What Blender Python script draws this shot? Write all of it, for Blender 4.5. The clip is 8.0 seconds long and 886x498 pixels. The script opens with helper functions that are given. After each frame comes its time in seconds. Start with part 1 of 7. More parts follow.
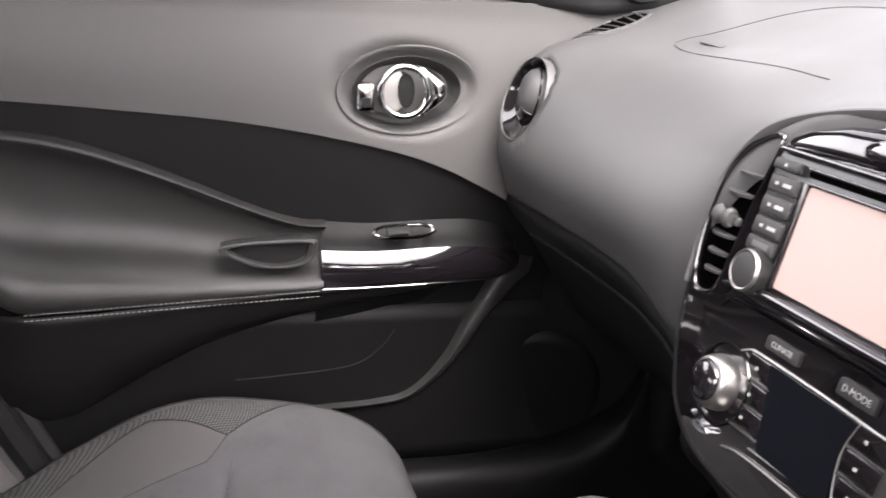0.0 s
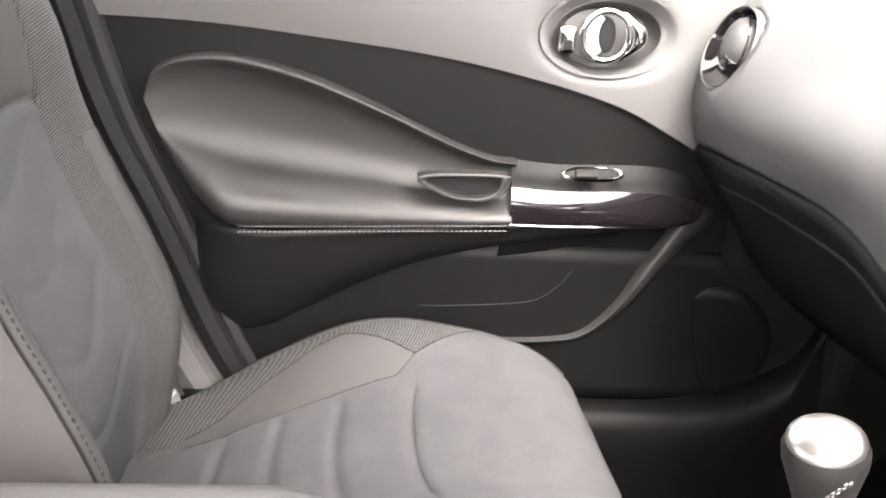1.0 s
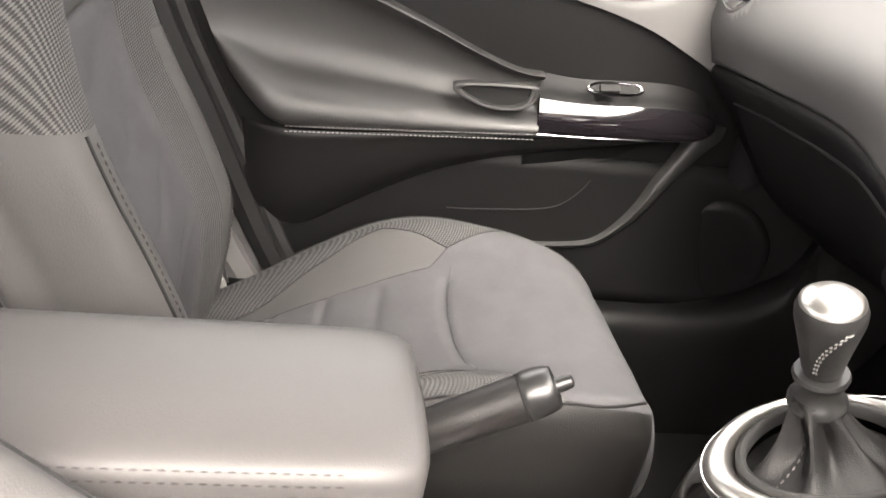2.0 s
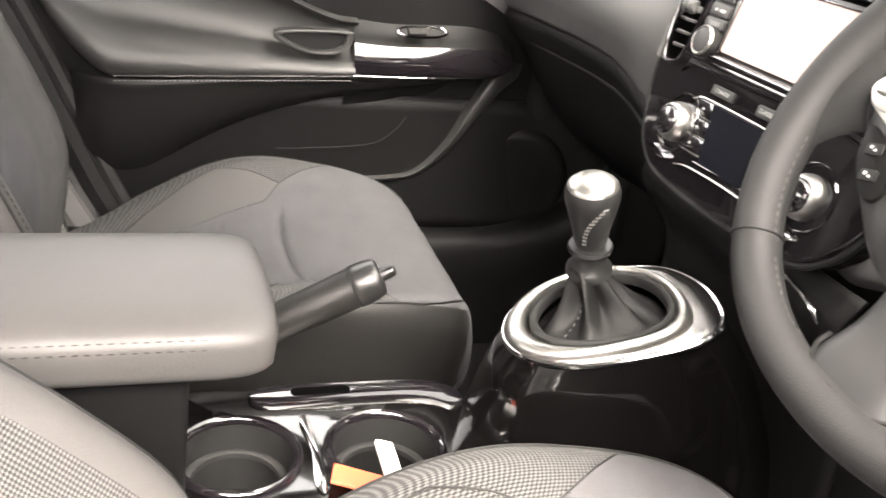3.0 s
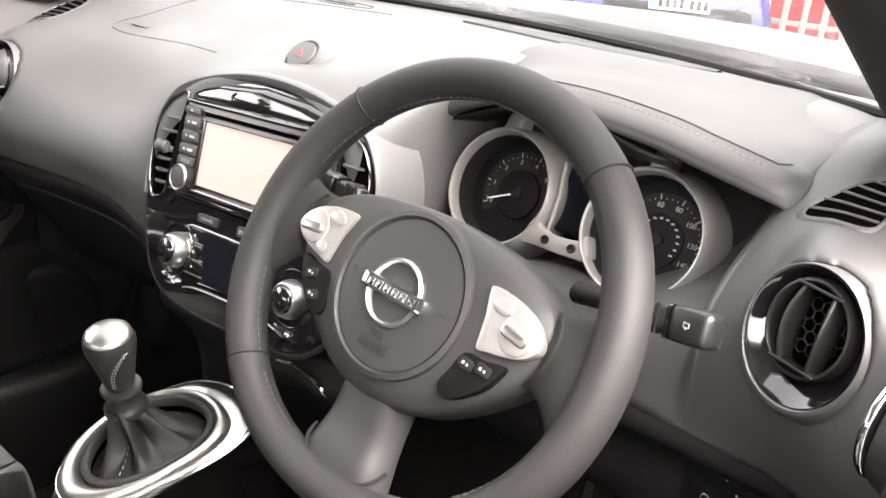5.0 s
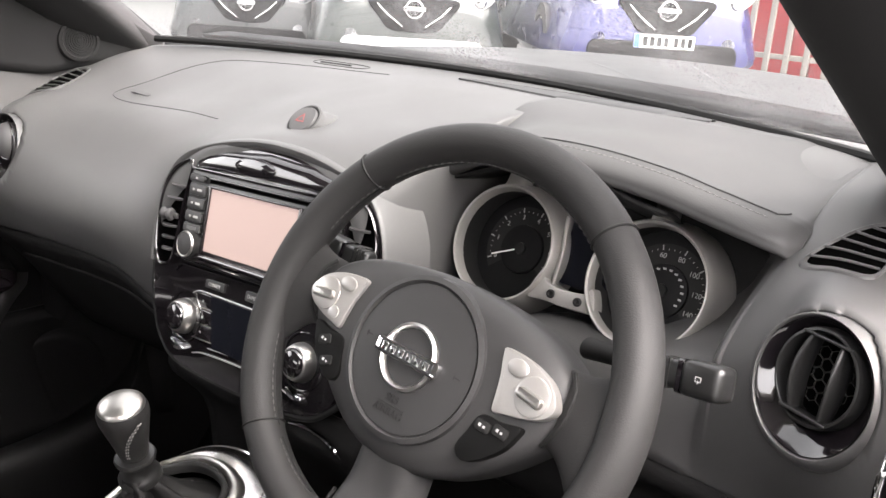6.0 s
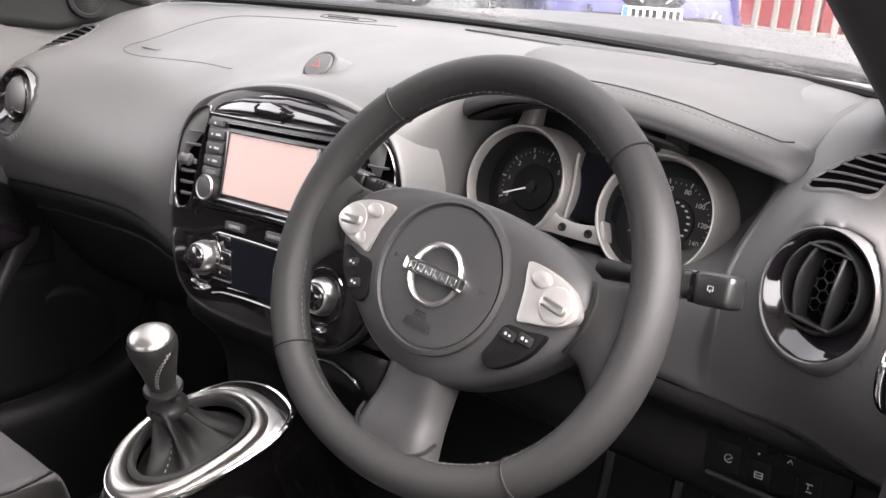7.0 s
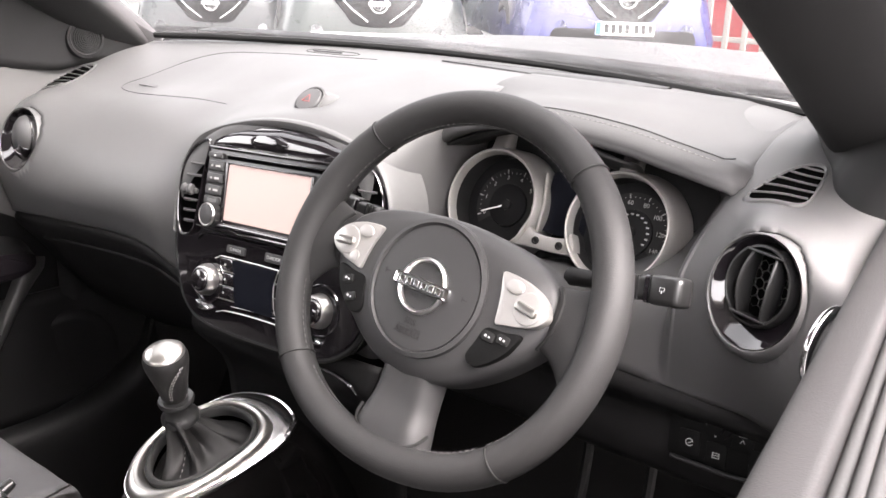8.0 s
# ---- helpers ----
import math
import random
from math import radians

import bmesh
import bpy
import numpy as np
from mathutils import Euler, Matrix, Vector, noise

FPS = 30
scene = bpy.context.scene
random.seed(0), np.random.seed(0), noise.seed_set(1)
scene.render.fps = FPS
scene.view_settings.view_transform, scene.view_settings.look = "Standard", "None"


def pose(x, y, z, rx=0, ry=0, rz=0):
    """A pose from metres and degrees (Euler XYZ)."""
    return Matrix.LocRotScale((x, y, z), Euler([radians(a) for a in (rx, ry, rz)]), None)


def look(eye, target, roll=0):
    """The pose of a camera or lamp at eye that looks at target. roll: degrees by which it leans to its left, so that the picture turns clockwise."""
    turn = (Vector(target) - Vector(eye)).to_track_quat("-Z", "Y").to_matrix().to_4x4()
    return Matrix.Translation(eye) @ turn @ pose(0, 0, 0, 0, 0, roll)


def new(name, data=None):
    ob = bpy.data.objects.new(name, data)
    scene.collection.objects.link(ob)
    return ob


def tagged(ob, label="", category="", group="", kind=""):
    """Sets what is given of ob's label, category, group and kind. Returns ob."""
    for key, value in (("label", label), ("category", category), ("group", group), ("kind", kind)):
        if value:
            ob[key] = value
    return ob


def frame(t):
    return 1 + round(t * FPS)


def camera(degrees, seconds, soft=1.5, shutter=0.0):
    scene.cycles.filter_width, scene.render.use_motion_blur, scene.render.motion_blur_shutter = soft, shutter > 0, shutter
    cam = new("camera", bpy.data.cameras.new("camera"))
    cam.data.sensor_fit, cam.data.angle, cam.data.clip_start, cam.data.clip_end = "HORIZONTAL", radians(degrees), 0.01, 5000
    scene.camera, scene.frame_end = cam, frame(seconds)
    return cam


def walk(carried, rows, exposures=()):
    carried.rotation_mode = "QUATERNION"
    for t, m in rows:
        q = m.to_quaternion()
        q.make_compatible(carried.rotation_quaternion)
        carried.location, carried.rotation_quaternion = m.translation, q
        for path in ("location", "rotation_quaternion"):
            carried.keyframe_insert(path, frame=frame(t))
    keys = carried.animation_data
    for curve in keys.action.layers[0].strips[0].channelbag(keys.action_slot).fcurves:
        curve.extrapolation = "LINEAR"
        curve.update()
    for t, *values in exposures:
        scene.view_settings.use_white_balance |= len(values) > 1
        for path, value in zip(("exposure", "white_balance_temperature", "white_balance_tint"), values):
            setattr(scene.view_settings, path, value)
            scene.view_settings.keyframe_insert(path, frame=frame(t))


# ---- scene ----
cam = camera(51.9, 8.0, 1.5, 0.2)
PATH = [
    (0, (0.426, -0.269, 0.828), (-1.38, 0.273, 0.163), 4.6),
    (0.5, (0.435, -0.333, 0.801), (-1.401, 0.076, 0.12), 5.3),
    (1, (0.458, -0.358, 0.798), (-1.372, -0.075, 0.043), 6.1),
    (1.2, (0.468, -0.373, 0.818), (-1.337, -0.116, -0.004), 6.3),
    (2.3, (0.595, -0.447, 0.784), (-1.146, -0.085, -0.133), 9.4),
    (2.5, (0.624, -0.455, 0.783), (-1.097, -0.017, -0.136), 9.8),
    (3, (0.691, -0.452, 0.807), (-0.959, 0.225, -0.098), 10.1),
    (3.5, (0.72, -0.403, 0.825), (-0.831, 0.524, -0.033), 8.7),
    (4, (0.737, -0.415, 0.847), (-0.639, 0.794, 0.044), 7.1),
    (4.5, (0.761, -0.437, 0.881), (-0.464, 0.966, 0.151), 7.0),
    (5, (0.785, -0.459, 0.919), (-0.422, 0.989, 0.252), 6.4),
    (5.2, (0.789, -0.46, 0.926), (-0.432, 0.989, 0.286), 6.0),
    (6.3, (0.778, -0.487, 0.938), (-0.441, 0.991, 0.365), 3.9),
    (6.5, (0.779, -0.5, 0.921), (-0.43, 0.983, 0.338), 4.1),
    (7, (0.791, -0.529, 0.905), (-0.399, 0.953, 0.282), 4.1),
    (7.5, (0.8, -0.547, 0.915), (-0.378, 0.941, 0.284), 3.3),
    (8, (0.849, -0.602, 0.933), (-0.323, 0.909, 0.347), 2.5),
]
EXPOSURES = [(0.0, 4.33, 6750, 19), (0.5, 4.9, 6900, 16), (1.0, 5.55, 7000, 16), (2.5, 5.12, 7350, 14), (3.0, 5.15, 7350, 14), (4.0, 4.95, 7200, 14), (5.2, 4.45, 7000, 15), (6.3, 3.95, 6850, 16), (7.0, 4.15, 6800, 18), (7.5, 4.37, 6800, 18), (8.0, 4.43, 6850, 18)]
walk(cam, [(t, look(eye, target, roll)) for t, eye, target, roll in PATH], EXPOSURES)

# ---- world and sun ----
SUN_UP, SUN_ROUND = 60.0, 90.0
world = bpy.data.worlds.new("sky")
scene.world = world
world.use_nodes = True
wn = world.node_tree.nodes
sky = wn.new("ShaderNodeTexSky")
sky.sky_type, sky.sun_disc = "NISHITA", False
sky.sun_elevation, sky.sun_rotation = radians(SUN_UP), radians(SUN_ROUND)
sky.air_density, sky.dust_density, sky.ozone_density = 1.0, 6.0, 1.0
grey = wn.new("ShaderNodeHueSaturation")
grey.inputs["Saturation"].default_value = 0.15
world.node_tree.links.new(sky.outputs["Color"], grey.inputs["Color"])
world.node_tree.links.new(grey.outputs["Color"], wn["Background"].inputs["Color"])
wn["Background"].inputs["Strength"].default_value = 0.15
sun = new("sun", bpy.data.lights.new("sun", "SUN"))
sun.data.energy, sun.data.angle, sun.data.color = 0.29, radians(60), (1.0, 0.98, 0.96)
sun.matrix_world = pose(0, 0, 8, 90 - SUN_UP, 0, 180 - SUN_ROUND)

# ---- materials ----
def material(name, colour, rough, metal=0.0, grain=0.0, grain_scale=700.0, blotch=0.12, blotch_scale=9.0, kind="noise", coat=0.0, rough_var=0.08, shine=0.5):
    """A worn surface: colour that wanders at two scales, a fine relief and an uneven gloss."""
    m = bpy.data.materials.new(name)
    m.use_nodes = True
    n, l = m.node_tree.nodes, m.node_tree.links
    b = n["Principled BSDF"]
    b.inputs["Metallic"].default_value = metal
    b.inputs["Coat Weight"].default_value = coat
    b.inputs["Specular IOR Level"].default_value = shine
    b.inputs["Coat Roughness"].default_value = 0.04
    tc = n.new("ShaderNodeTexCoord")
    big = n.new("ShaderNodeTexNoise")
    big.inputs["Scale"].default_value, big.inputs["Detail"].default_value = blotch_scale, 5.0
    small = n.new("ShaderNodeTexNoise")
    small.inputs["Scale"].default_value, small.inputs["Detail"].default_value = grain_scale * 0.4, 2.0
    both = n.new("ShaderNodeMath")
    both.operation = "MULTIPLY_ADD"
    both.inputs[1].default_value = 0.7
    half = n.new("ShaderNodeMath")
    half.operation, half.inputs[1].default_value = "MULTIPLY", 0.3
    l.new(tc.outputs["Object"], big.inputs["Vector"]), l.new(tc.outputs["Object"], small.inputs["Vector"])
    l.new(small.outputs["Fac"], half.inputs[0]), l.new(big.outputs["Fac"], both.inputs[0]), l.new(half.outputs[0], both.inputs[2])
    ramp = n.new("ShaderNodeMix")
    ramp.data_type = "RGBA"
    lo, hi = [c * (1 - blotch) for c in colour], [min(c * (1 + blotch), 1) for c in colour]
    ramp.inputs["A"].default_value, ramp.inputs["B"].default_value = (*lo, 1), (*hi, 1)
    l.new(both.outputs[0], ramp.inputs["Factor"]), l.new(ramp.outputs["Result"], b.inputs["Base Color"])
    rr = n.new("ShaderNodeMapRange")
    rr.inputs["To Min"].default_value, rr.inputs["To Max"].default_value = max(rough - rough_var, 0.02), min(rough + rough_var, 1)
    l.new(big.outputs["Fac"], rr.inputs["Value"]), l.new(rr.outputs["Result"], b.inputs["Roughness"])
    if grain:
        if kind == "leather":
            g = n.new("ShaderNodeTexVoronoi")
            g.inputs["Scale"].default_value = grain_scale
            out = g.outputs["Distance"]
        elif kind == "weave":
            g = n.new("ShaderNodeTexWave")
            g.inputs["Scale"].default_value, g.inputs["Distortion"].default_value = grain_scale, 1.5
            out = g.outputs["Fac"]
        else:
            g = n.new("ShaderNodeTexNoise")
            g.inputs["Scale"].default_value, g.inputs["Detail"].default_value = grain_scale, 3.0
            out = g.outputs["Fac"]
        l.new(tc.outputs["Object"], g.inputs["Vector"])
        bump = n.new("ShaderNodeBump")
        bump.inputs["Strength"].default_value, bump.inputs["Distance"].default_value = grain, 0.0006
        l.new(out, bump.inputs["Height"]), l.new(bump.outputs["Normal"], b.inputs["Normal"])
    return m


def mesh_fabric(name, dark, light, pitch):
    """Knitted fabric: small light knots in staggered rows on a dark ground, running round all sides of a body."""
    m = material(name, light, 0.9)
    n, l = m.node_tree.nodes, m.node_tree.links
    b = n["Principled BSDF"]
    tc, xyz = n.new("ShaderNodeTexCoord"), n.new("ShaderNodeSeparateXYZ")
    l.new(tc.outputs["Object"], xyz.inputs[0])

    def maths(op, a, c):
        q = n.new("ShaderNodeMath")
        q.operation = op
        for slot, v in enumerate((a, c)):
            if v is None:
                continue
            if isinstance(v, float):
                q.inputs[slot].default_value = v
            else:
                l.new(v, q.inputs[slot])
        return q.outputs[0]

    rise = maths("SUBTRACT", xyz.outputs["Z"], xyz.outputs["Y"])
    wander = n.new("ShaderNodeTexNoise")
    wander.inputs["Scale"].default_value = 60.0
    l.new(tc.outputs["Object"], wander.inputs["Vector"])
    u = maths("MULTIPLY", xyz.outputs["X"], 2 * math.pi / pitch)
    v = maths("ADD", maths("MULTIPLY", rise, 2 * math.pi / (pitch * 1.5)), maths("MULTIPLY", wander.outputs["Fac"], 1.6))
    knot = maths("MULTIPLY", maths("SINE", maths("ADD", u, v), None), maths("SINE", maths("SUBTRACT", u, v), None))
    fade = n.new("ShaderNodeMapRange")
    fade.inputs["From Min"].default_value, fade.inputs["From Max"].default_value = -0.35, 0.55
    l.new(knot, fade.inputs["Value"])
    mix = n.new("ShaderNodeMix")
    mix.data_type = "RGBA"
    mix.inputs["A"].default_value, mix.inputs["B"].default_value = (*dark, 1), (*light, 1)
    l.new(fade.outputs["Result"], mix.inputs["Factor"]), l.new(mix.outputs["Result"], b.inputs["Base Color"])
    bump = n.new("ShaderNodeBump")
    bump.inputs["Strength"].default_value, bump.inputs["Distance"].default_value = 0.6, 0.0008
    l.new(fade.outputs["Result"], bump.inputs["Height"]), l.new(bump.outputs["Normal"], b.inputs["Normal"])
    return m


def glass(name, drops=False, tint=(0.96, 0.98, 0.97)):
    """Clear sheet glass with a sharp reflection; drops adds fine pale beads and larger dark drops of rain, thicker in patches."""
    m = bpy.data.materials.new(name)
    m.use_nodes = True
    n, l = m.node_tree.nodes, m.node_tree.links
    clear, shine, fresnel, mix = n.new("ShaderNodeBsdfTransparent"), n.new("ShaderNodeBsdfGlossy"), n.new("ShaderNodeFresnel"), n.new("ShaderNodeMixShader")
    clear.inputs["Color"].default_value = (*tint, 1)
    shine.inputs["Roughness"].default_value, fresnel.inputs["IOR"].default_value = 0.02, 1.28 if drops else 1.45
    l.new(fresnel.outputs[0], mix.inputs[0]), l.new(clear.outputs[0], mix.inputs[1]), l.new(shine.outputs[0], mix.inputs[2])
    out = mix
    if drops:
        tc = n.new("ShaderNodeTexCoord")
        bead, beads = n.new("ShaderNodeBsdfTranslucent"), n.new("ShaderNodeMixShader")
        bead.inputs["Color"].default_value = (0.125, 0.127, 0.13, 1)
        v = n.new("ShaderNodeTexVoronoi")
        v.inputs["Scale"].default_value = 480.0
        patch = n.new("ShaderNodeTexNoise")
        patch.inputs["Scale"].default_value, patch.inputs["Detail"].default_value = 7.0, 4.0
        l.new(tc.outputs["Object"], v.inputs["Vector"]), l.new(tc.outputs["Object"], patch.inputs["Vector"])
        size = n.new("ShaderNodeMapRange")
        size.inputs["From Min"].default_value, size.inputs["From Max"].default_value = 0.35, 0.7
        size.inputs["To Min"].default_value, size.inputs["To Max"].default_value = 0.16, 0.52
        l.new(patch.outputs["Fac"], size.inputs["Value"])
        less = n.new("ShaderNodeMath")
        less.operation = "LESS_THAN"
        l.new(v.outputs["Distance"], less.inputs[0]), l.new(size.outputs["Result"], less.inputs[1])
        part_of = n.new("ShaderNodeMath")
        part_of.operation, part_of.inputs[1].default_value, part_of.inputs[2].default_value = "MULTIPLY_ADD", 0.36, 0.04
        l.new(less.outputs[0], part_of.inputs[0])
        l.new(part_of.outputs[0], beads.inputs[0]), l.new(mix.outputs[0], beads.inputs[1]), l.new(bead.outputs[0], beads.inputs[2])
        dark, large = n.new("ShaderNodeBsdfTransparent"), n.new("ShaderNodeMixShader")
        dark.inputs["Color"].default_value = (0.16, 0.165, 0.165, 1)
        big = n.new("ShaderNodeTexVoronoi")
        big.inputs["Scale"].default_value = 210.0
        reach = n.new("ShaderNodeMapRange")
        reach.inputs["From Min"].default_value, reach.inputs["From Max"].default_value = 0.40, 0.68
        reach.inputs["To Min"].default_value, reach.inputs["To Max"].default_value = 0.06, 0.34
        l.new(tc.outputs["Object"], big.inputs["Vector"]), l.new(patch.outputs["Fac"], reach.inputs["Value"])
        spot = n.new("ShaderNodeMath")
        spot.operation = "LESS_THAN"
        l.new(big.outputs["Distance"], spot.inputs[0]), l.new(reach.outputs["Result"], spot.inputs[1])
        l.new(spot.outputs[0], large.inputs[0]), l.new(beads.outputs[0], large.inputs[1]), l.new(dark.outputs[0], large.inputs[2])
        out = large
    l.new(out.outputs[0], n["Material Output"].inputs["Surface"])
    return m


def glow(name, colour, strength):
    m = bpy.data.materials.new(name)
    m.use_nodes = True
    b = m.node_tree.nodes["Principled BSDF"]
    b.inputs["Base Color"].default_value = (*[c * 0.25 for c in colour], 1)
    b.inputs["Emission Color"].default_value, b.inputs["Emission Strength"].default_value = (*colour, 1), strength
    return m


DASH = material("dash_soft_plastic", (0.057, 0.0560, 0.0562), 0.52, shine=0.5, grain=0.06, grain_scale=900, kind="leather", blotch=0.06)
HOOD_SOFT = material("hood_soft_vinyl", (0.043, 0.0423, 0.0425), 0.55, shine=0.4, grain=0.1, grain_scale=900, kind="leather", blotch=0.06)
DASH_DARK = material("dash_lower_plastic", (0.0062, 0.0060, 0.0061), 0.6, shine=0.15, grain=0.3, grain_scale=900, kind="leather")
DOOR_GREY = material("door_upper_plastic", (0.075, 0.0727, 0.0718), 0.6, shine=0.35, grain=0.15, grain_scale=900, kind="leather", blotch=0.06)
DOOR_BLACK = material("door_black_plastic", (0.0038, 0.0037, 0.0038), 0.5, shine=0.14, grain=0.2, grain_scale=900, kind="leather")
DOOR_VINYL = material("door_vinyl", (0.0205, 0.0198, 0.0194), 0.45, shine=0.4, grain=0.3, grain_scale=700, kind="leather", blotch=0.08)
LEATHER = material("wheel_leather", (0.0155, 0.0152, 0.0153), 0.58, shine=0.24, grain=0.22, grain_scale=900, kind="leather")
SOFT = material("hub_soft_plastic", (0.0215, 0.0212, 0.0215), 0.52, shine=0.35, grain=0.05, grain_scale=1300, kind="leather")
GLOSS = material("piano_black", (0.006, 0.005, 0.006), 0.08, coat=1.0, rough_var=0.03, blotch=0.3)
CONSOLE = material("dark_gloss_console", (0.0022, 0.0020, 0.0020), 0.10, coat=0.5, rough_var=0.04, blotch=0.3)
CHROME = material("chrome", (0.78, 0.78, 0.78), 0.08, metal=1.0, rough_var=0.03, blotch=0.04)
SILVER = material("satin_silver", (0.40, 0.388, 0.367), 0.32, metal=1.0, grain=0.1, grain_scale=1500, blotch=0.06)
BONNET = material("grey_bonnet_paint", (0.040, 0.041, 0.042), 0.55, shine=0.2, grain=0.8, grain_scale=90, blotch=0.25, blotch_scale=14)
RIM_SILVER = material("rim_silver_paint", (0.30, 0.288, 0.275), 0.38, metal=0.6, blotch=0.05)
SILVER_PAINT = material("silver_paint", (0.34, 0.328, 0.315), 0.36, metal=0.7, blotch=0.05)
KNOB_METAL = material("knob_silver", (0.42, 0.41, 0.40), 0.33, metal=1.0, blotch=0.05)
BLACK = material("matt_black", (0.010, 0.010, 0.010), 0.6, shine=0.15, grain=0.15, grain_scale=900)
RUBBER = material("black_rubber", (0.016, 0.016, 0.016), 0.7, shine=0.2, grain=0.2, grain_scale=500)
THREAD = material("grey_thread", (0.15, 0.145, 0.14), 0.85, grain=0.4, grain_scale=1800)
SEAT_LEATHER = material("seat_vinyl", (0.045, 0.0438, 0.0428), 0.48, shine=0.25, grain=0.22, grain_scale=600, kind="leather", blotch=0.08)
ARM_VINYL = material("armrest_vinyl", (0.040, 0.0388, 0.038), 0.5, shine=0.3, grain=0.12, grain_scale=600, kind="leather", blotch=0.08)
SEAT_SUEDE = material("seat_suede", (0.054, 0.0535, 0.0556), 0.98, shine=0.1, grain=0.5, grain_scale=900, blotch=0.3, blotch_scale=26)
SEAT_DARK = material("seat_side_vinyl", (0.0095, 0.0091, 0.0088), 0.45, shine=0.3, grain=0.35, grain_scale=600, kind="leather")
SEAT_MESH = mesh_fabric("seat_knit", (0.009, 0.0088, 0.0087), (0.066, 0.0647, 0.0635), 0.0052)
CARPET = material("carpet", (0.0065, 0.0064, 0.0064), 1.0, shine=0.0, grain=1.0, grain_scale=1200, blotch=0.3)
PILLAR = material("pillar_trim", (0.016, 0.0157, 0.016), 0.7, shine=0.2, grain=0.3, grain_scale=1400)
PILLAR_GREY = material("pillar_grey_trim", (0.055, 0.0537, 0.053), 0.65, shine=0.25, grain=0.3, grain_scale=1400)
HEADLINER = material("headliner_cloth", (0.45, 0.44, 0.42), 1.0, grain=0.4, grain_scale=1400)
PAINT = material("white_body_paint", (0.22, 0.22, 0.222), 0.6, shine=0.1, grain=0.5, grain_scale=120, blotch=0.05)
INK = material("white_print", (0.75, 0.75, 0.73), 0.6)
GREY_INK = material("grey_print", (0.35, 0.35, 0.34), 0.6)
DIAL = material("dial_face", (0.0032, 0.0032, 0.0035), 0.6, shine=0.2)
# The screen is off; a faint emission stands for the sky it reflects.
SCREEN = glow("screen_reflection_glow", (0.80, 0.60, 0.55), 0.031)
BANK = material("switch_black", (0.004, 0.004, 0.004), 0.5, shine=0.08)
STALK = material("stalk_plastic", (0.010, 0.010, 0.010), 0.34, shine=0.5)
VANE = material("vane_plastic", (0.048, 0.0473, 0.048), 0.5, shine=0.4)
DIM_KEY = material("key_field", (0.09, 0.09, 0.09), 0.5)
RIM_THREAD = material("rim_thread", (0.075, 0.073, 0.072), 0.9, shine=0.1)
DARK_THREAD = material("dark_thread", (0.030, 0.029, 0.028), 0.95, shine=0.0)
LCD = material("dark_display", (0.005, 0.0055, 0.008), 0.25, shine=0.1)
# Near-black for hollows: the shade inside slots and vents is put into colour.
VOID = material("hollow_shade", (0.0015, 0.0015, 0.0015), 1.0, shine=0.0)
WINDSCREEN = glass("wet_glass", True, (0.455, 0.469, 0.465))
PANE = glass("window_glass")

from mathutils.bvhtree import BVHTree

# ---- mesh helpers ----
def spline(points, n, closed=False):
    """n points on a smooth curve through the given ones."""
    p = np.array(points, float)
    k = len(p)
    out = []
    for s in np.linspace(0, k if closed else k - 1, n, endpoint=not closed):
        i = min(int(s), k - 1 if closed else k - 2)
        f = s - i
        if closed:
            a, b, c, d = p[(i - 1) % k], p[i % k], p[(i + 1) % k], p[(i + 2) % k]
        else:
            b, c = p[i], p[i + 1]
            a = p[i - 1] if i > 0 else 2 * b - c
            d = p[i + 2] if i + 2 < k else 2 * c - b
        out.append(0.5 * (2 * b + (c - a) * f + (2 * a - 5 * b + 4 * c - d) * f * f + (3 * b - a - 3 * c + d) * f**3))
    return np.array(out)


def oval(rx, ry, n, power=2.0, cx=0.0, cy=0.0):
    a = np.linspace(0, 2 * math.pi, n, endpoint=False)
    c, s = np.cos(a), np.sin(a)
    return [(cx + rx * math.copysign(abs(u) ** (2 / power), u), cy + ry * math.copysign(abs(v) ** (2 / power), v)) for u, v in zip(c, s)]


def sheet(grid, close_u=False, close_v=False, caps=False):
    """A mesh from rows of points. close_v joins each row's ends, close_u the first row and the last."""
    g = np.array(grid, float)
    r, c = g.shape[:2]
    bm = bmesh.new()
    v = [[bm.verts.new(g[i, j]) for j in range(c)] for i in range(r)]
    for i in range(r if close_u else r - 1):
        for j in range(c if close_v else c - 1):
            bm.faces.new((v[i][j], v[i][(j + 1) % c], v[(i + 1) % r][(j + 1) % c], v[(i + 1) % r][j]))
    if caps:
        bm.faces.new(v[0][::-1]), bm.faces.new(v[-1])
    return bm


def loft(sections, nu, nv, close_v=False, caps=False):
    rows = np.array([spline(s, nv, close_v) for s in sections])
    cols = np.array([spline(rows[:, j], nu) for j in range(nv)]).transpose(1, 0, 2)
    return sheet(cols, close_v=close_v, caps=caps)


def tube(path, radius, sides=10, closed=False, flat=1.0, caps=True):
    """A round bar along a path; radius is a number or one for each point."""
    p = np.array(path, float)
    n = len(p)
    rad = np.broadcast_to(np.array(radius, float), (n,))
    t = np.roll(p, -1, 0) - np.roll(p, 1, 0) if closed else np.gradient(p, axis=0)
    t /= np.linalg.norm(t, axis=1)[:, None] + 1e-12
    up = np.array((0.0, 0.0, 1.0)) if abs(t[0][2]) < 0.9 else np.array((1.0, 0.0, 0.0))
    rows = []
    for i in range(n):
        side = np.cross(t[i], up)
        side /= np.linalg.norm(side)
        up = np.cross(side, t[i])
        a = np.linspace(0, 2 * math.pi, sides, endpoint=False)
        rows.append([p[i] + rad[i] * (math.cos(x) * side + flat * math.sin(x) * up) for x in a])
    return sheet(rows, close_u=closed, close_v=True, caps=caps and not closed)


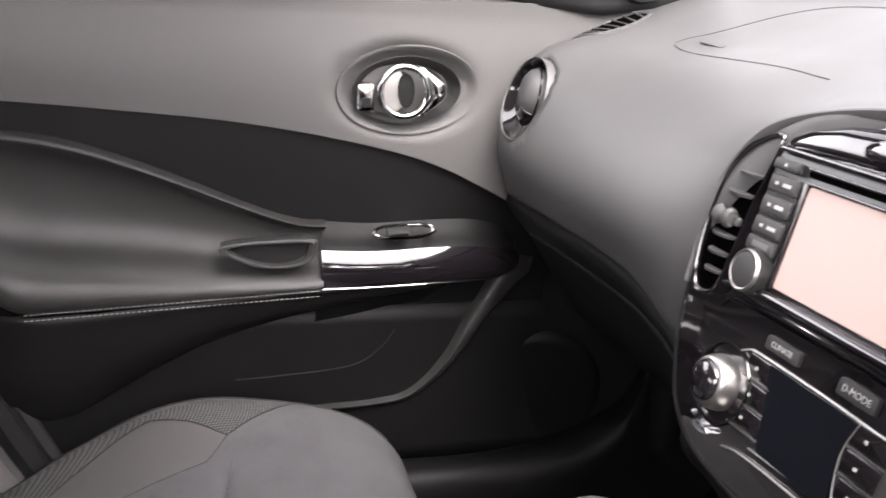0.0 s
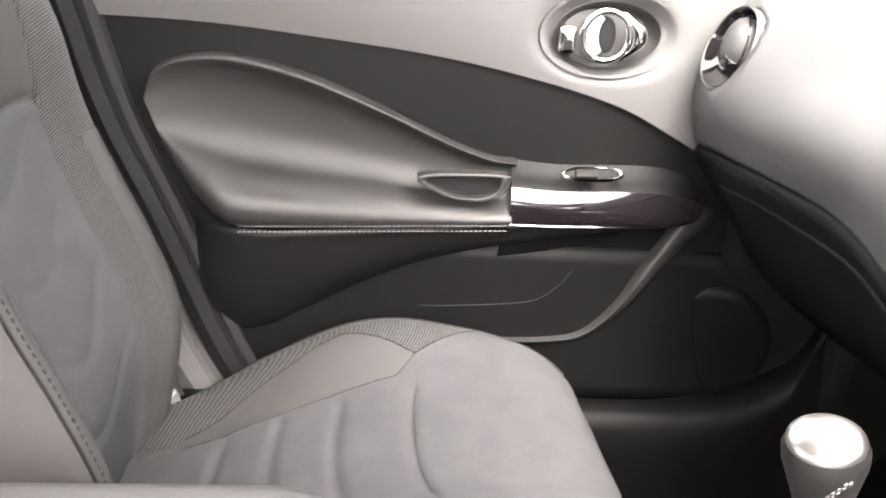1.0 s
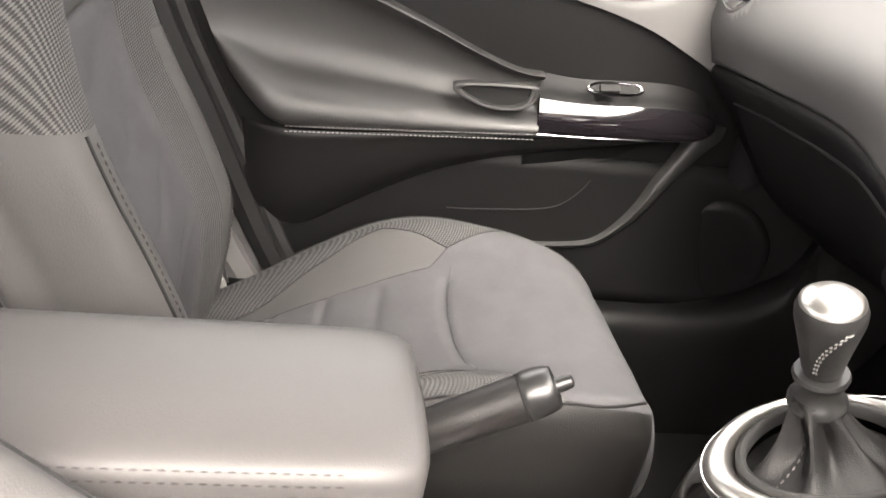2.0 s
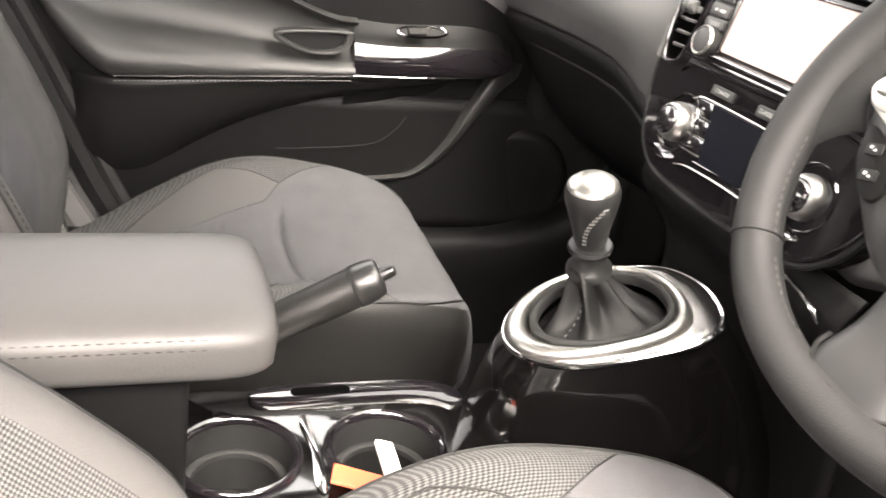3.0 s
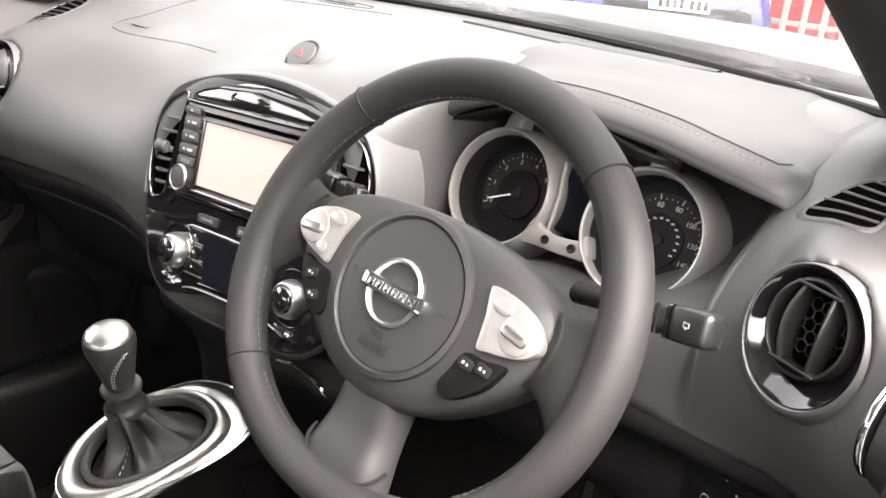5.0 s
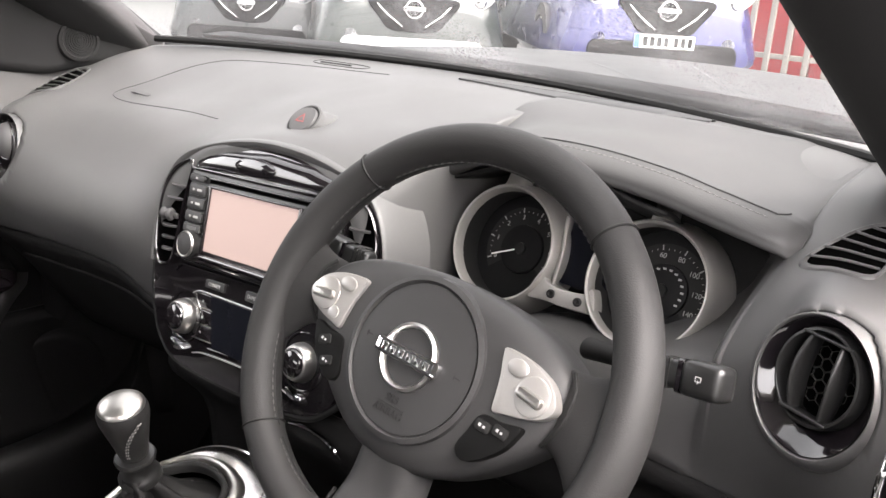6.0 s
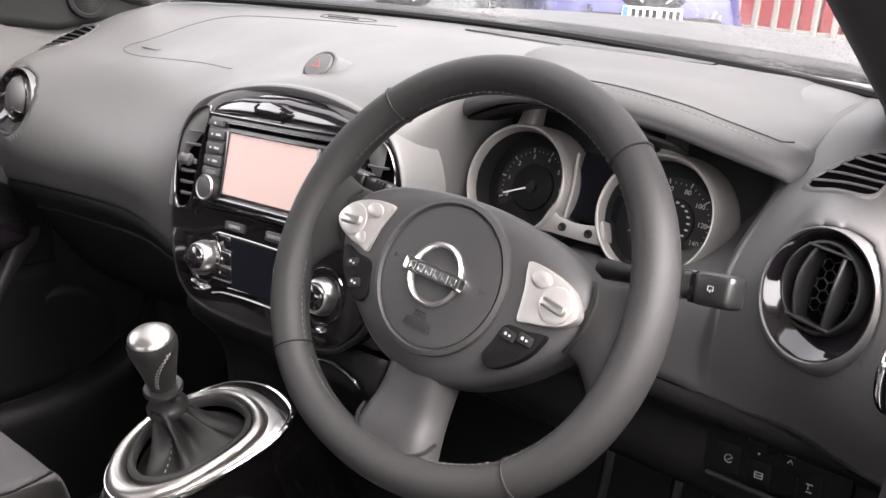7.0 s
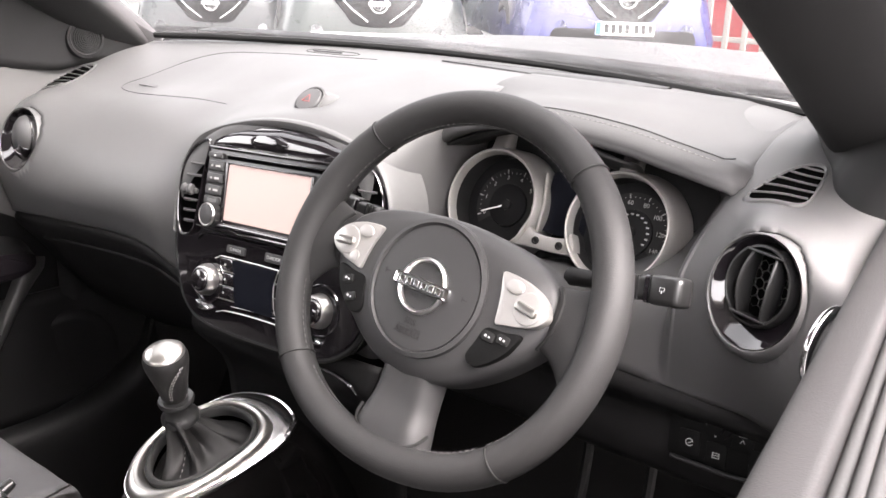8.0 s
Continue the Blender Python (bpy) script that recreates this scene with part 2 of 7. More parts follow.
def lathe(profile, n=40, sx=1.0, sy=1.0, caps=True):
    """A body turned round z from (radius, height) pairs."""
    rows = [[(r * sx * math.cos(a), r * sy * math.sin(a), z) for a in np.linspace(0, 2 * math.pi, n, endpoint=False)] for r, z in profile]
    return sheet(rows, close_v=True, caps=caps)


def plate(outline, z0, z1, bevel=0.0, steps=2):
    """A flat piece with the given outline, from z0 to z1, its upper edge rounded."""
    pts = np.array(outline, float)
    if np.sum(pts[:, 0] * np.roll(pts[:, 1], -1) - pts[:, 1] * np.roll(pts[:, 0], -1)) < 0:
        pts = pts[::-1]
    rows = [np.c_[pts, np.full(len(pts), z0)]]
    if bevel:
        t = np.roll(pts, -1, 0) - np.roll(pts, 1, 0)
        t /= np.linalg.norm(t, axis=1)[:, None] + 1e-9
        inward = np.c_[-t[:, 1], t[:, 0]]
        for k in range(steps + 1):
            a = math.pi / 2 * k / steps
            rows.append(np.c_[pts + inward * bevel * (1 - math.cos(a)), np.full(len(pts), z1 - bevel * (1 - math.sin(a)))])
    else:
        rows.append(np.c_[pts, np.full(len(pts), z1)])
    return sheet(rows, close_v=True, caps=True)


def band(outer, inner, z0, z1, lift=0.0):
    """A flat ring between two outlines of equally many points, crowned by lift."""
    o, i = np.array(outer, float), np.array(inner, float)
    rows = [np.c_[o, np.full(len(o), z0)]]
    for k in range(5):
        f = k / 4
        rows.append(np.c_[o * (1 - f) + i * f, np.full(len(o), z1 + lift * math.sin(math.pi * f))])
    rows.append(np.c_[i, np.full(len(i), z0)])
    return sheet(rows, close_u=True, close_v=True)


def box(x0, x1, y0, y1, z0, z1, bevel=0.0):
    bm = bmesh.new()
    bmesh.ops.create_cube(bm, size=1, matrix=Matrix.LocRotScale(((x0 + x1) / 2, (y0 + y1) / 2, (z0 + z1) / 2), None, (x1 - x0, y1 - y0, z1 - z0)))
    if bevel:
        bmesh.ops.bevel(bm, geom=bm.edges[:], offset=bevel, segments=3, profile=0.6, affect="EDGES")
    return bm


def rounded(w, h, r, cx=0.0, cy=0.0, n=5):
    """The outline of a rectangle with round corners."""
    pts = []
    for k, (sx, sy) in enumerate(((1, 1), (-1, 1), (-1, -1), (1, -1))):
        for a in np.linspace(0, math.pi / 2, n):
            a += k * math.pi / 2
            pts.append((cx + sx * (w / 2 - r) + r * math.cos(a), cy + sy * (h / 2 - r) + r * math.sin(a)))
    return pts


def lay(bm, m):
    bmesh.ops.transform(bm, matrix=m, verts=bm.verts)
    return bm


def join(*bms):
    out = bmesh.new()
    for bm in bms:
        me = bpy.data.meshes.new("piece")
        bm.to_mesh(me)
        bm.free()
        out.from_mesh(me)
        bpy.data.meshes.remove(me)
    return out


def part(name, bm, mat, parent=None, label="", thick=0.0, angle=40.0):
    me = bpy.data.meshes.new(name)
    bmesh.ops.recalc_face_normals(bm, faces=bm.faces)
    bm.to_mesh(me)
    bm.free()
    me.materials.append(mat)
    me.shade_smooth()
    me.set_sharp_from_angle(angle=radians(angle))
    ob = new(name, me)
    if parent:
        ob.parent = parent
        ob.matrix_parent_inverse = parent.matrix_world.inverted()
    if label:
        ob["label"] = label
    if thick:
        s = ob.modifiers.new("thickness", "SOLIDIFY")
        s.thickness, s.offset = thick, 0.0
    return ob


def thing(name, place, label, category, group="", kind=""):
    ob = new(name)
    ob.empty_display_size = 0.02
    ob.matrix_world = Matrix.Translation(place)
    bpy.context.view_layer.update()
    return tagged(ob, label, category, group, kind)


def write(text, size, m, mat, parent, name="lettering", depth=0.0003):
    cu = bpy.data.curves.new(name, "FONT")
    cu.body, cu.size, cu.extrude, cu.align_x, cu.align_y = text, size, depth, "CENTER", "CENTER"
    tmp = bpy.data.objects.new(name, cu)
    scene.collection.objects.link(tmp)
    bpy.context.view_layer.update()
    me = bpy.data.meshes.new_from_object(tmp.evaluated_get(bpy.context.evaluated_depsgraph_get()))
    bpy.data.objects.remove(tmp)
    bm = bmesh.new()
    bm.from_mesh(me)
    bpy.data.meshes.remove(me)
    return part(name, lay(bm, m), mat, parent)


def stitches(path, length, gap, radius, name, mat, parent):
    """A row of separate thread stitches along a path."""
    p = np.array(path, float)
    d = np.r_[0, np.cumsum(np.linalg.norm(np.diff(p, axis=0), axis=1))]
    at = lambda s: np.array([np.interp(s, d, p[:, k]) for k in range(3)])
    bms, s = [], gap
    verts, faces = [], []
    while s + length < d[-1]:
        a, b = at(s), at(s + length)
        t = (b - a) / np.linalg.norm(b - a)
        u = np.cross(t, (0.3, 0.5, 0.81))
        u /= np.linalg.norm(u)
        w = np.cross(t, u)
        k = len(verts)
        for q, r in ((a, 0.4), ((a + b) / 2, 1.0), (b, 0.4)):
            for c in range(5):
                verts.append(q + radius * r * (math.cos(c * 1.2566) * u + math.sin(c * 1.2566) * w))
        for ring in (0, 5):
            for c in range(5):
                faces.append((k + ring + c, k + ring + (c + 1) % 5, k + ring + 5 + (c + 1) % 5, k + ring + 5 + c))
        s += length + gap
    me = bpy.data.meshes.new(name)
    me.from_pydata([tuple(v) for v in verts], [], faces)
    bm = bmesh.new()
    bm.from_mesh(me)
    bpy.data.meshes.remove(me)
    return part(name, bm, mat, parent)


def axes(o, x, y, z):
    m = Matrix.Identity(4)
    for k, c in enumerate((x, y, z, o)):
        for r in range(3):
            m[r][k] = c[r]
    return m


# Working planes: the steering wheel, the centre stack, the doors, the dials and the gear surround.
TIP = radians(26)
WHEEL = axes((0.36, 0.018, 0.651), (1, 0, 0), (0, math.sin(TIP), math.cos(TIP)), (0, -math.cos(TIP), math.sin(TIP))) @ pose(0, 0, 0, 0, 0, -4)
STACK = axes((0.01, 0.128, 0.60), (1, 0, 0), (0, 0.225, 0.974), (0, -0.974, 0.225)) @ pose(0, 0, 0, 0, 0, 3)
DOOR = axes((-0.67, 0, 0), (0, 1, 0), (0, 0, 1), (1, 0, 0))
DIALS = axes((0.333, 0.268, 0.66), (1, 0, 0), (0, math.sin(0.35), math.cos(0.35)), (0, -math.cos(0.35), math.sin(0.35)))
RISE = math.atan(0.3)
GEAR = axes((0.035, 0.0, 0.3754), (1, 0, 0), (0, math.cos(RISE), math.sin(RISE)), (0, -math.sin(RISE), math.cos(RISE)))

# ---- the car's shell: floor, walls, roof, glass ----
def setting(name, bm, mat, label="", thick=0.0):
    return tagged(part(name, bm, mat, None, label, thick), label, kind="structure")


setting("floor", box(-0.66, 0.68, -1.75, 0.62, -0.14, -0.10, 0.005), CARPET, "black carpeted car floor")
setting("wall_front", loft([[(x, 0.40, -0.10), (x, 0.52, -0.02), (x, 0.60, 0.15), (x, 0.62, 0.45), (x, 0.60, 0.76)] for x in (-0.72, 0.0, 0.72)], 4, 16), CARPET, "black carpeted bulkhead under the dashboard", 0.01)
for side, tag in ((-1, "wall_left"), (1, "wall_right")):
    setting(tag, loft([[(side * 0.735, y, -0.14), (side * 0.735, y, 0.15), (side * 0.735, y, 0.45), (side * 0.735, y, 0.74)] for y in (-1.75, -1.2, -0.74)], 6, 16), PILLAR, "dark rear side trim of the car", 0.02)
    kick = [[(side * 0.69, 0.22, z), (side * 0.668, 0.38, z), (side * 0.655, 0.62, z)] for z in (-0.12, 0.2, 0.5)]
    setting("trim", loft(kick, 8, 8), DOOR_BLACK, "black plastic kick panel in the footwell", 0.015)
    sill = [[(side * 0.60, y, -0.12), (side * 0.595, y, 0.05), (side * 0.60, y, 0.105), (side * 0.625, y, 0.12), (side * 0.66, y, 0.11), (side * 0.70, y, 0.06)] for y in (-0.62, -0.3, 0.0)]
    sill += [[(side * 0.60, 0.20, -0.12), (side * 0.595, 0.2, 0.05), (side * 0.60, 0.20, 0.11), (side * 0.625, 0.21, 0.125), (side * 0.66, 0.22, 0.12), (side * 0.70, 0.22, 0.10)],
             [(side * 0.60, 0.30, -0.10), (side * 0.595, 0.3, 0.06), (side * 0.60, 0.31, 0.14), (side * 0.625, 0.32, 0.17), (side * 0.66, 0.34, 0.19), (side * 0.70, 0.34, 0.19)],
             [(side * 0.60, 0.38, -0.10), (side * 0.595, 0.38, 0.08), (side * 0.60, 0.36, 0.25), (side * 0.625, 0.37, 0.27), (side * 0.66, 0.38, 0.28), (side * 0.70, 0.38, 0.28)]]
    setting("sill", loft(sill, 40, 18), DOOR_BLACK, "black plastic door sill trim curving up at the footwell")
# Unseen back wall, added to hold off light from behind.
setting("wall_rear", box(-0.74, 0.74, -1.77, -1.72, -0.14, 0.80, 0.01), PILLAR, "unseen dark wall closing off the back of the car")
setting("ceiling", loft([[(x, -0.08, 1.10), (x, -0.2, 1.16), (x, -0.8, 1.19), (x, -1.4, 1.17), (x, -1.7, 1.10)] for x in (-0.60, -0.3, 0.0, 0.3, 0.60)], 12, 20), HEADLINER, "pale cloth headliner", 0.03)

# Windscreen, with its black edge band and the wet strip at its foot.
def screen_point(u, v):
    """u runs across from -1 to 1, v from the foot to the roof."""
    foot = np.array((0.62 * u - 0.03, 0.575 - 0.13 * u * u, 0.80 - 0.012 * u * u))
    head = np.array((0.52 * u, -0.05 - 0.06 * u * u, 1.115 - 0.01 * u * u))
    return foot * (1 - v) + head * v + np.array((0, 0.0, 0.03 * math.sin(math.pi * v)))


us = np.linspace(-1, 1, 33)
pane = tagged(part("window_1", sheet([[screen_point(u, v) for u in us] for v in np.linspace(-0.06, 1, 16)]), WINDSCREEN), "windscreen glass covered in fine raindrops", kind="structure")
if sum(f.normal.z for f in pane.data.polygons) > 0:
    pane.data.flip_normals()
foot = [[screen_point(u, -0.02) + np.array(o) for o in ((0, -0.012, -0.004), (0, -0.008, 0.006), (0, 0.012, 0.004), (0, 0.02, -0.006))] for u in us]
part("seal", sheet(foot), RUBBER, pane, "black rubber seal at the foot of the glass", 0.004)
part("seal_lip", tube([screen_point(u, 0.0) + np.array((0, -0.018, 0.007)) for u in us], 0.006, 8), BLACK, pane, "matt black inner lip of the seal")

# Front pillars with their trim, and the roof rails above the doors.
for side, tag, base in ((-1, "pillar_left", -0.665), (1, "pillar_right", 0.575)):
    rows = []
    for v in np.linspace(-0.35, 1.1, 14):
        c = np.array((base * (1 - v) + side * 0.50 * v, 0.42 * (1 - v) - 0.10 * v, 0.785 * (1 - v) + 1.11 * v))
        w = 0.16 if side > 0 else 0.10
        o = ((0, 0, 0), (side * 0.01, -0.035, -0.012), (side * 0.05, -0.06, -0.03), (side * w, -0.05, -0.03), (side * (w + 0.02), 0.0, 0.0), (side * 0.06, 0.05, 0.02))
        rows.append([c + np.array(k) for k in o])
    setting(tag, loft(rows, 30, 24, close_v=True, caps=True), PILLAR, "dark grey cloth-textured windscreen pillar trim")
    rail = [(side * 0.57, -0.08, 1.10), (side * 0.62, -0.5, 1.14), (side * 0.63, -1.0, 1.14), (side * 0.62, -1.7, 1.08)]
    setting("roof_rail", tube(spline(rail, 20), 0.045, 10), HEADLINER, "pale roof edge trim above the doors")
    post = [(side * 0.735, -0.70, 0.66), (side * 0.70, -0.76, 0.9), (side * 0.63, -0.80, 1.14)]
    setting("pillar_centre", tube(spline(post, 12), 0.055, 10), PILLAR_GREY, "grey centre pillar trim")
win = sheet([[(-0.735 + 0.10 * k, y, 0.70 + 0.42 * k) for y in (0.36 - 0.42 * k, -0.2, -0.70)] for k in (0, 0.5, 1)])
side_pane = tagged(part("window_2", win, PANE), "clear side window of the passenger door", kind="structure")
side_pane.visible_shadow = False
if sum(f.normal.x for f in side_pane.data.polygons) < 0:
    side_pane.data.flip_normals()

# Unseen rear panes, added so that fill light reaches the dash from behind.
for side, tag in ((-1, "window_3"), (1, "window_4")):
    rear_pane = tagged(part(tag, sheet([[(side * (0.735 - 0.10 * k), y, 0.74 + 0.38 * k) for y in (-0.82, -1.2, -1.72)] for k in (0, 0.5, 1)]), PANE), "unseen rear side window letting fill light in", kind="structure")
    rear_pane.visible_shadow = False
    setting("pillar_rear", tube([(side * 0.72, -1.74, 0.74), (side * 0.63, -1.72, 1.10)], 0.06, 10), PILLAR, "dark rear pillar trim")
rear_pane = tagged(part("window_5", sheet([[(0.70 * u * (1 - 0.12 * k), -1.745 + 0.03 * k, 0.80 + 0.30 * k) for u in (-1, 0, 1)] for k in (0, 0.5, 1)]), PANE), "unseen rear window letting fill light in", kind="structure")
rear_pane.visible_shadow = False

# ---- passenger door ----
door = thing("passenger_door", (-0.70, -0.2, 0.1), "closed front car door with grey and black trim panels", "car door", kind="structure")
EDGE = [(-0.66, 0.606), (-0.5, 0.608), (-0.34, 0.599), (-0.2, 0.587), (-0.06, 0.564), (0.04, 0.538), (0.12, 0.502), (0.17, 0.478), (0.24, 0.468), (0.30, 0.465)]
edge = spline(EDGE, 60)


def edge_z(y):
    return float(np.interp(y, edge[:, 0], edge[:, 1]))


# The upper panel rolls over to the window ledge; it is dished round the handle.
rows = []
for y in np.linspace(-0.70, 0.30, 90):
    z0, z1 = edge_z(y), 0.725 + 0.03 * (y + 0.5)
    col = []
    for k in np.linspace(0, 1, 40):
        z = z0 + (z1 - z0) * k
        x = -0.683 - 0.012 * k + 0.02 * math.sin(math.pi * min(k * 1.1, 1)) * 0.4
        e = math.hypot((y - 0.0) / 0.088, (z - 0.632) / 0.056)
        if e < 1.35:
            x -= 0.016 * (0.5 + 0.5 * math.cos(math.pi * min(max((e - 0.72) / 0.5, 0), 1)))
        col.append((x, y, z))
    for a in (0.4, 0.8, 1.2, 1.5):
        col.append((col[39][0] - 0.02 * math.sin(a) , y, z1 + 0.02 * (1 - math.cos(a)) + 0.008 * math.sin(a)))
    col.append((-0.745, y, z1 + 0.026))
    rows.append(col)
part("upper_panel", sheet(rows), DOOR_GREY, door, "grey soft plastic upper panel")
part("outer_skin", box(-0.815, -0.757, -0.72, 0.42, -0.12, 0.70, 0.02), PAINT, door, "white painted outer skin")
part("belt_seal", tube([(-0.742, y, 0.76 + 0.03 * (y + 0.5)) for y in np.linspace(-0.7, 0.34, 12)], 0.009, 8), RUBBER, door)

# Outline of the padded insert.
top = spline([(-0.575, 0.50), (-0.555, 0.553), (-0.50, 0.573), (-0.44, 0.571), (-0.37, 0.555), (-0.28, 0.522), (-0.19, 0.484), (-0.135, 0.466), (-0.098, 0.463)], 70)
low = spline([(-0.555, 0.47), (-0.53, 0.425), (-0.495, 0.385), (-0.46, 0.362), (-0.40, 0.361), (-0.30, 0.367), (-0.2, 0.375), (-0.14, 0.379), (-0.105, 0.382)], 70)


def inside_insert(y, z, margin=0.012):
    """Whether a place on the door lies well within the insert's outline."""
    if not -0.553 < y < -0.125:
        return False
    return float(np.interp(y, low[:, 0], low[:, 1])) + margin < z < float(np.interp(y, top[5:, 0], top[5:, 1])) - margin


# The black sweep below it.
rows = []
for y in np.linspace(-0.70, 0.24, 140):
    z1 = max(edge_z(y), 0.30) + 0.012
    z0 = 0.28
    rows.append([(-0.688 - 0.003 * k - (0.035 if inside_insert(y, z0 + (z1 - z0) * k) else 0), y, z0 + (z1 - z0) * k) for k in np.linspace(0, 1, 50)])
part("middle_panel", sheet(rows), DOOR_BLACK, door, "black plastic sweep of the door")

# The padded insert with the armrest along its foot.
SECTION = [(0.0, 0.018), (0.015, 0.040), (0.08, 0.049), (0.17, 0.047), (0.25, 0.037), (0.32, 0.015), (0.39, -0.002), (0.52, -0.011), (0.68, -0.012), (0.82, -0.008), (0.90, 0.002), (0.945, 0.012), (0.975, 0.014), (1.0, -0.004)]
sec = spline(SECTION, 40)
rows = []
for i in range(70):
    span = top[i][1] - low[i][1]
    near = min(i / 26.0, 1)
    near = near * near * (3 - 2 * near)
    far = min(max((69 - i) / 26.0, 0), 1)
    row = []
    for k, h in sec:
        h = (0.012 + (h - 0.012) * near) if i > 1 else -0.010
        x = -0.680 + h + 0.6 * (1 - far) * max(0.0, 0.040 - h) * max(0.0, 1 - k) ** 0.5
        row.append((x, low[i][0] + (top[i][0] - low[i][0]) * k, low[i][1] + span * k))
    rows.append(row)
part("armrest_pad", sheet(rows), DOOR_VINYL, door, "padded grey vinyl armrest and insert")
for dz in (0.0, -0.007):
    line = [(-0.6325 - dz * 0.1, y, z + dz + 0.003) for y, z in zip(np.linspace(-0.455, -0.108, 60), np.linspace(0.362, 0.382, 60))]
    stitches(line, 0.0045, 0.0018, 0.0010, "stitching", THREAD, door)
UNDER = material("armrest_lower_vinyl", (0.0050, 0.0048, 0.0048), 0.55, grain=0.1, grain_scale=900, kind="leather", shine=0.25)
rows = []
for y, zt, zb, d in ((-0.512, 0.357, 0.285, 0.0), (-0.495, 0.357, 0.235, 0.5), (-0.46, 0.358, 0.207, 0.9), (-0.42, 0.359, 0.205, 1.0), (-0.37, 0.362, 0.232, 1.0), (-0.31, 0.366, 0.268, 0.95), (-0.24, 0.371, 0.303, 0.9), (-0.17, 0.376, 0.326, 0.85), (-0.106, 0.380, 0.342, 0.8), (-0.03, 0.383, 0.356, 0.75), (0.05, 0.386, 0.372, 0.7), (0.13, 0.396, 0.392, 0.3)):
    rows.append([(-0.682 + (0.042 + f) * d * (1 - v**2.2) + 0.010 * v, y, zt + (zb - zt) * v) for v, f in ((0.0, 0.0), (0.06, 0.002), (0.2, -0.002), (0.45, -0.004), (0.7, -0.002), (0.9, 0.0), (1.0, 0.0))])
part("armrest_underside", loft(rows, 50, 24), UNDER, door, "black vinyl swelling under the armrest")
fold = [[(-0.641 + dx - 0.04 * k**3, y, z + dz * (1 - 0.3 * k)) for dx, dz in ((0, 0.001), (0.001, -0.004), (-0.004, -0.010), (-0.012, -0.013), (-0.03, -0.03), (-0.045, -0.075))] for k, y, z in zip(np.linspace(0, 1, 12), np.linspace(-0.106, 0.165, 12), np.linspace(0.382, 0.412, 12))]
part("switch_underside", loft(fold, 30, 24), DOOR_BLACK, door, "black underside of the switch panel")

# Grab cup in the armrest, with its rim.
cup = spline([(-0.229, 0.439), (-0.205, 0.447), (-0.15, 0.450), (-0.117, 0.450), (-0.113, 0.444), (-0.120, 0.427), (-0.145, 0.417), (-0.185, 0.419)], 48, True)
cup_in = np.array([(-0.169, 0.436)]) + (cup - np.array([(-0.169, 0.436)])) * 0.84
part("grab_cup", lay(plate(cup_in, 0.018, 0.024), DOOR), BLACK, door, "black hollow of the grab cup")
part("cup_rim", lay(band(cup, cup_in, 0.010, 0.0315, 0.003), DOOR), DOOR_VINYL, door, "grey rim of the grab cup")

part("cup_edge", lay(tube([(y, z, 0.0315) for y, z in cup], 0.0026, 8, True), DOOR), DOOR_VINYL, door, "rounded grey edge of the grab cup")

# Gloss switch panel in front of the armrest.
swell_top = spline([(-0.104, 0.462), (-0.04, 0.458), (0.04, 0.462), (0.10, 0.462), (0.142, 0.452), (0.163, 0.434), (0.169, 0.418)], 40)
swell_low = spline([(-0.107, 0.382), (-0.04, 0.383), (0.04, 0.386), (0.09, 0.388), (0.132, 0.391), (0.158, 0.401), (0.169, 0.416)], 40)
rows = []
for i in range(40):
    fade = math.sqrt(max(1 - (i / 39.0) ** 4, 0))
    rows.append([(-0.682 + fade * h, swell_low[i][0] * (1 - k) + swell_top[i][0] * k, swell_low[i][1] * (1 - k) + swell_top[i][1] * k) for k, h in spline([(0, 0.015), (0.02, 0.040), (0.1, 0.046), (0.3, 0.046), (0.5, 0.041), (0.66, 0.032), (0.8, 0.015), (1.0, 0.0)], 24)])
panel = part("switch_panel", sheet(rows), GLOSS, door, "glossy black switch panel")
panel.data.materials.append(DOOR_BLACK)
for n, f in enumerate(panel.data.polygons):
    f.material_index = 1 if n % 23 > 15 or n % 23 < 3 else 0
strip = [(-0.6815 + math.sqrt(max(1 - (i / 39.0) ** 4, 0)) * 0.0425, swell_low[i][0], swell_low[i][1] + 0.0022) for i in range(34)]
part("trim_strip", tube(strip, 0.0008, 6), CHROME, door, "thin bright strip")
part("switch_frame", lay(band(oval(0.042, 0.011, 28, 2.6), oval(0.036, 0.008, 28, 2.6), 0.0, 0.004, 0.002), axes((-0.652, 0.0, 0.455), (0, 1, 0.05), (-0.74, 0, 0.67), (0.67, 0, 0.74))), CHROME, door, "bright switch frame")
part("window_switch", lay(plate(rounded(0.030, 0.012, 0.003), 0.0, 0.006, 0.002), axes((-0.652, -0.008, 0.455), (0, 1, 0.05), (-0.74, 0, 0.67), (0.67, 0, 0.74))), BLACK, door, "black window switch")

# Lower panel and pocket.
rows = [[(-0.672 - 0.014 * k + 0.9 * max(0.0, y - 0.22) ** 1.6, y, 0.10 + 0.24 * k) for k in np.linspace(0, 1, 10)] for y in np.linspace(-0.66, 0.42, 50)]
part("lower_panel", sheet(rows), DOOR_BLACK, door, "black lower door panel", 0.006)
lip = spline([(-0.16, 0.192), (-0.10, 0.198), (-0.02, 0.202), (0.03, 0.215), (0.075, 0.262), (0.108, 0.325), (0.135, 0.375), (0.150, 0.402), (0.156, 0.42)], 70)
LIP_GREY = material("door_lip_plastic", (0.015, 0.0146, 0.0144), 0.5, grain=0.25, grain_scale=900, kind="leather")
slope = np.gradient(lip, axis=0)
slope /= np.linalg.norm(slope, axis=1)[:, None]
rows = []
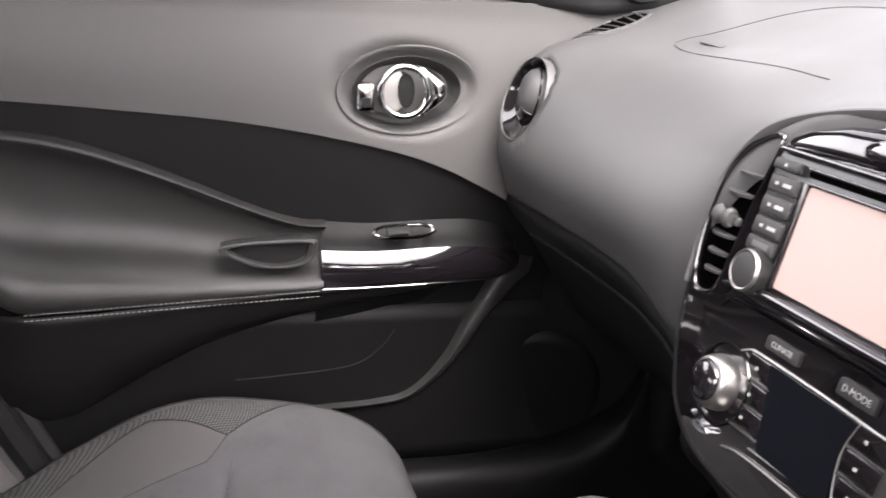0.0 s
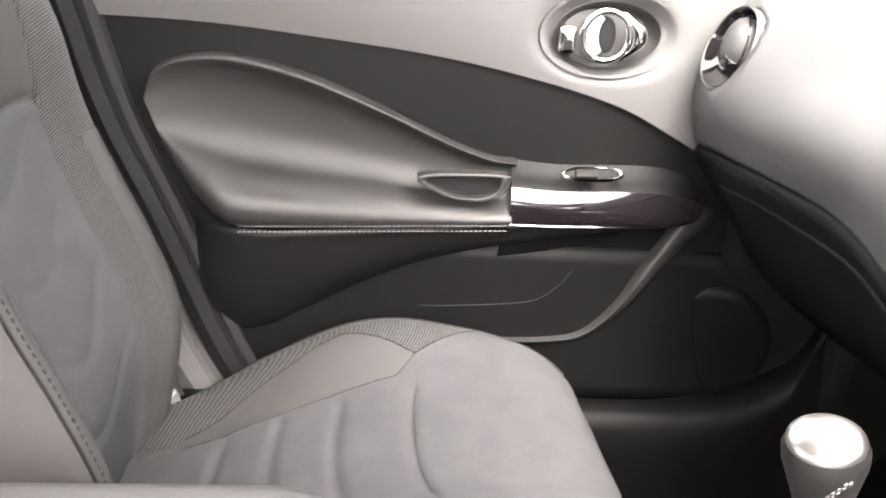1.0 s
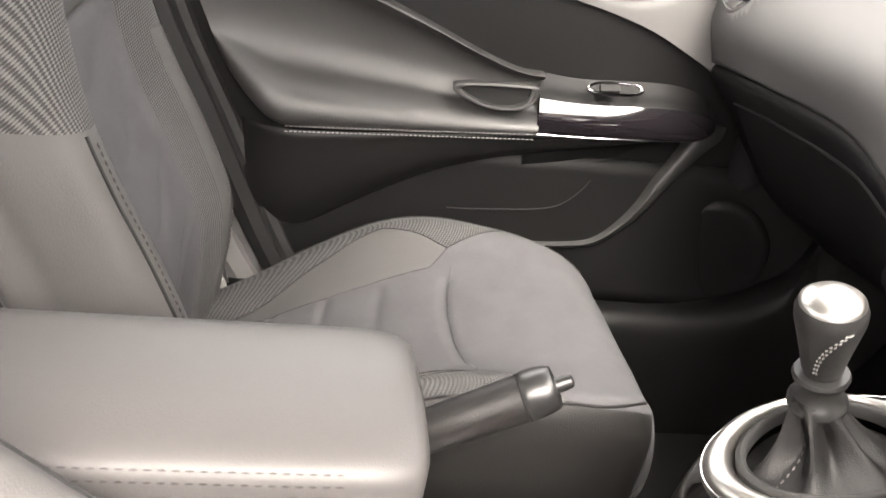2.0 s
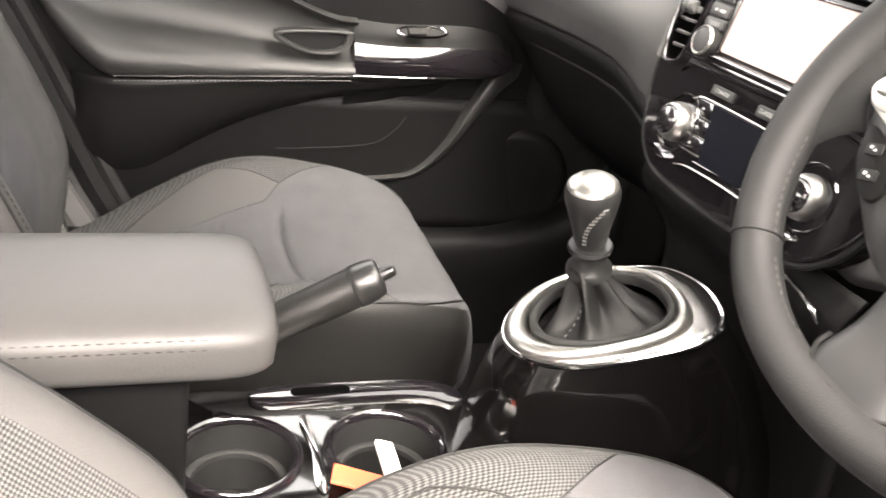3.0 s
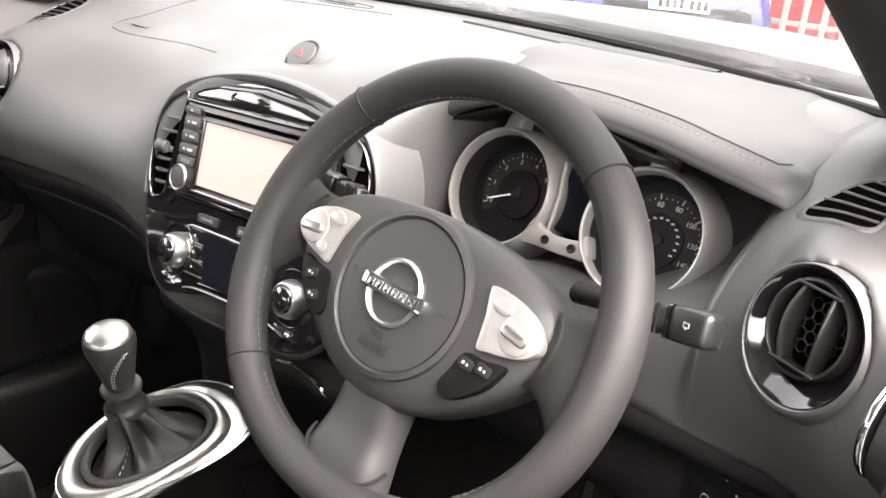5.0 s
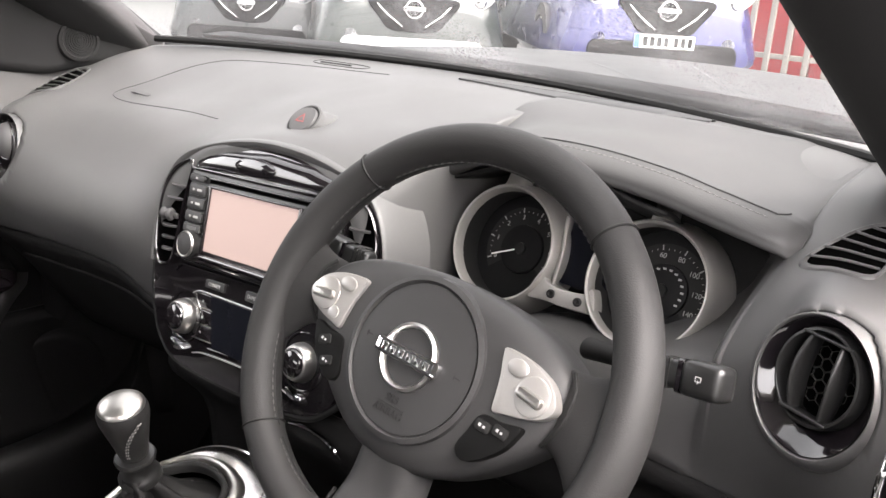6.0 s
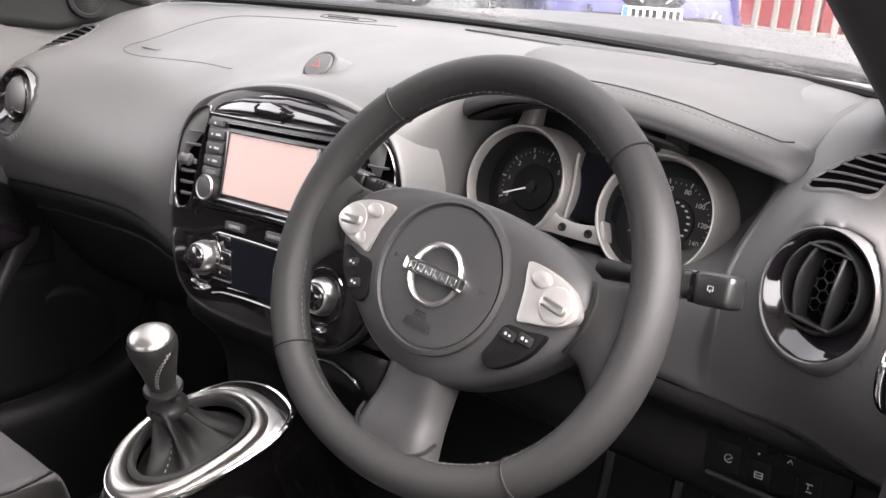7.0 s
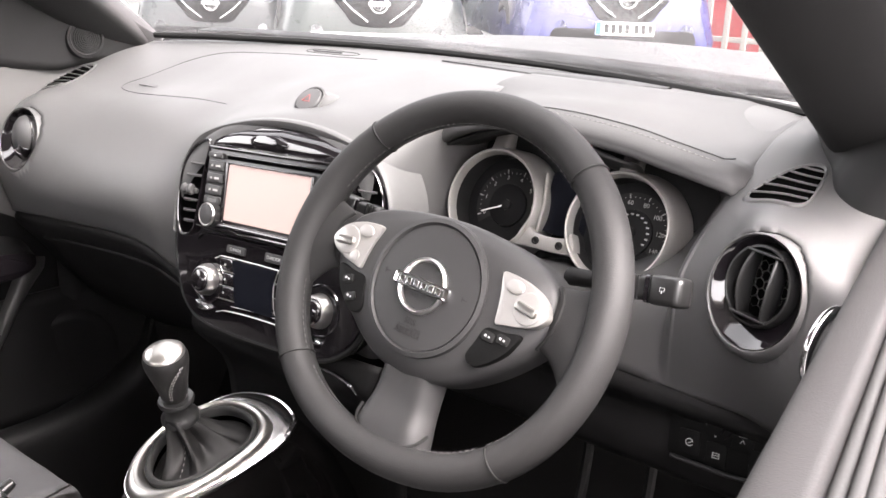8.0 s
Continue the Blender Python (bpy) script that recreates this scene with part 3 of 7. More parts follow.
for (y, z), (ty, tz), w in zip(lip, slope, np.interp(np.linspace(0, 1, 70), (0, 0.25, 0.45, 0.65, 0.88, 1), (0.008, 0.010, 0.016, 0.028, 0.044, 0.040))):
    rows.append([(-0.676 + h, y + tz * w * f, z - ty * w * f) for f, h in ((-0.12, -0.006), (0.0, 0.008), (0.15, 0.012), (0.5, 0.010), (0.85, 0.004), (1.0, -0.006))])
part("pocket_lip", sheet(rows), LIP_GREY, door, "grey raised lip of the door pocket", angle=60)
part("pocket_edge", tube(spline([(-0.664, -0.21, 0.249), (-0.662, -0.164, 0.252), (-0.662, -0.06, 0.262), (-0.664, -0.02, 0.285), (-0.668, 0.0, 0.31)], 24), 0.0010, 6), DOOR_BLACK, door)

speaker = axes((-0.6712, 0.224, 0.196), (0.22, 0.975, 0), (0, 0, 1), (0.975, -0.22, 0))
part("speaker_grille", lay(lathe([(0.098, -0.012), (0.093, -0.005), (0.086, -0.0015), (0.078, 0.0), (0.072, -0.0010), (0.05, 0.0002), (0.001, 0.001)], 56), speaker), DOOR_BLACK, door, "round black speaker cover low on the door")

# Inner handle: dished cup, bright ring and lock tab.
hub = axes((-0.682, 0.0, 0.632), (0, 1, 0.06), (0, -0.06, 1), (1, 0, 0))
dish = [[hub @ Vector((0.003 + f * 0.093 * math.cos(a), f * 0.056 * math.sin(a), h)) for a in np.linspace(0, 2 * math.pi, 56, endpoint=False)] for f, h in ((1.0, -0.0075), (0.985, 0.0005), (0.955, 0.0), (0.90, -0.0050), (0.82, -0.0110), (0.74, -0.0145))]
part("handle_surround", sheet(dish, close_v=True), DOOR_GREY, door, "grey dished oval surround of the handle", angle=60)
part("handle_bowl", lay(lathe([(0.005, -0.023), (0.03, -0.022), (0.055, -0.016), (0.066, -0.006), (0.070, 0.0)], 40, 1.0, 0.6, False), hub), LIP_GREY, door, "dark grey bowl behind the handle")
ring = [hub @ Vector((-0.006 + 0.030 * math.cos(a), 0.001 + 0.031 * math.sin(a), 0.012)) for a in np.linspace(0, 2 * math.pi, 36, endpoint=False)]
handle = part("handle", tube(ring, 0.0045, 10, True), CHROME, door, "chrome ring handle")
part("handle_grip", lay(loft([[(x, -0.030 * s, z + 0.004), (x + 0.012, -0.030 * s, z + 0.010), (x + 0.024, -0.026 * s, z + 0.004), (x + 0.020, -0.026 * s, z)] for s, x, z in ((-1, 0.004, 0.002), (-0.5, 0.020, 0.008), (0, 0.024, 0.010), (0.5, 0.020, 0.008), (1, 0.004, 0.002))], 20, 14, close_v=True, caps=True), hub), CHROME, handle, "chrome grip of the handle")
part("handle_inner", lay(plate(oval(0.017, 0.026, 32, 2, -0.016, 0.0), -0.012, 0.001, 0.003), hub), SILVER_PAINT, handle, "silver inner face")
part("handle_shade", lay(plate(oval(0.011, 0.022, 28, 2, -0.001, 0.0), -0.012, 0.003, 0.002), hub), BLACK, handle)
part("lock_tab", lay(plate(rounded(0.022, 0.034, 0.004, -0.053, -0.006), -0.006, 0.006, 0.003), hub), CHROME, door, "bright lock tab")
part("lock_mark", lay(plate(rounded(0.012, 0.012, 0.002, -0.053, -0.012), 0.006, 0.0066), hub), BLACK, door)

# The rear edge of the opening: seal and trim.
BELT_TRIM = material("pillar_pale_trim", (0.090, 0.0878, 0.0856), 0.55, shine=0.35, grain=0.2, grain_scale=1400)
for off, r, m in ((0.0, 0.014, RUBBER), (-0.028, 0.022, BLACK), (-0.058, 0.012, PILLAR_GREY), (-0.088, 0.030, BELT_TRIM)):
    side_line = [(-0.69, -0.655 + off, 0.68), (-0.69, -0.60 + off, 0.50), (-0.685, -0.53 + off, 0.35), (-0.68, -0.45 + off, 0.17), (-0.675, -0.38 + off, 0.05)]
    part("edge_seal", tube(spline(side_line, 30), r, 8), m, door)
setting("pillar_base", loft([[(-0.69, -0.70, z0), (-0.70, -0.85 + 0.1 * k, z0), (-0.72, -1.1, z0)] for k, z0 in ((0, 0.0), (0.5, 0.35), (1, 0.70))], 8, 8), PILLAR_GREY, "grey trim of the centre pillar beside the seat", 0.02)

# ---- dashboard ----
dash = thing("dashboard", (0.0, 0.3, 0.45), "charcoal soft plastic car dashboard with a rounded upper pad", "dashboard")
TOP = {
    -0.70: ((0.42, 0.775), (0.36, 0.765), (0.29, 0.735), (0.22, 0.70), (0.17, 0.665), (0.145, 0.62), (0.135, 0.56), (0.150, 0.500)),
    -0.62: ((0.45, 0.785), (0.38, 0.762), (0.30, 0.732), (0.21, 0.712), (0.155, 0.694), (0.127, 0.65), (0.113, 0.580), (0.134, 0.512)),
    -0.50: ((0.49, 0.792), (0.40, 0.765), (0.30, 0.724), (0.21, 0.702), (0.15, 0.667), (0.118, 0.62), (0.109, 0.570), (0.130, 0.525)),
    -0.30: ((0.54, 0.799), (0.42, 0.779), (0.32, 0.750), (0.22, 0.718), (0.155, 0.672), (0.120, 0.63), (0.109, 0.585), (0.130, 0.537)),
    -0.20: ((0.56, 0.801), (0.42, 0.784), (0.32, 0.757), (0.23, 0.726), (0.165, 0.69), (0.135, 0.65), (0.122, 0.59), (0.135, 0.512)),
    -0.10: ((0.57, 0.802), (0.42, 0.790), (0.32, 0.771), (0.23, 0.748), (0.165, 0.730), (0.15, 0.71), (0.15, 0.60), (0.15, 0.48)),
    0.02: ((0.575, 0.802), (0.42, 0.794), (0.32, 0.780), (0.23, 0.762), (0.175, 0.750), (0.16, 0.725), (0.15, 0.60), (0.15, 0.48)),
    0.13: ((0.57, 0.802), (0.42, 0.794), (0.32, 0.783), (0.23, 0.767), (0.17, 0.74), (0.15, 0.71), (0.15, 0.60), (0.15, 0.48)),
    0.172: ((0.56, 0.801), (0.44, 0.795), (0.34, 0.785), (0.26, 0.765), (0.195, 0.735), (0.165, 0.69), (0.16, 0.60), (0.16, 0.48)),
    0.196: ((0.55, 0.80), (0.46, 0.797), (0.40, 0.79), (0.37, 0.775), (0.355, 0.74), (0.35, 0.69), (0.34, 0.60), (0.27, 0.48)),
    0.34: ((0.53, 0.80), (0.46, 0.797), (0.40, 0.79), (0.37, 0.775), (0.355, 0.72), (0.32, 0.615), (0.225, 0.585), (0.215, 0.535)),
    0.480: ((0.50, 0.80), (0.45, 0.795), (0.40, 0.785), (0.37, 0.77), (0.345, 0.73), (0.315, 0.672), (0.222, 0.630), (0.198, 0.545)),
    0.515: ((0.49, 0.80), (0.43, 0.79), (0.36, 0.776), (0.29, 0.748), (0.24, 0.712), (0.205, 0.66), (0.195, 0.60), (0.20, 0.54)),
    0.525: ((0.49, 0.80), (0.42, 0.79), (0.34, 0.775), (0.27, 0.745), (0.22, 0.71), (0.195, 0.66), (0.19, 0.60), (0.20, 0.54)),
    0.555: ((0.472, 0.796), (0.403, 0.786), (0.328, 0.768), (0.258, 0.742), (0.197, 0.714), (0.178, 0.672), (0.177, 0.604), (0.196, 0.542)),
    0.60: ((0.45, 0.79), (0.38, 0.78), (0.31, 0.758), (0.24, 0.738), (0.172, 0.729), (0.157, 0.69), (0.160, 0.61), (0.19, 0.545)),
    0.655: ((0.425, 0.783), (0.365, 0.772), (0.29, 0.750), (0.22, 0.731), (0.150, 0.717), (0.133, 0.68), (0.130, 0.61), (0.165, 0.545)),
    0.70: ((0.40, 0.775), (0.34, 0.765), (0.27, 0.742), (0.20, 0.718), (0.132, 0.695), (0.114, 0.66), (0.112, 0.60), (0.15, 0.545)),
}


def pad_x(x, z):
    """The edge of the dials' recess leans outwards towards its top."""
    lean = 0.020 if 0.45 < x < 0.53 else 0.014 if 0.53 < x < 0.58 else 0.0
    return x + lean * min(max((z - 0.655) / 0.09, 0.0), 1.0)


pad = part("upper_pad", loft([[(pad_x(x, z), y, z) for y, z in prof] for x, prof in TOP.items()], 210, 60), DASH, dash, "grey soft plastic upper pad", 0.004)
PAD_TREE = BVHTree.FromPolygons([v.co for v in pad.data.vertices], [tuple(f.vertices) for f in pad.data.polygons])

# Lower panels: glovebox side and driver's side.
GLOVE = [(x, y0, z0) for x, y0, z0 in ((-0.68, 0.146, 0.495), (-0.60, 0.133, 0.506), (-0.5, 0.129, 0.519), (-0.30, 0.129, 0.531), (-0.20, 0.133, 0.508), (-0.165, 0.138, 0.492))]
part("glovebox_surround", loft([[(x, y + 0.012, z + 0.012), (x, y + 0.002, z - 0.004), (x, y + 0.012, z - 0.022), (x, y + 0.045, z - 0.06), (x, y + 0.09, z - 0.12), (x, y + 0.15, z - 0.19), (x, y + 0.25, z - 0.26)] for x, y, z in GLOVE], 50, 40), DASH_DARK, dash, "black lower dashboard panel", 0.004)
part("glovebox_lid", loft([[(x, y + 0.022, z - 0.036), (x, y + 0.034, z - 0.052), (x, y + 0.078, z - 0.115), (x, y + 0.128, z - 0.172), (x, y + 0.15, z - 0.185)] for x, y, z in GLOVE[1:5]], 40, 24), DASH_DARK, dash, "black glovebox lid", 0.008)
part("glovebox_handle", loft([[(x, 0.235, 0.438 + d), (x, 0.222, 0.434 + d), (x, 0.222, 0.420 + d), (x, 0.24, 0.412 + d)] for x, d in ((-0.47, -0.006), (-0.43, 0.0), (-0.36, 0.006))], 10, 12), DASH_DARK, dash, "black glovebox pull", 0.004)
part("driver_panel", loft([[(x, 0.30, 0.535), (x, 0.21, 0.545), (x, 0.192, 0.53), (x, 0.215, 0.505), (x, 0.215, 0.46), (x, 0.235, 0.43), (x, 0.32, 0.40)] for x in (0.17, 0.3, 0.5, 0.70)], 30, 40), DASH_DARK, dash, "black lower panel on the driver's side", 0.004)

# Airbag lid: a fine groove in the pad.
def on_pad(x, y):
    """The height of the upper pad at a place on its top."""
    hit = PAD_TREE.ray_cast(Vector((x, y, 1.0)), Vector((0, 0, -1)))
    return hit[0].z + 0.002 if hit[0] else 0.78


lid = spline([(-0.22, 0.247), (-0.37, 0.255), (-0.517, 0.273), (-0.545, 0.295), (-0.53, 0.33), (-0.49, 0.40), (-0.45, 0.435), (-0.38, 0.45), (-0.26, 0.46), (-0.12, 0.462)], 70)
part("airbag_groove", tube([(x, y, on_pad(x, y) - 0.0002) for x, y in lid], 0.0011, 6), SOFT, dash, "dark groove round the airbag lid")
part("airbag_mark", lay(plate(rounded(0.05, 0.008, 0.003), 0, 0.001), axes((-0.49, 0.30, on_pad(-0.49, 0.30) + 0.001), (1, -0.05, 0.0), (0.05, 0.95, 0.29), (0, -0.29, 0.95))), VANE, dash)

# Hazard button on its low mound.
haz = axes((-0.0135, 0.216, 0.7645), (1, 0, 0), (0, 0.72, 0.69), (0, -0.69, 0.72))
mound = []
for r, ahead, sink in ((0.0200, 0.0, -0.002), (0.0205, 0.0, 0.0015), (0.0230, 0.0, 0.0010), (0.0245, 0.004, -0.004), (0.0245, 0.014, -0.006), (0.021, 0.034, -0.010), (0.014, 0.060, -0.012), (0.004, 0.085, -0.014)):
    mound.append([haz @ Vector((r * math.cos(a), r * math.sin(a), 0)) + Vector((0.2 * ahead, ahead, 0.10 * ahead + 1.6 * sink)) for a in np.linspace(0, 2 * math.pi, 40, endpoint=False)])
part("button_mound", sheet(mound, close_v=True), DASH, dash, "low grey mound round the button")
part("hazard_button", lay(lathe([(0.0195, -0.003), (0.0193, 0.0015), (0.0175, 0.0040), (0.008, 0.0052), (0.001, 0.0055)], 36), haz), VANE, dash, "grey hazard button with a red triangle")
part("button_gap", lay(tube([(0.0200 * math.cos(a), 0.0200 * math.sin(a), 0.0012) for a in np.linspace(0, 2 * math.pi, 40, endpoint=False)], 0.0009, 6, True), haz), BLACK, dash)
tri = [(0.008 * math.cos(a), 0.008 * math.sin(a) - 0.001) for a in (math.pi / 2, math.pi * 7 / 6, math.pi * 11 / 6)]
RED = material("red_print", (0.22, 0.04, 0.04), 0.5)
part("hazard_mark", lay(band([tri[k] for k in range(3)], [(x * 0.75, y * 0.75) for x, y in tri], 0.0048, 0.0058), haz), RED, dash, "red triangle")


def round_vent(m, name, label, ball):
    """A round outer vent: flared collar, deep gloss dish set off centre, and a turning nozzle with its blades."""
    rows = []
    for r, d in ((0.0500, -0.012), (0.0502, 0.0003), (0.0510, 0.0016), (0.0530, 0.0014), (0.0560, -0.0008), (0.0590, -0.0055), (0.0615, -0.0140), (0.0630, -0.034)):
        row = []
        for a in np.linspace(0, 2 * math.pi, 72, endpoint=False):
            k = 0.15 + 0.85 * (0.5 - 0.5 * math.sin(a + 0.35)) if r > 0.0511 else 1.0
            row.append(m @ Vector(((0.0510 + (r - 0.0510) * k) * math.cos(a), (0.0510 + (r - 0.0510) * k) * math.sin(a), d)))
        rows.append(row)
    part("vent_collar", sheet(rows, close_v=True), DASH, dash, "grey collar of the vent")
    ring = lambda cx, cy, r, h: [m @ Vector((cx + r * math.cos(a), cy + r * math.sin(a), h)) for a in np.linspace(0, 2 * math.pi, 64, endpoint=False)]
    v = part(name, sheet([ring(0, 0, 0.0502, -0.012), ring(0, 0, 0.0500, -0.0010), ring(0, 0, 0.0490, 0.0006), ring(0, 0.0008, 0.0468, -0.0012), ring(0, 0.0030, 0.0428, -0.0060), ring(0, 0.0055, 0.0392, -0.0098), ring(0, 0.0065, 0.0368, -0.0115), ring(0, 0.0065, 0.0362, -0.0190), ring(0, 0.0065, 0.001, -0.0195)], close_v=True), GLOSS, dash, label, angle=60)
    n = m @ pose(0, 0.0065, -0.004)
    if ball:
        part("vent_ball", lay(lathe([(0.0330, -0.012), (0.0332, -0.002), (0.0305, 0.006), (0.0225, 0.012), (0.0110, 0.0150), (0.001, 0.0158)], 48), n @ pose(0, 0, -0.004, 8, -12, 0)), VANE, v, "grey closed vent ball")
        part("ball_rim", lay(tube([(0.0338 * math.cos(a), 0.0338 * math.sin(a), -0.004) for a in np.linspace(0, 2 * math.pi, 56, endpoint=False)], 0.0013, 8, True), n @ pose(0, 0, 0, 8, -12, 0)), GLOSS, v)
        part("vent_tab", lay(loft([[(r * math.cos(a), r * math.sin(a), h) for r, h in ((0.0345, -0.006), (0.0325, 0.004), (0.0270, 0.0085), (0.0230, 0.0100))] for a in np.linspace(3.75, 5.65, 14)], 24, 12), n @ pose(0, 0, 0, 8, -12, 0)), GLOSS, v, "gloss black thumb lip", 0.0012)
    else:
        part("vent_bezel", lay(lathe([(0.0362, -0.014), (0.0366, -0.001), (0.0354, 0.0030), (0.0336, 0.0034), (0.0322, 0.0010), (0.0315, -0.010), (0.0310, -0.0145)], 56, caps=False), n), STALK, v, "black nozzle ring")
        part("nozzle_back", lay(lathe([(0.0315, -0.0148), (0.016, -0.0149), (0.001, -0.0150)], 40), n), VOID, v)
        cells = []
        for i in range(-3, 4):
            for j in range(-3, 4):
                x, y = 0.0093 * (i + 0.5 * (j % 2)), 0.0081 * j
                if math.hypot(x, y) < 0.024:
                    cells.append(tube([(x + 0.0050 * math.cos(a), y + 0.0050 * math.sin(a), -0.0115) for a in np.linspace(math.pi / 6, math.pi * 13 / 6, 6, endpoint=False)], 0.00045, 4, True))
        part("honeycomb", lay(join(*cells), n), STALK, v, "fine black honeycomb grid")
        for x, bow in ((-0.0135, -0.0035), (0.0125, 0.0030)):
            blade = []
            for y in np.linspace(-0.0275, 0.0275, 9):
                k = 1 - (y / 0.0275) ** 2
                xc = x + bow * k
                blade.append([(xc - 0.0012, y, -0.0105), (xc - 0.0022, y, 0.0 + 0.004 * k), (xc - 0.0004, y, 0.0022 + 0.0055 * k), (xc + 0.0016, y, 0.0 + 0.004 * k), (xc + 0.0012, y, -0.0105)])
            part("vane", lay(loft(blade, 24, 14, close_v=True, caps=True), n), STALK, v, "curved black blade")
        for y in (-0.0285, 0.0285):
            part("vent_bar", lay(box(-0.021, 0.021, -0.0012, 0.0012, -0.006, 0.0045, 0.001), n @ pose(0, y, 0.0)), STALK, v)
    return v


VENT_LEFT = axes((-0.596, 0.124, 0.642), (1, 0.06, 0), (-0.02, 0.30, 0.954), (0.057, -0.952, 0.30)).normalized()
VENT_RIGHT = axes((0.6065, 0.149, 0.6785), (0.914, -0.407, 0.0), (0.08, 0.18, 0.98), (-0.40, -0.90, 0.19)).normalized()
round_vent(VENT_LEFT, "air_vent", "round gloss black air vent, closed", True)
round_vent(VENT_RIGHT, "air_vent", "round gloss black air vent with two curved blades", False)


def open_pad(m, radius):
    """Cuts the upper pad away behind a vent."""
    back_to = m.inverted()
    bm = bmesh.new()
    bm.from_mesh(pad.data)
    gone = []
    for f in bm.faces:
        q = back_to @ f.calc_center_median()
        if math.hypot(q.x, q.y) < radius and abs(q.z) < 0.08:
            gone.append(f)
    bmesh.ops.delete(bm, geom=gone, context="FACES")
    for v in bm.verts:
        q = back_to @ v.co
        far = math.hypot(q.x, q.y)
        if v.is_boundary and far < radius + 0.016 and abs(q.z) < 0.08:
            v.co = m @ Vector((q.x * radius / far, q.y * radius / far, q.z))
    bm.to_mesh(pad.data)
    bm.free()


def demist_grille(outline, slats):
    """The leaf-shaped demister outlet let into the dash's end; its outline is a plan of the pad."""
    shape = spline(outline, 56, True)
    mid = shape.mean(0)
    rise = lambda q, h: (q[0], q[1], on_pad(q[0], q[1]) + h)
    inner = mid + (shape - mid) * 0.88
    g = part("demister_grille", sheet([[rise(q, h) for q in mid + (shape - mid) * f] for f, h in ((1.03, -0.004), (1.0, 0.0022), (0.94, 0.0030), (0.89, 0.0015), (0.87, -0.004))], close_v=True), DASH, dash, "leaf-shaped demister grille with dark slots")
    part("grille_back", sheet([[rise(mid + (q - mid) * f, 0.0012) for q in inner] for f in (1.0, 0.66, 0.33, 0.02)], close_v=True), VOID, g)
    lo, hi = inner[:, 1].min(), inner[:, 1].max()
    for k in range(slats):
        y = lo + (hi - lo) * (k + 0.9) / (slats + 0.6)
        xs = [a[0] + (b[0] - a[0]) * (y - a[1]) / (b[1] - a[1]) for a, b in zip(inner, np.roll(inner, -1, 0)) if (a[1] - y) * (b[1] - y) < 0]
        if len(xs) > 1:
            part("slat", tube([rise((x, y), 0.0026) for x in np.linspace(min(xs), max(xs), 8)], 0.0012, 6), DASH, g)


demist_grille([(0.553, 0.243), (0.567, 0.279), (0.580, 0.307), (0.593, 0.322), (0.606, 0.318), (0.611, 0.287), (0.613, 0.252), (0.606, 0.236), (0.580, 0.236)], 5)
demist_grille([(-0.683, 0.216), (-0.694, 0.26), (-0.688, 0.300), (-0.667, 0.314), (-0.648, 0.282), (-0.628, 0.232), (-0.650, 0.214)], 6)

for m in (VENT_LEFT, VENT_RIGHT):
    open_pad(m, 0.0535)

# Bonnet-side shelf marks: slot plate near the glass and the speaker-like long grille.
plate_line = [(-0.2475 + 0.060 * math.copysign(abs(math.cos(a)) ** 0.5, math.cos(a)), 0.490 + 0.012 * math.copysign(abs(math.sin(a)) ** 0.7, math.sin(a)) - 0.02 * math.cos(a) * 0.1) for a in np.linspace(0, 2 * math.pi, 48, endpoint=False)]
part("slot_plate", tube([(x, y, on_pad(x, y)) for x, y in plate_line], 0.0012, 6, True), SOFT, dash, "fine groove round the sensor plate")
part("slot", tube([(x, 0.489, on_pad(x, 0.489)) for x in np.linspace(-0.29, -0.225, 8)], 0.0022, 6), SOFT, dash, "dark sensor slot")
rows = []
for k in np.linspace(0, 1, 50):
    x = -0.02 + 0.375 * k
    half = 0.024 * (math.sin(math.pi * min(k * 0.62 + 0.02, 1.0)) if k < 0.8 else math.sin(math.pi * 0.516) * (1 - (k - 0.8) / 0.2 * 0.75))
    yc = 0.497 + 0.004 * math.sin(math.pi * k) - 0.012 * k
    rows.append([(x, yc + half * f, on_pad(x, yc + half * f) + h) for f, h in ((-1, 0.0004), (-0.9, 0.0022), (0, 0.0026), (0.9, 0.0022), (1, 0.0004))])
part("demister_slot", sheet(rows), SOFT, dash, "long demister slot along the windscreen")
part("demister_gap", tube([r[4] for r in rows], 0.0022, 6), BLACK, dash)
# Trim panel at the foot of the left pillar, with a tweeter in it.
rows = []
for y in np.linspace(0.0, 0.45, 24):
    zb = float(np.interp(y, (0.0, 0.12, 0.25, 0.35, 0.45), (0.752, 0.748, 0.735, 0.755, 0.785)))
    zt = 0.79 + (0.43 - y) * 0.55 + 0.01
    rows.append([(-0.70 + 0.09 * (z - 0.74) + 0.10 * max(0.0, y - 0.15), y, z) for z in np.linspace(zb, max(zt, zb + 0.01), 12)])
tagged(part("pillar_panel", sheet(rows), PILLAR, None, "", 0.006), "grey trim panel at the foot of the pillar", kind="structure")
tw = axes((-0.674, 0.300, 0.790), (0.10, 0.99, 0.0), (-0.09, 0.01, 0.99), (0.985, -0.10, 0.09))
tweeter = tagged(part("tweeter", lay(lathe([(0.036, -0.008), (0.034, 0.002), (0.029, 0.004), (0.027, 0.001), (0.002, 0.003)], 40), tw), PILLAR), "round tweeter with a fine black grille in the pillar", "speaker")
for k in range(6):
    r = 0.004 + 0.0038 * k
    part("grille_ring", tube([tw @ Vector((r * math.cos(a), r * math.sin(a), 0.003)) for a in np.linspace(0, 2 * math.pi, 28, endpoint=False)], 0.0009, 5, True), BLACK, tweeter)

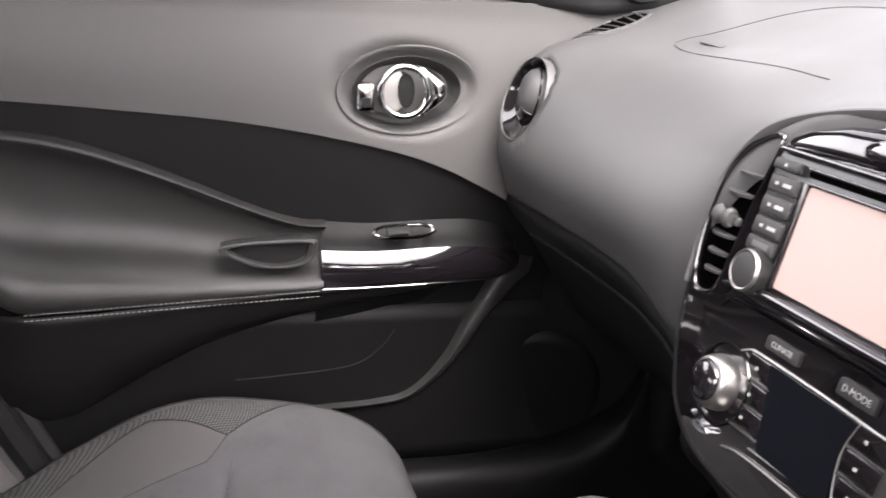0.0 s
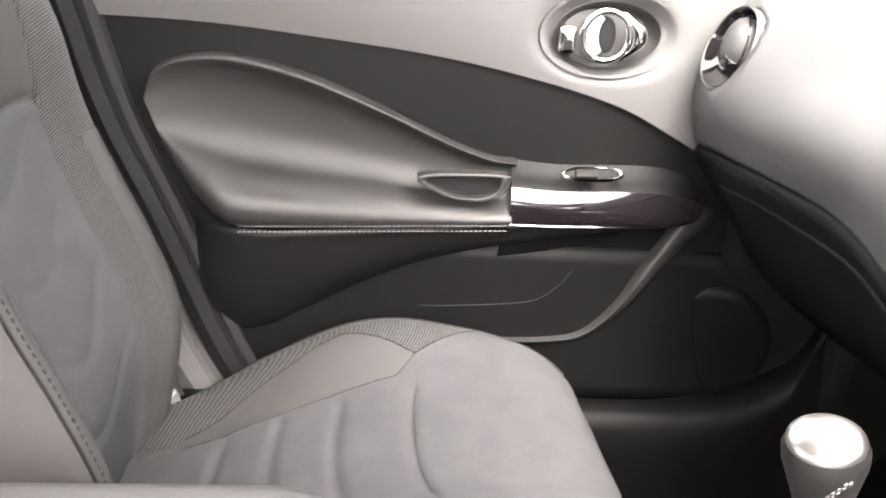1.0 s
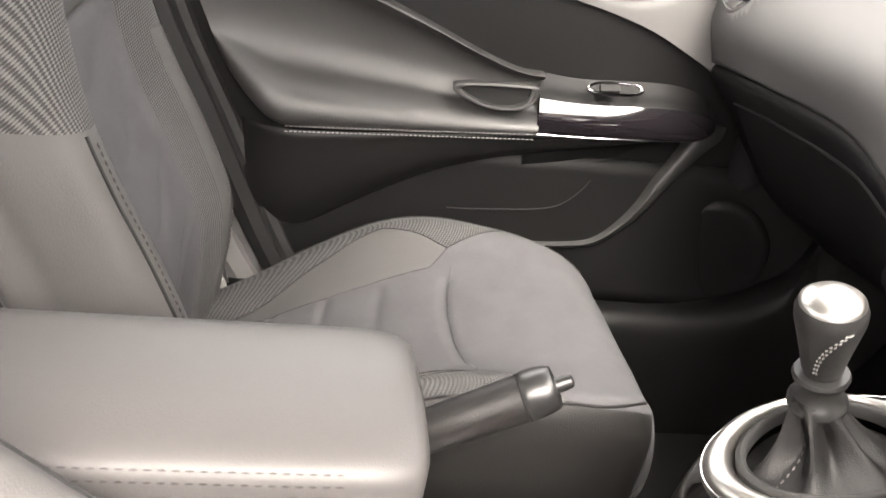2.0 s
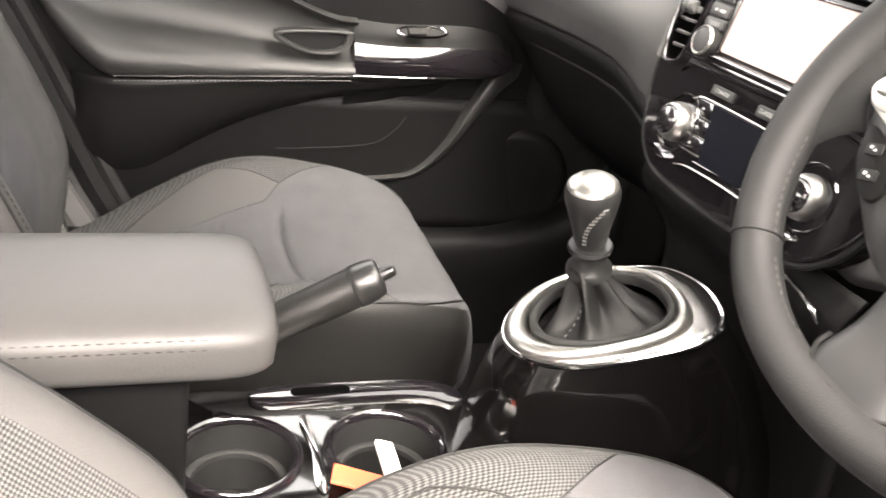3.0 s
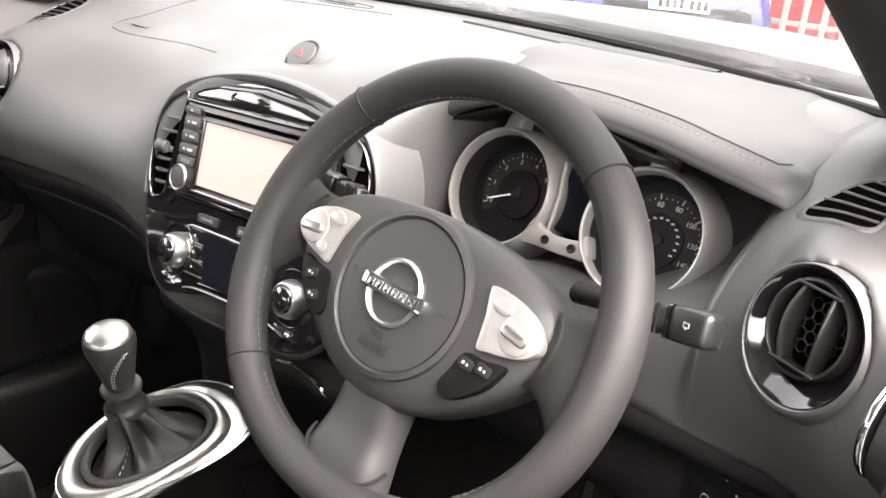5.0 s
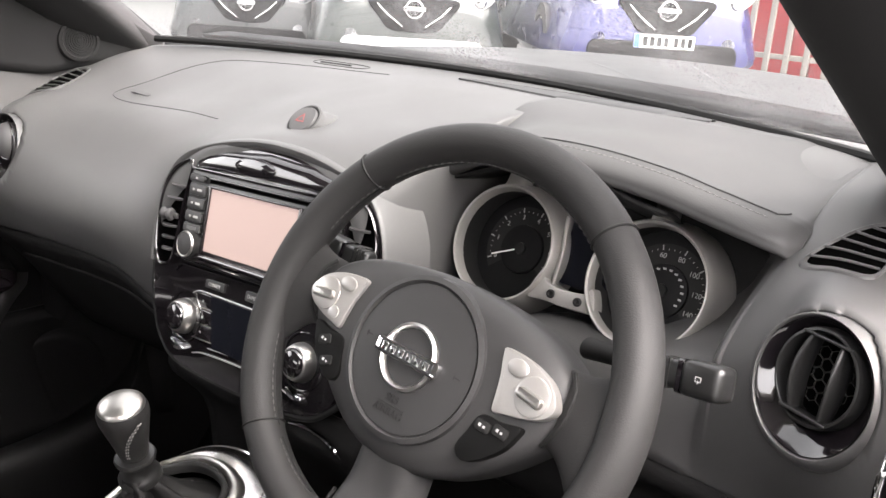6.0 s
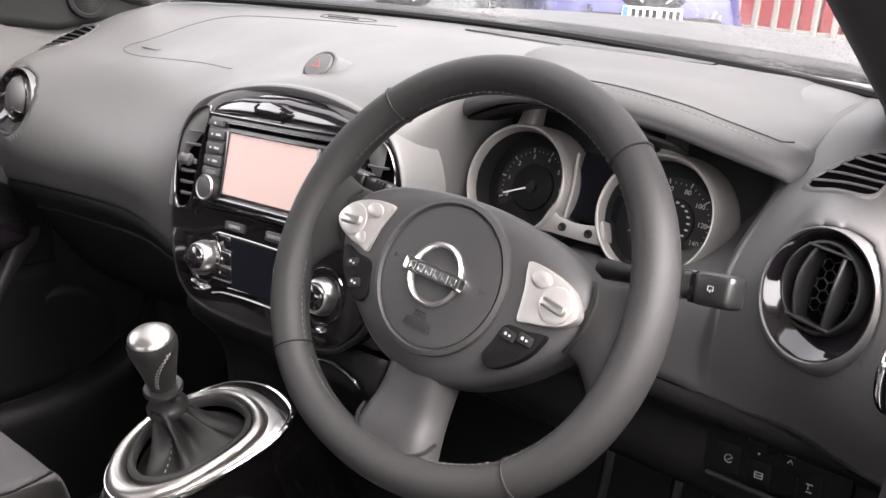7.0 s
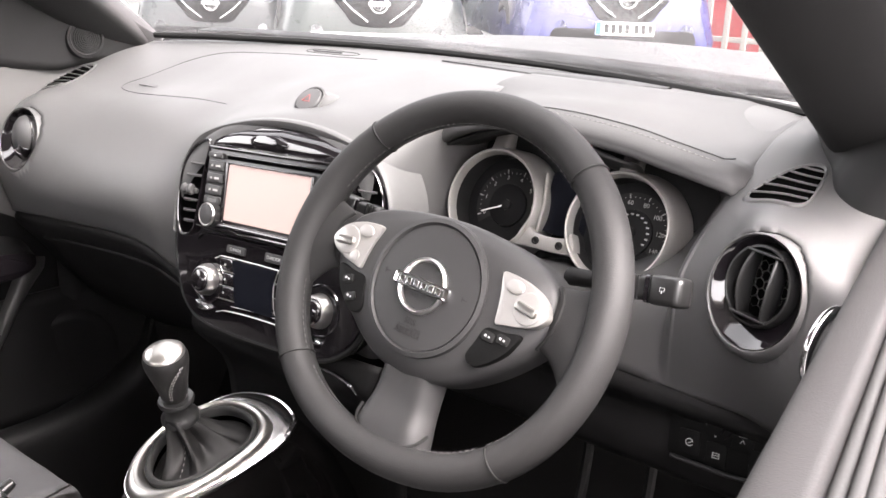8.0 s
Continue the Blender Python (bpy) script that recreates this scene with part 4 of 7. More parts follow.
# Trim panel between the right pillar and the end of the dash.
rows = []
for x, y, z in spline([(0.556, 0.43, 0.790), (0.572, 0.39, 0.782), (0.590, 0.355, 0.772), (0.609, 0.324, 0.762), (0.619, 0.298, 0.752), (0.630, 0.277, 0.744), (0.649, 0.258, 0.735), (0.668, 0.252, 0.731), (0.700, 0.250, 0.724)], 30):
    rows.append([(x + 0.002, y, z - 0.012), (x, y, z + 0.002), (x + 0.006, y + 0.002, z + 0.020), (x + 0.026, y + 0.006, z + 0.065), (x + 0.048, y + 0.010, z + 0.13)])
tagged(part("pillar_panel", loft(rows, 40, 16), BLACK, None, "", 0.004), "dark trim panel at the foot of the driver's pillar", kind="structure")

# ---- centre stack ----
stack = thing("centre_stack", (0.01, 0.13, 0.46), "oval gloss black centre stack with screen, vents and climate controls", "centre console")
HALF = [(0.072, 0.135), (0.140, 0.117), (0.172, 0.092), (0.189, 0.05), (0.187, -0.01), (0.181, -0.045), (0.170, -0.075), (0.149, -0.106), (0.105, -0.127)]
shape = spline([(0.0, 0.141)] + HALF + [(0.0, -0.132)] + [(-x, y) for x, y in HALF[::-1]], 120, True)
arch = np.array([p for p in np.roll(shape, 60, 0) if p[1] > -0.02])
part("surround", lay(loft([[(x, y, 0.002), (x * 1.006, y * 1.02 + 0.001, 0.005), (x * 1.02, y * 1.05 + 0.003, 0.004), (x * 1.032, y * 1.075 + 0.004, -0.02), (x * 1.036, y * 1.085 + 0.004, -0.06)] for x, y in arch[::3]], 90, 16), STACK), DASH, stack, "grey soft surround of the stack")
part("fascia", lay(plate(shape, -0.03, 0.003, 0.004), STACK), GLOSS, stack, "gloss black fascia")
chin = np.array([p for p in shape if p[1] < 0.0])
part("chin_trim", lay(tube([(x * 1.012, y * 1.012, -0.002) for x, y in chin], 0.0036, 8), STACK), BLACK, stack, "satin black edge under the fascia")

# The glossy arch over the screen, swelling outwards between two curves.
rows = []
for k in np.linspace(-1, 1, 49):
    x = 0.134 * k
    y1 = float(np.interp(abs(x), (0.0, 0.072, 0.105, 0.134), (0.1375, 0.1325, 0.125, 0.1135)))
    y0 = 0.1085 - 0.0035 * abs(k) ** 3
    swell = 0.0085 * (1 - abs(k) ** 6)
    rows.append([(x, y0 + (y1 - y0) * f, 0.0032 + swell * h) for f, h in ((0.0, 0.0), (0.04, 0.75), (0.2, 1.0), (0.5, 0.95), (0.8, 0.62), (1.0, 0.0))])
part("upper_arch", lay(loft(rows, 80, 20), STACK), GLOSS, stack, "gloss black arch over the screen", angle=60)
part("arch_badge", lay(lathe([(0.0345, 0.0), (0.0338, 0.0030), (0.0300, 0.0052), (0.016, 0.0066), (0.001, 0.0070)], 48, 1.0, 0.30), STACK @ pose(-0.012, 0.1195, 0.010)), GLOSS, stack, "raised gloss oval on the arch")


def side_vent(s):
    """A vent at the stack's side: dark well, bright inner frame, flat leaf-shaped blades and a grip."""
    well = spline([(-0.134, 0.1125), (-0.150, 0.108), (-0.166, 0.098), (-0.178, 0.078), (-0.182, 0.050), (-0.180, 0.015), (-0.172, -0.012), (-0.158, -0.014), (-0.146, -0.004), (-0.141, 0.03), (-0.137, 0.07), (-0.131, 0.102)], 64, True) * np.array((s, 1))
    v = part("side_vent", lay(plate(well, 0.0, 0.0036), STACK), VOID, stack, "tall black air vent with leaf-shaped blades")
    centre = well.mean(0)
    part("vent_rim", lay(band(centre + (well - centre) * 1.06, centre + (well - centre) * 0.985, 0.0, 0.0065, 0.0025), STACK), GLOSS, v, "gloss black rim")
    for y, xa, xb, deep in ((0.0985, -0.158, -0.136, 0.0025), (0.081, -0.167, -0.138, 0.0085), (0.065, -0.173, -0.141, 0.0095), (0.0315, -0.174, -0.145, 0.0095), (0.0175, -0.172, -0.145, 0.0090), (0.0035, -0.169, -0.144, 0.0085)):
        w = (xb - xa) / 2
        leaf = [(w * math.cos(a), deep * math.sin(a)) for a in np.linspace(0, math.pi, 24)]
        part("vane", lay(plate(leaf, -0.0012, 0.0012, 0.0006), STACK @ axes((s * (xa + xb) / 2, y, 0.003), (1, 0, 0), (0, -0.18, 0.98), (0, -0.98, -0.18))), VANE, v, "grey leaf-shaped blade")
    grip = [[(s * -0.163 + x, 0.0445 + r * math.cos(a), 0.009 + r * 0.8 * math.sin(a)) for a in np.linspace(0, 2 * math.pi, 10, endpoint=False)] for x, r in ((-0.010, 0.0065), (-0.006, 0.0080), (0.000, 0.0052), (0.006, 0.0080), (0.010, 0.0060))]
    part("vent_tab", lay(loft(grip, 16, 20, close_v=True, caps=True), STACK), VANE, v, "grey spool-shaped grip")
    part("tab_stem", lay(box(s * -0.153 - 0.006, s * -0.153 + 0.006, 0.040, 0.047, 0.003, 0.008, 0.002), STACK), VANE, v)


side_vent(1), side_vent(-1)

# Touch-screen unit.
KEY_GREY = material("key_plastic", (0.026, 0.0255, 0.026), 0.5, shine=0.4)
RADIO = material("radio_black", (0.006, 0.006, 0.006), 0.32, shine=0.45)
unit = part("head_unit", lay(plate(rounded(0.260, 0.109, 0.007, 0.004, 0.0505), 0.003, 0.0105, 0.003), STACK), RADIO, stack, "touch-screen radio unit with a light screen")
part("screen", lay(plate(rounded(0.150, 0.0725, 0.002, -0.0065, 0.050), 0.010, 0.0116), STACK), SCREEN, unit, "pale pinkish screen, switched off, its sky reflection put in as glow")
for k, (x0, x1, y0, y1) in enumerate(((-0.0865, -0.0825, 0.011, 0.0885), (0.0695, 0.0735, 0.011, 0.0885), (-0.0865, 0.0735, 0.0868, 0.0890))):
    part("screen_frame", lay(box(x0, x1, y0, y1, 0.010, 0.0135, 0.0008), STACK), GLOSS, unit)
part("disc_slot", lay(box(-0.088, 0.092, 0.0920, 0.0962, 0.0102, 0.0109), STACK), VOID, unit, "dark disc slot")
part("slot_lip", lay(box(-0.088, 0.092, 0.0965, 0.0985, 0.0100, 0.0128, 0.0008), STACK), GLOSS, unit)
part("unit_ledge", lay(loft([[(-0.098 + 0.214 * k, 0.0105, 0.0102), (-0.098 + 0.214 * k, 0.0092, 0.0150), (-0.098 + 0.214 * k, 0.0050, 0.0160), (-0.098 + 0.214 * k, 0.0030, 0.0110)] for k in (0, 0.02, 0.5, 0.98, 1)], 12, 12), STACK), GLOSS, unit, "gloss ledge under the screen")
part("unit_lip", lay(tube(spline([(-0.136, -0.0015, 0.0055), (-0.124, 0.0000, 0.0085), (0.0, 0.0005, 0.010), (0.124, 0.0000, 0.0085), (0.140, -0.0015, 0.0055)], 40), 0.0021, 8), STACK), GLOSS, unit, "gloss lip along the foot of the unit")
part("unit_top_lip", lay(box(-0.122, 0.130, 0.1040, 0.1072, 0.006, 0.0145, 0.001), STACK), GLOSS, unit)
for k, (y, h) in enumerate(((0.0815, 0.0125), (0.0655, 0.0125), (0.0500, 0.0125), (0.0365, 0.0105))):
    b = part("key", lay(plate(rounded(0.0305, h, 0.002, -0.1055 - 0.0005 * k, y), 0.0100, 0.0142, 0.001), STACK), KEY_GREY, unit, "grey radio key")
    marks = ((box(-0.1140, -0.1105, -0.0012, 0.0012, 0, 0.0003), box(-0.1055, -0.0965, -0.0013, 0.0013, 0, 0.0003)) if k < 3 else (box(-0.1150, -0.0970, -0.0022, 0.0022, 0, 0.0003),))
    part("key_mark", lay(join(*marks), STACK @ pose(0, y, 0.0142)), GREY_INK if k < 3 else DIM_KEY, b)
ej = part("eject_key", lay(plate(rounded(0.0275, 0.0075, 0.0015, -0.1085, 0.0952), 0.010, 0.0150, 0.001), STACK), KEY_GREY, unit, "grey eject key")
part("key_mark", lay(plate([(-0.0022, -0.0012), (0.0022, -0.0012), (0.0, 0.0014)], 0.0, 0.0003), STACK @ pose(-0.1085, 0.0952, 0.0150)), GREY_INK, ej)
vol = STACK @ pose(-0.1035, 0.0175, 0.010)
knob = part("volume_knob", lay(lathe([(0.0158, 0), (0.0156, 0.010), (0.0150, 0.0125), (0.0142, 0.0132), (0.0134, 0.0128), (0.0130, 0.0118), (0.001, 0.0116)], 40), vol), SILVER, unit, "silver-rimmed volume knob with a dark face")
part("knob_face", lay(lathe([(0.0131, 0.0115), (0.0128, 0.0126), (0.010, 0.0132), (0.001, 0.0134)], 30), vol), KEY_GREY, knob)
part("knob_side", lay(lathe([(0.0168, 0.0), (0.0166, 0.0100), (0.0157, 0.0108)], 40, caps=False), vol), STALK, knob)

# Climate panel: a dark display between two wings of keys, drawn with fine bright lines.
def bright_line(pts, r=0.00055, n=24):
    part("bright_line", lay(tube(spline([(x, y, 0.0040) for x, y in pts], n), r, 5), STACK), SILVER, stack)


part("climate_line", lay(tube(spline([(-0.137, -0.019, 0.003), (-0.130, -0.0125, 0.0045), (-0.115, -0.0095, 0.0050), (0.0, -0.0082, 0.0050), (0.115, -0.0095, 0.0050), (0.137, -0.019, 0.003)], 50), 0.0014, 6), STACK), GLOSS, stack)
part("climate_display", lay(plate([(-0.0635, -0.036), (0.0205, -0.036), (0.0175, -0.055), (0.0195, -0.080), (0.0230, -0.094), (-0.0480, -0.094), (-0.0540, -0.070)], 0.003, 0.0044), STACK), LCD, stack, "dark climate display, switched off")
bright_line([(-0.0985, -0.0400), (-0.0900, -0.0356), (-0.0800, -0.0338), (-0.02, -0.0335), (0.0400, -0.0345), (0.078, -0.0352)], 0.0007, 40)
bright_line([(0.0238, -0.0360), (0.0195, -0.0520), (0.0195, -0.0640), (0.0225, -0.0780), (0.0270, -0.0900)], 0.0007)
bright_line([(-0.082, -0.1075), (-0.060, -0.1030), (0.0, -0.1010), (0.060, -0.1030), (0.086, -0.1070)], 0.0008, 40)
bright_line([(-0.056, -0.0955), (0.0, -0.0935), (0.040, -0.0945)], 0.0004)
for k, (xa, xb, y) in enumerate(((-0.087, -0.0566, -0.0525), (-0.083, -0.0555, -0.0715), (-0.086, -0.0520, -0.0890), (0.0200, 0.0540, -0.0515), (0.0210, 0.0530, -0.0695), (0.0235, 0.0560, -0.0875))):
    b = part("climate_key", lay(plate(rounded(xb - xa, 0.0150, 0.002, (xa + xb) / 2, y + 0.0090), 0.0028, 0.0042, 0.0006), STACK), GLOSS, stack, "gloss black climate key")
    part("key_mark", lay(box(-0.0015, 0.0015, -0.0012, 0.0012, 0, 0.0002), STACK @ pose((xa + xb) / 2 - 0.004, y + 0.0085, 0.0042)), GREY_INK, b)
    part("key_line", lay(box(xa, xb, y - 0.0005, y + 0.0005, 0.003, 0.0046), STACK), SILVER, b)
for x in (-0.1065, 0.1020):
    dial = STACK @ pose(x, -0.0690, 0.003)
    kn = part("climate_knob", lay(lathe([(0.0212, 0.0), (0.0212, 0.003), (0.0206, 0.007), (0.0194, 0.0105), (0.0180, 0.0135), (0.0170, 0.0146), (0.0160, 0.0148), (0.0154, 0.0140), (0.001, 0.0136)], 56), dial), KNOB_METAL, stack, "tall silver climate knob with a domed black face")
    part("knob_dome", lay(lathe([(0.0154, 0.0136), (0.0148, 0.0162), (0.0120, 0.0186), (0.0068, 0.0202), (0.001, 0.0208)], 40), dial), GLOSS, kn, "domed gloss black face")
    part("knob_ring", lay(tube([(0.0305 * math.cos(a), 0.0305 * math.sin(a), 0.0005) for a in np.linspace(0, 2 * math.pi, 48, endpoint=False)], 0.0016, 6, True), dial), GLOSS, kn)
    part("knob_foot", lay(plate(spline([(-0.016, -0.0300), (-0.004, -0.0345), (0.008, -0.0345), (0.010, -0.0385), (0.0, -0.0410), (-0.012, -0.0385)], 30, True), 0.0, 0.0050, 0.002), dial), CHROME, kn, "bright crescent under the knob")
for text, x, y, w, h in (("CLIMATE", -0.0572, -0.0222, 0.0355, 0.0100), ("D-MODE", 0.0150, -0.0212, 0.0340, 0.0115)):
    b = part("mode_key", lay(plate(rounded(w, h, 0.002), 0.0, 0.0032, 0.001), STACK @ pose(x, y, 0.003)), KEY_GREY, stack, "grey mode key with white lettering")
    write(text, h * 0.56, STACK @ pose(x, y, 0.0063), GREY_INK, b)
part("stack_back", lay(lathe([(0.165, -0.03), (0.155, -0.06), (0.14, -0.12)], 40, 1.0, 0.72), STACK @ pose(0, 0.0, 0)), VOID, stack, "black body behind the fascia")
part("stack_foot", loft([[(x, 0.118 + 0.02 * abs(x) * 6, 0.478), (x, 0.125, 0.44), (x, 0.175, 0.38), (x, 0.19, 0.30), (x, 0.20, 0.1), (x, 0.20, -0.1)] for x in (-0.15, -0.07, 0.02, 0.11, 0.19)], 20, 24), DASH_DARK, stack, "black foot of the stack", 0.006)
part("socket_cap", lay(lathe([(0.015, 0), (0.015, 0.006), (0.012, 0.008), (0.001, 0.008)], 28), axes((-0.055, 0.150, 0.432), (1, 0, 0), (0, 0.3, 0.95), (0, -0.95, 0.3))), BLACK, stack, "round black socket cap")
arc = spline([(0.172, 0.116, 0.446), (0.162, 0.116, 0.453), (0.150, 0.116, 0.458), (0.131, 0.116, 0.461), (0.112, 0.116, 0.461), (0.09, 0.116, 0.457)], 30)
part("pocket_trim", tube(arc, np.interp(np.linspace(0, 1, 30), (0, 0.2, 1), (0.001, 0.0028, 0.0022)), 8), CHROME, stack, "bright arc on the pocket below the stack")

# ---- instrument cluster and its hood ----
cluster = thing("instrument_cluster", (0.333, 0.29, 0.60), "two round silver-rimmed dials under a stitched hood", "instrument cluster")
part("housing", lay(plate(rounded(0.34, 0.19, 0.05, 0.0, 0.005), -0.05, -0.040), DIALS), BLACK, cluster, "black back of the cluster")
DIM_INK = material("dim_print", (0.30, 0.30, 0.29), 0.7)
FIGURE_BAND = material("figure_band", (0.0115, 0.0112, 0.0112), 0.6, shine=0.25)
NUMBERS = {-1: ("0", "1", "2", "3", "4", "5", "6", "7"), 1: ("0", "20", "40", "60", "80", "100", "120", "140")}
for s, cx in ((-1, -0.085), (1, 0.081)):
    rim_at = DIALS @ pose(cx, 0.012, 0)
    c = rim_at @ pose(0, 0, -0.024) @ Matrix.Scale(0.86, 4)
    d = part("dial", lay(lathe([(0.070, -0.008), (0.070, -0.006), (0.001, -0.006)], 48), c), DIAL, cluster, "black dial with white figures")
    part("dial_rim", lay(lathe([(0.0690, -0.036), (0.0670, -0.016), (0.0645, 0.002), (0.0625, 0.0110), (0.0605, 0.0136), (0.0585, 0.0128), (0.0572, 0.0090), (0.0566, 0.000)], 72, caps=False), rim_at), RIM_SILVER, d, "satin silver dial rim, a short tapering tube")
    part("dial_well", lay(lathe([(0.0566, 0.001), (0.0572, -0.014), (0.0585, -0.030)], 48, caps=False), rim_at), BLACK, d, "black wall of the dial's well")
    sector = [math.radians(a) for a in np.linspace(218, -38, 48)]
    part("figure_band", lay(sheet([[(r * math.cos(a), r * math.sin(a), -0.0056) for a in sector] for r in (0.0305, 0.040, 0.0535)]), c), FIGURE_BAND, d, "dark grey band behind the figures")
    part("inner_disc", lay(lathe([(0.0305, -0.0058), (0.0300, -0.0025), (0.0285, -0.0020), (0.001, -0.0020)], 48), c), DIAL, d)
    for k, text in enumerate(NUMBERS[s]):
        a = math.radians(205 - 33 * k)
        write(text, 0.0084, c @ pose(0.0400 * math.cos(a), 0.0400 * math.sin(a), -0.0052), DIM_INK, d, "figure")
        for j in range(4):
            b = a - math.radians(8.25 * j)
            r = 0.0490
            part("tick", lay(box(-0.0007 if j == 0 else -0.0003, 0.0007 if j == 0 else 0.0003, -0.003, 0.003 if j == 0 else -0.001, -0.0054, -0.0050), c @ pose(r * math.cos(b), r * math.sin(b), 0, 0, 0, math.degrees(b) - 90)), DIM_INK, d)
    for k in range(14 if s > 0 else 0):
        a = math.radians(205 - 18 * k)
        part("inner_figure", lay(box(-0.0020, 0.0020, -0.0011, 0.0011, -0.0022, -0.0017), c @ pose(0.0245 * math.cos(a), 0.0245 * math.sin(a), 0)), DIM_INK, d)
    tilt = 203 if s < 0 else 182
    part("needle", lay(box(0.0, 0.042 if s < 0 else 0.012, -0.0008, 0.0008, 0.0, 0.0010), c @ pose(0, 0, 0.000, 0, 0, tilt)), INK, d, "white needle")
    part("needle_hub", lay(lathe([(0.008, -0.003), (0.007, 0.002), (0.001, 0.003)], 24), c), BLACK, d)
    part("rim_foot", lay(loft([[(-w - x, y, -0.012), (-w - x, y, z), (w - x, y, z), (w - x, y, -0.012)] for y, w, z, x in ((0.0, 0.0105, 0.010, 0.0), (0.010, 0.0095, 0.007, 0.001), (0.030, 0.0090, 0.002, 0.002))], 8, 16, close_v=True, caps=True), rim_at @ pose(-0.008 if s < 0 else -0.004, 0.058, 0)), RIM_SILVER, d, "silver strut over the dial")
# The right-hand rim runs out into a flared foot beside the hood.
part("rim_flare", lay(loft([[(x, y, -0.02), (x + 0.006, y - 0.002, 0.004), (x + w, y - 0.006, 0.001), (x + w + 0.004, y - 0.006, -0.02)] for x, y, w in ((0.134, 0.020, 0.006), (0.131, 0.000, 0.010), (0.128, -0.020, 0.017), (0.120, -0.034, 0.024))], 16, 16, close_v=True, caps=True), DIALS), RIM_SILVER, cluster, "silver flare at the foot of the dial rim")
bridge = spline([(-0.040, -0.030), (-0.022, -0.031), (0.0, -0.0315), (0.022, -0.031), (0.038, -0.028), (0.030, -0.006), (0.0225, -0.0125), (0.0, -0.0150), (-0.0205, -0.0125), (-0.032, -0.004)], 48, True)
part("bridge", lay(plate(bridge, -0.006, 0.010, 0.002), DIALS), RIM_SILVER, cluster, "silver bridge between the dials")
for x in (-0.0125, 0.0185):
    part("bridge_screw", lay(lathe([(0.0045, 0.006), (0.0045, 0.0118), (0.003, 0.0126), (0.002, 0.0106), (0.001, 0.0106)], 18), DIALS @ pose(x, -0.0225, 0)), BLACK, cluster, "small dark screw")
part("trip_display", lay(plate(rounded(0.050, 0.072, 0.006, 0.0, 0.026), -0.040, -0.014), DIALS), LCD, cluster, "dark trip display")
part("display_frame", lay(tube([(x, y, 0.002) for x, y in ((-0.0235, 0.056), (-0.0185, 0.020), (-0.0185, -0.013))], 0.0020, 6), DIALS), RIM_SILVER, cluster)
part("display_frame", lay(tube([(x, y, 0.002) for x, y in ((0.0255, 0.056), (0.0215, 0.020), (0.0205, -0.013))], 0.0020, 6), DIALS), RIM_SILVER, cluster)

HOOD = ((0.160, 0.744, 0.262), (0.185, 0.762, 0.250), (0.215, 0.775, 0.243), (0.26, 0.786, 0.239), (0.34, 0.790, 0.236), (0.42, 0.784, 0.236), (0.47, 0.775, 0.237), (0.505, 0.768, 0.239), (0.524, 0.7635, 0.242), (0.534, 0.7605, 0.246), (0.540, 0.7570, 0.252))
sections = []
for x, z, y in HOOD:
    back = on_pad(max(x, 0.24), 0.47) + 0.001
    mid = on_pad(max(x, 0.24), 0.40) + 0.002
    k = min(max((x - 0.46) / 0.05, 0.0), 1.0)
    rear = max(mid, z + 0.003) * (1 - k) + (on_pad(x + 0.01, 0.39) - 0.003) * k
    sections.append([(x, 0.47, back - 0.006 * k), (x, 0.39, rear), (x, 0.31, z + 0.006 - 0.002 * k), (x, y + 0.030, z + 0.002), (x, y + 0.018, z + 0.0005), (x, y + 0.005, z - 0.006), (x, y, z - 0.015), (x, y + 0.007, z - 0.023), (x, 0.30, z - 0.018)])
x, z, y = HOOD[-1]
sections.append([(x + 0.005, 0.46, back - 0.010), (x + 0.005, 0.39, rear - 0.004), (x + 0.0055, 0.31, z - 0.004), (x + 0.006, y + 0.034, z - 0.005), (x + 0.006, y + 0.024, z - 0.006), (x + 0.006, y + 0.014, z - 0.010), (x + 0.006, y + 0.012, z - 0.014), (x + 0.006, y + 0.016, z - 0.018), (x + 0.005, 0.30, z - 0.017)])
hood = part("hood", loft(sections, 90, 60), HOOD_SOFT, cluster, "grey stitched soft hood over the dials, rounded at its end", 0.003, angle=60)
HOOD_TREE = BVHTree.FromPolygons([v.co for v in hood.data.vertices], [tuple(f.vertices) for f in hood.data.polygons])


def on_hood(x, y):
    spot = HOOD_TREE.ray_cast(Vector((x, y, 1.0)), Vector((0, 0, -1)))[0]
    return spot.z + 0.0018 if spot else 0.76


for off in (0.012, 0.021):
    seam = []
    for k in np.linspace(0.26, 0.522, 60):
        x, y = k, float(np.interp(k, [h[0] for h in HOOD], [h[2] for h in HOOD])) + off
        seam.append((x, y, on_hood(x, y)))
    if off < 0.015:
        stitches(seam, 0.0042, 0.0020, 0.0006, "stitching", THREAD, hood)
    else:
        seam += [(x, y, on_hood(x, y)) for x, y in ((0.5265, 0.2715), (0.528, 0.2775))]
        part("hood_seam", tube(seam, 0.0010, 6), SOFT, hood)
part("hood_underside", loft([[(0.17, 0.262, 0.728), (0.18, 0.31, 0.725)], [(0.26, 0.246, 0.760), (0.262, 0.315, 0.752)], [(0.345, 0.244, 0.766), (0.345, 0.32, 0.757)], [(0.44, 0.246, 0.757), (0.435, 0.315, 0.750)], [(0.52, 0.258, 0.742), (0.505, 0.31, 0.738)]], 30, 4), BLACK, cluster, "black underside of the hood", 0.003)
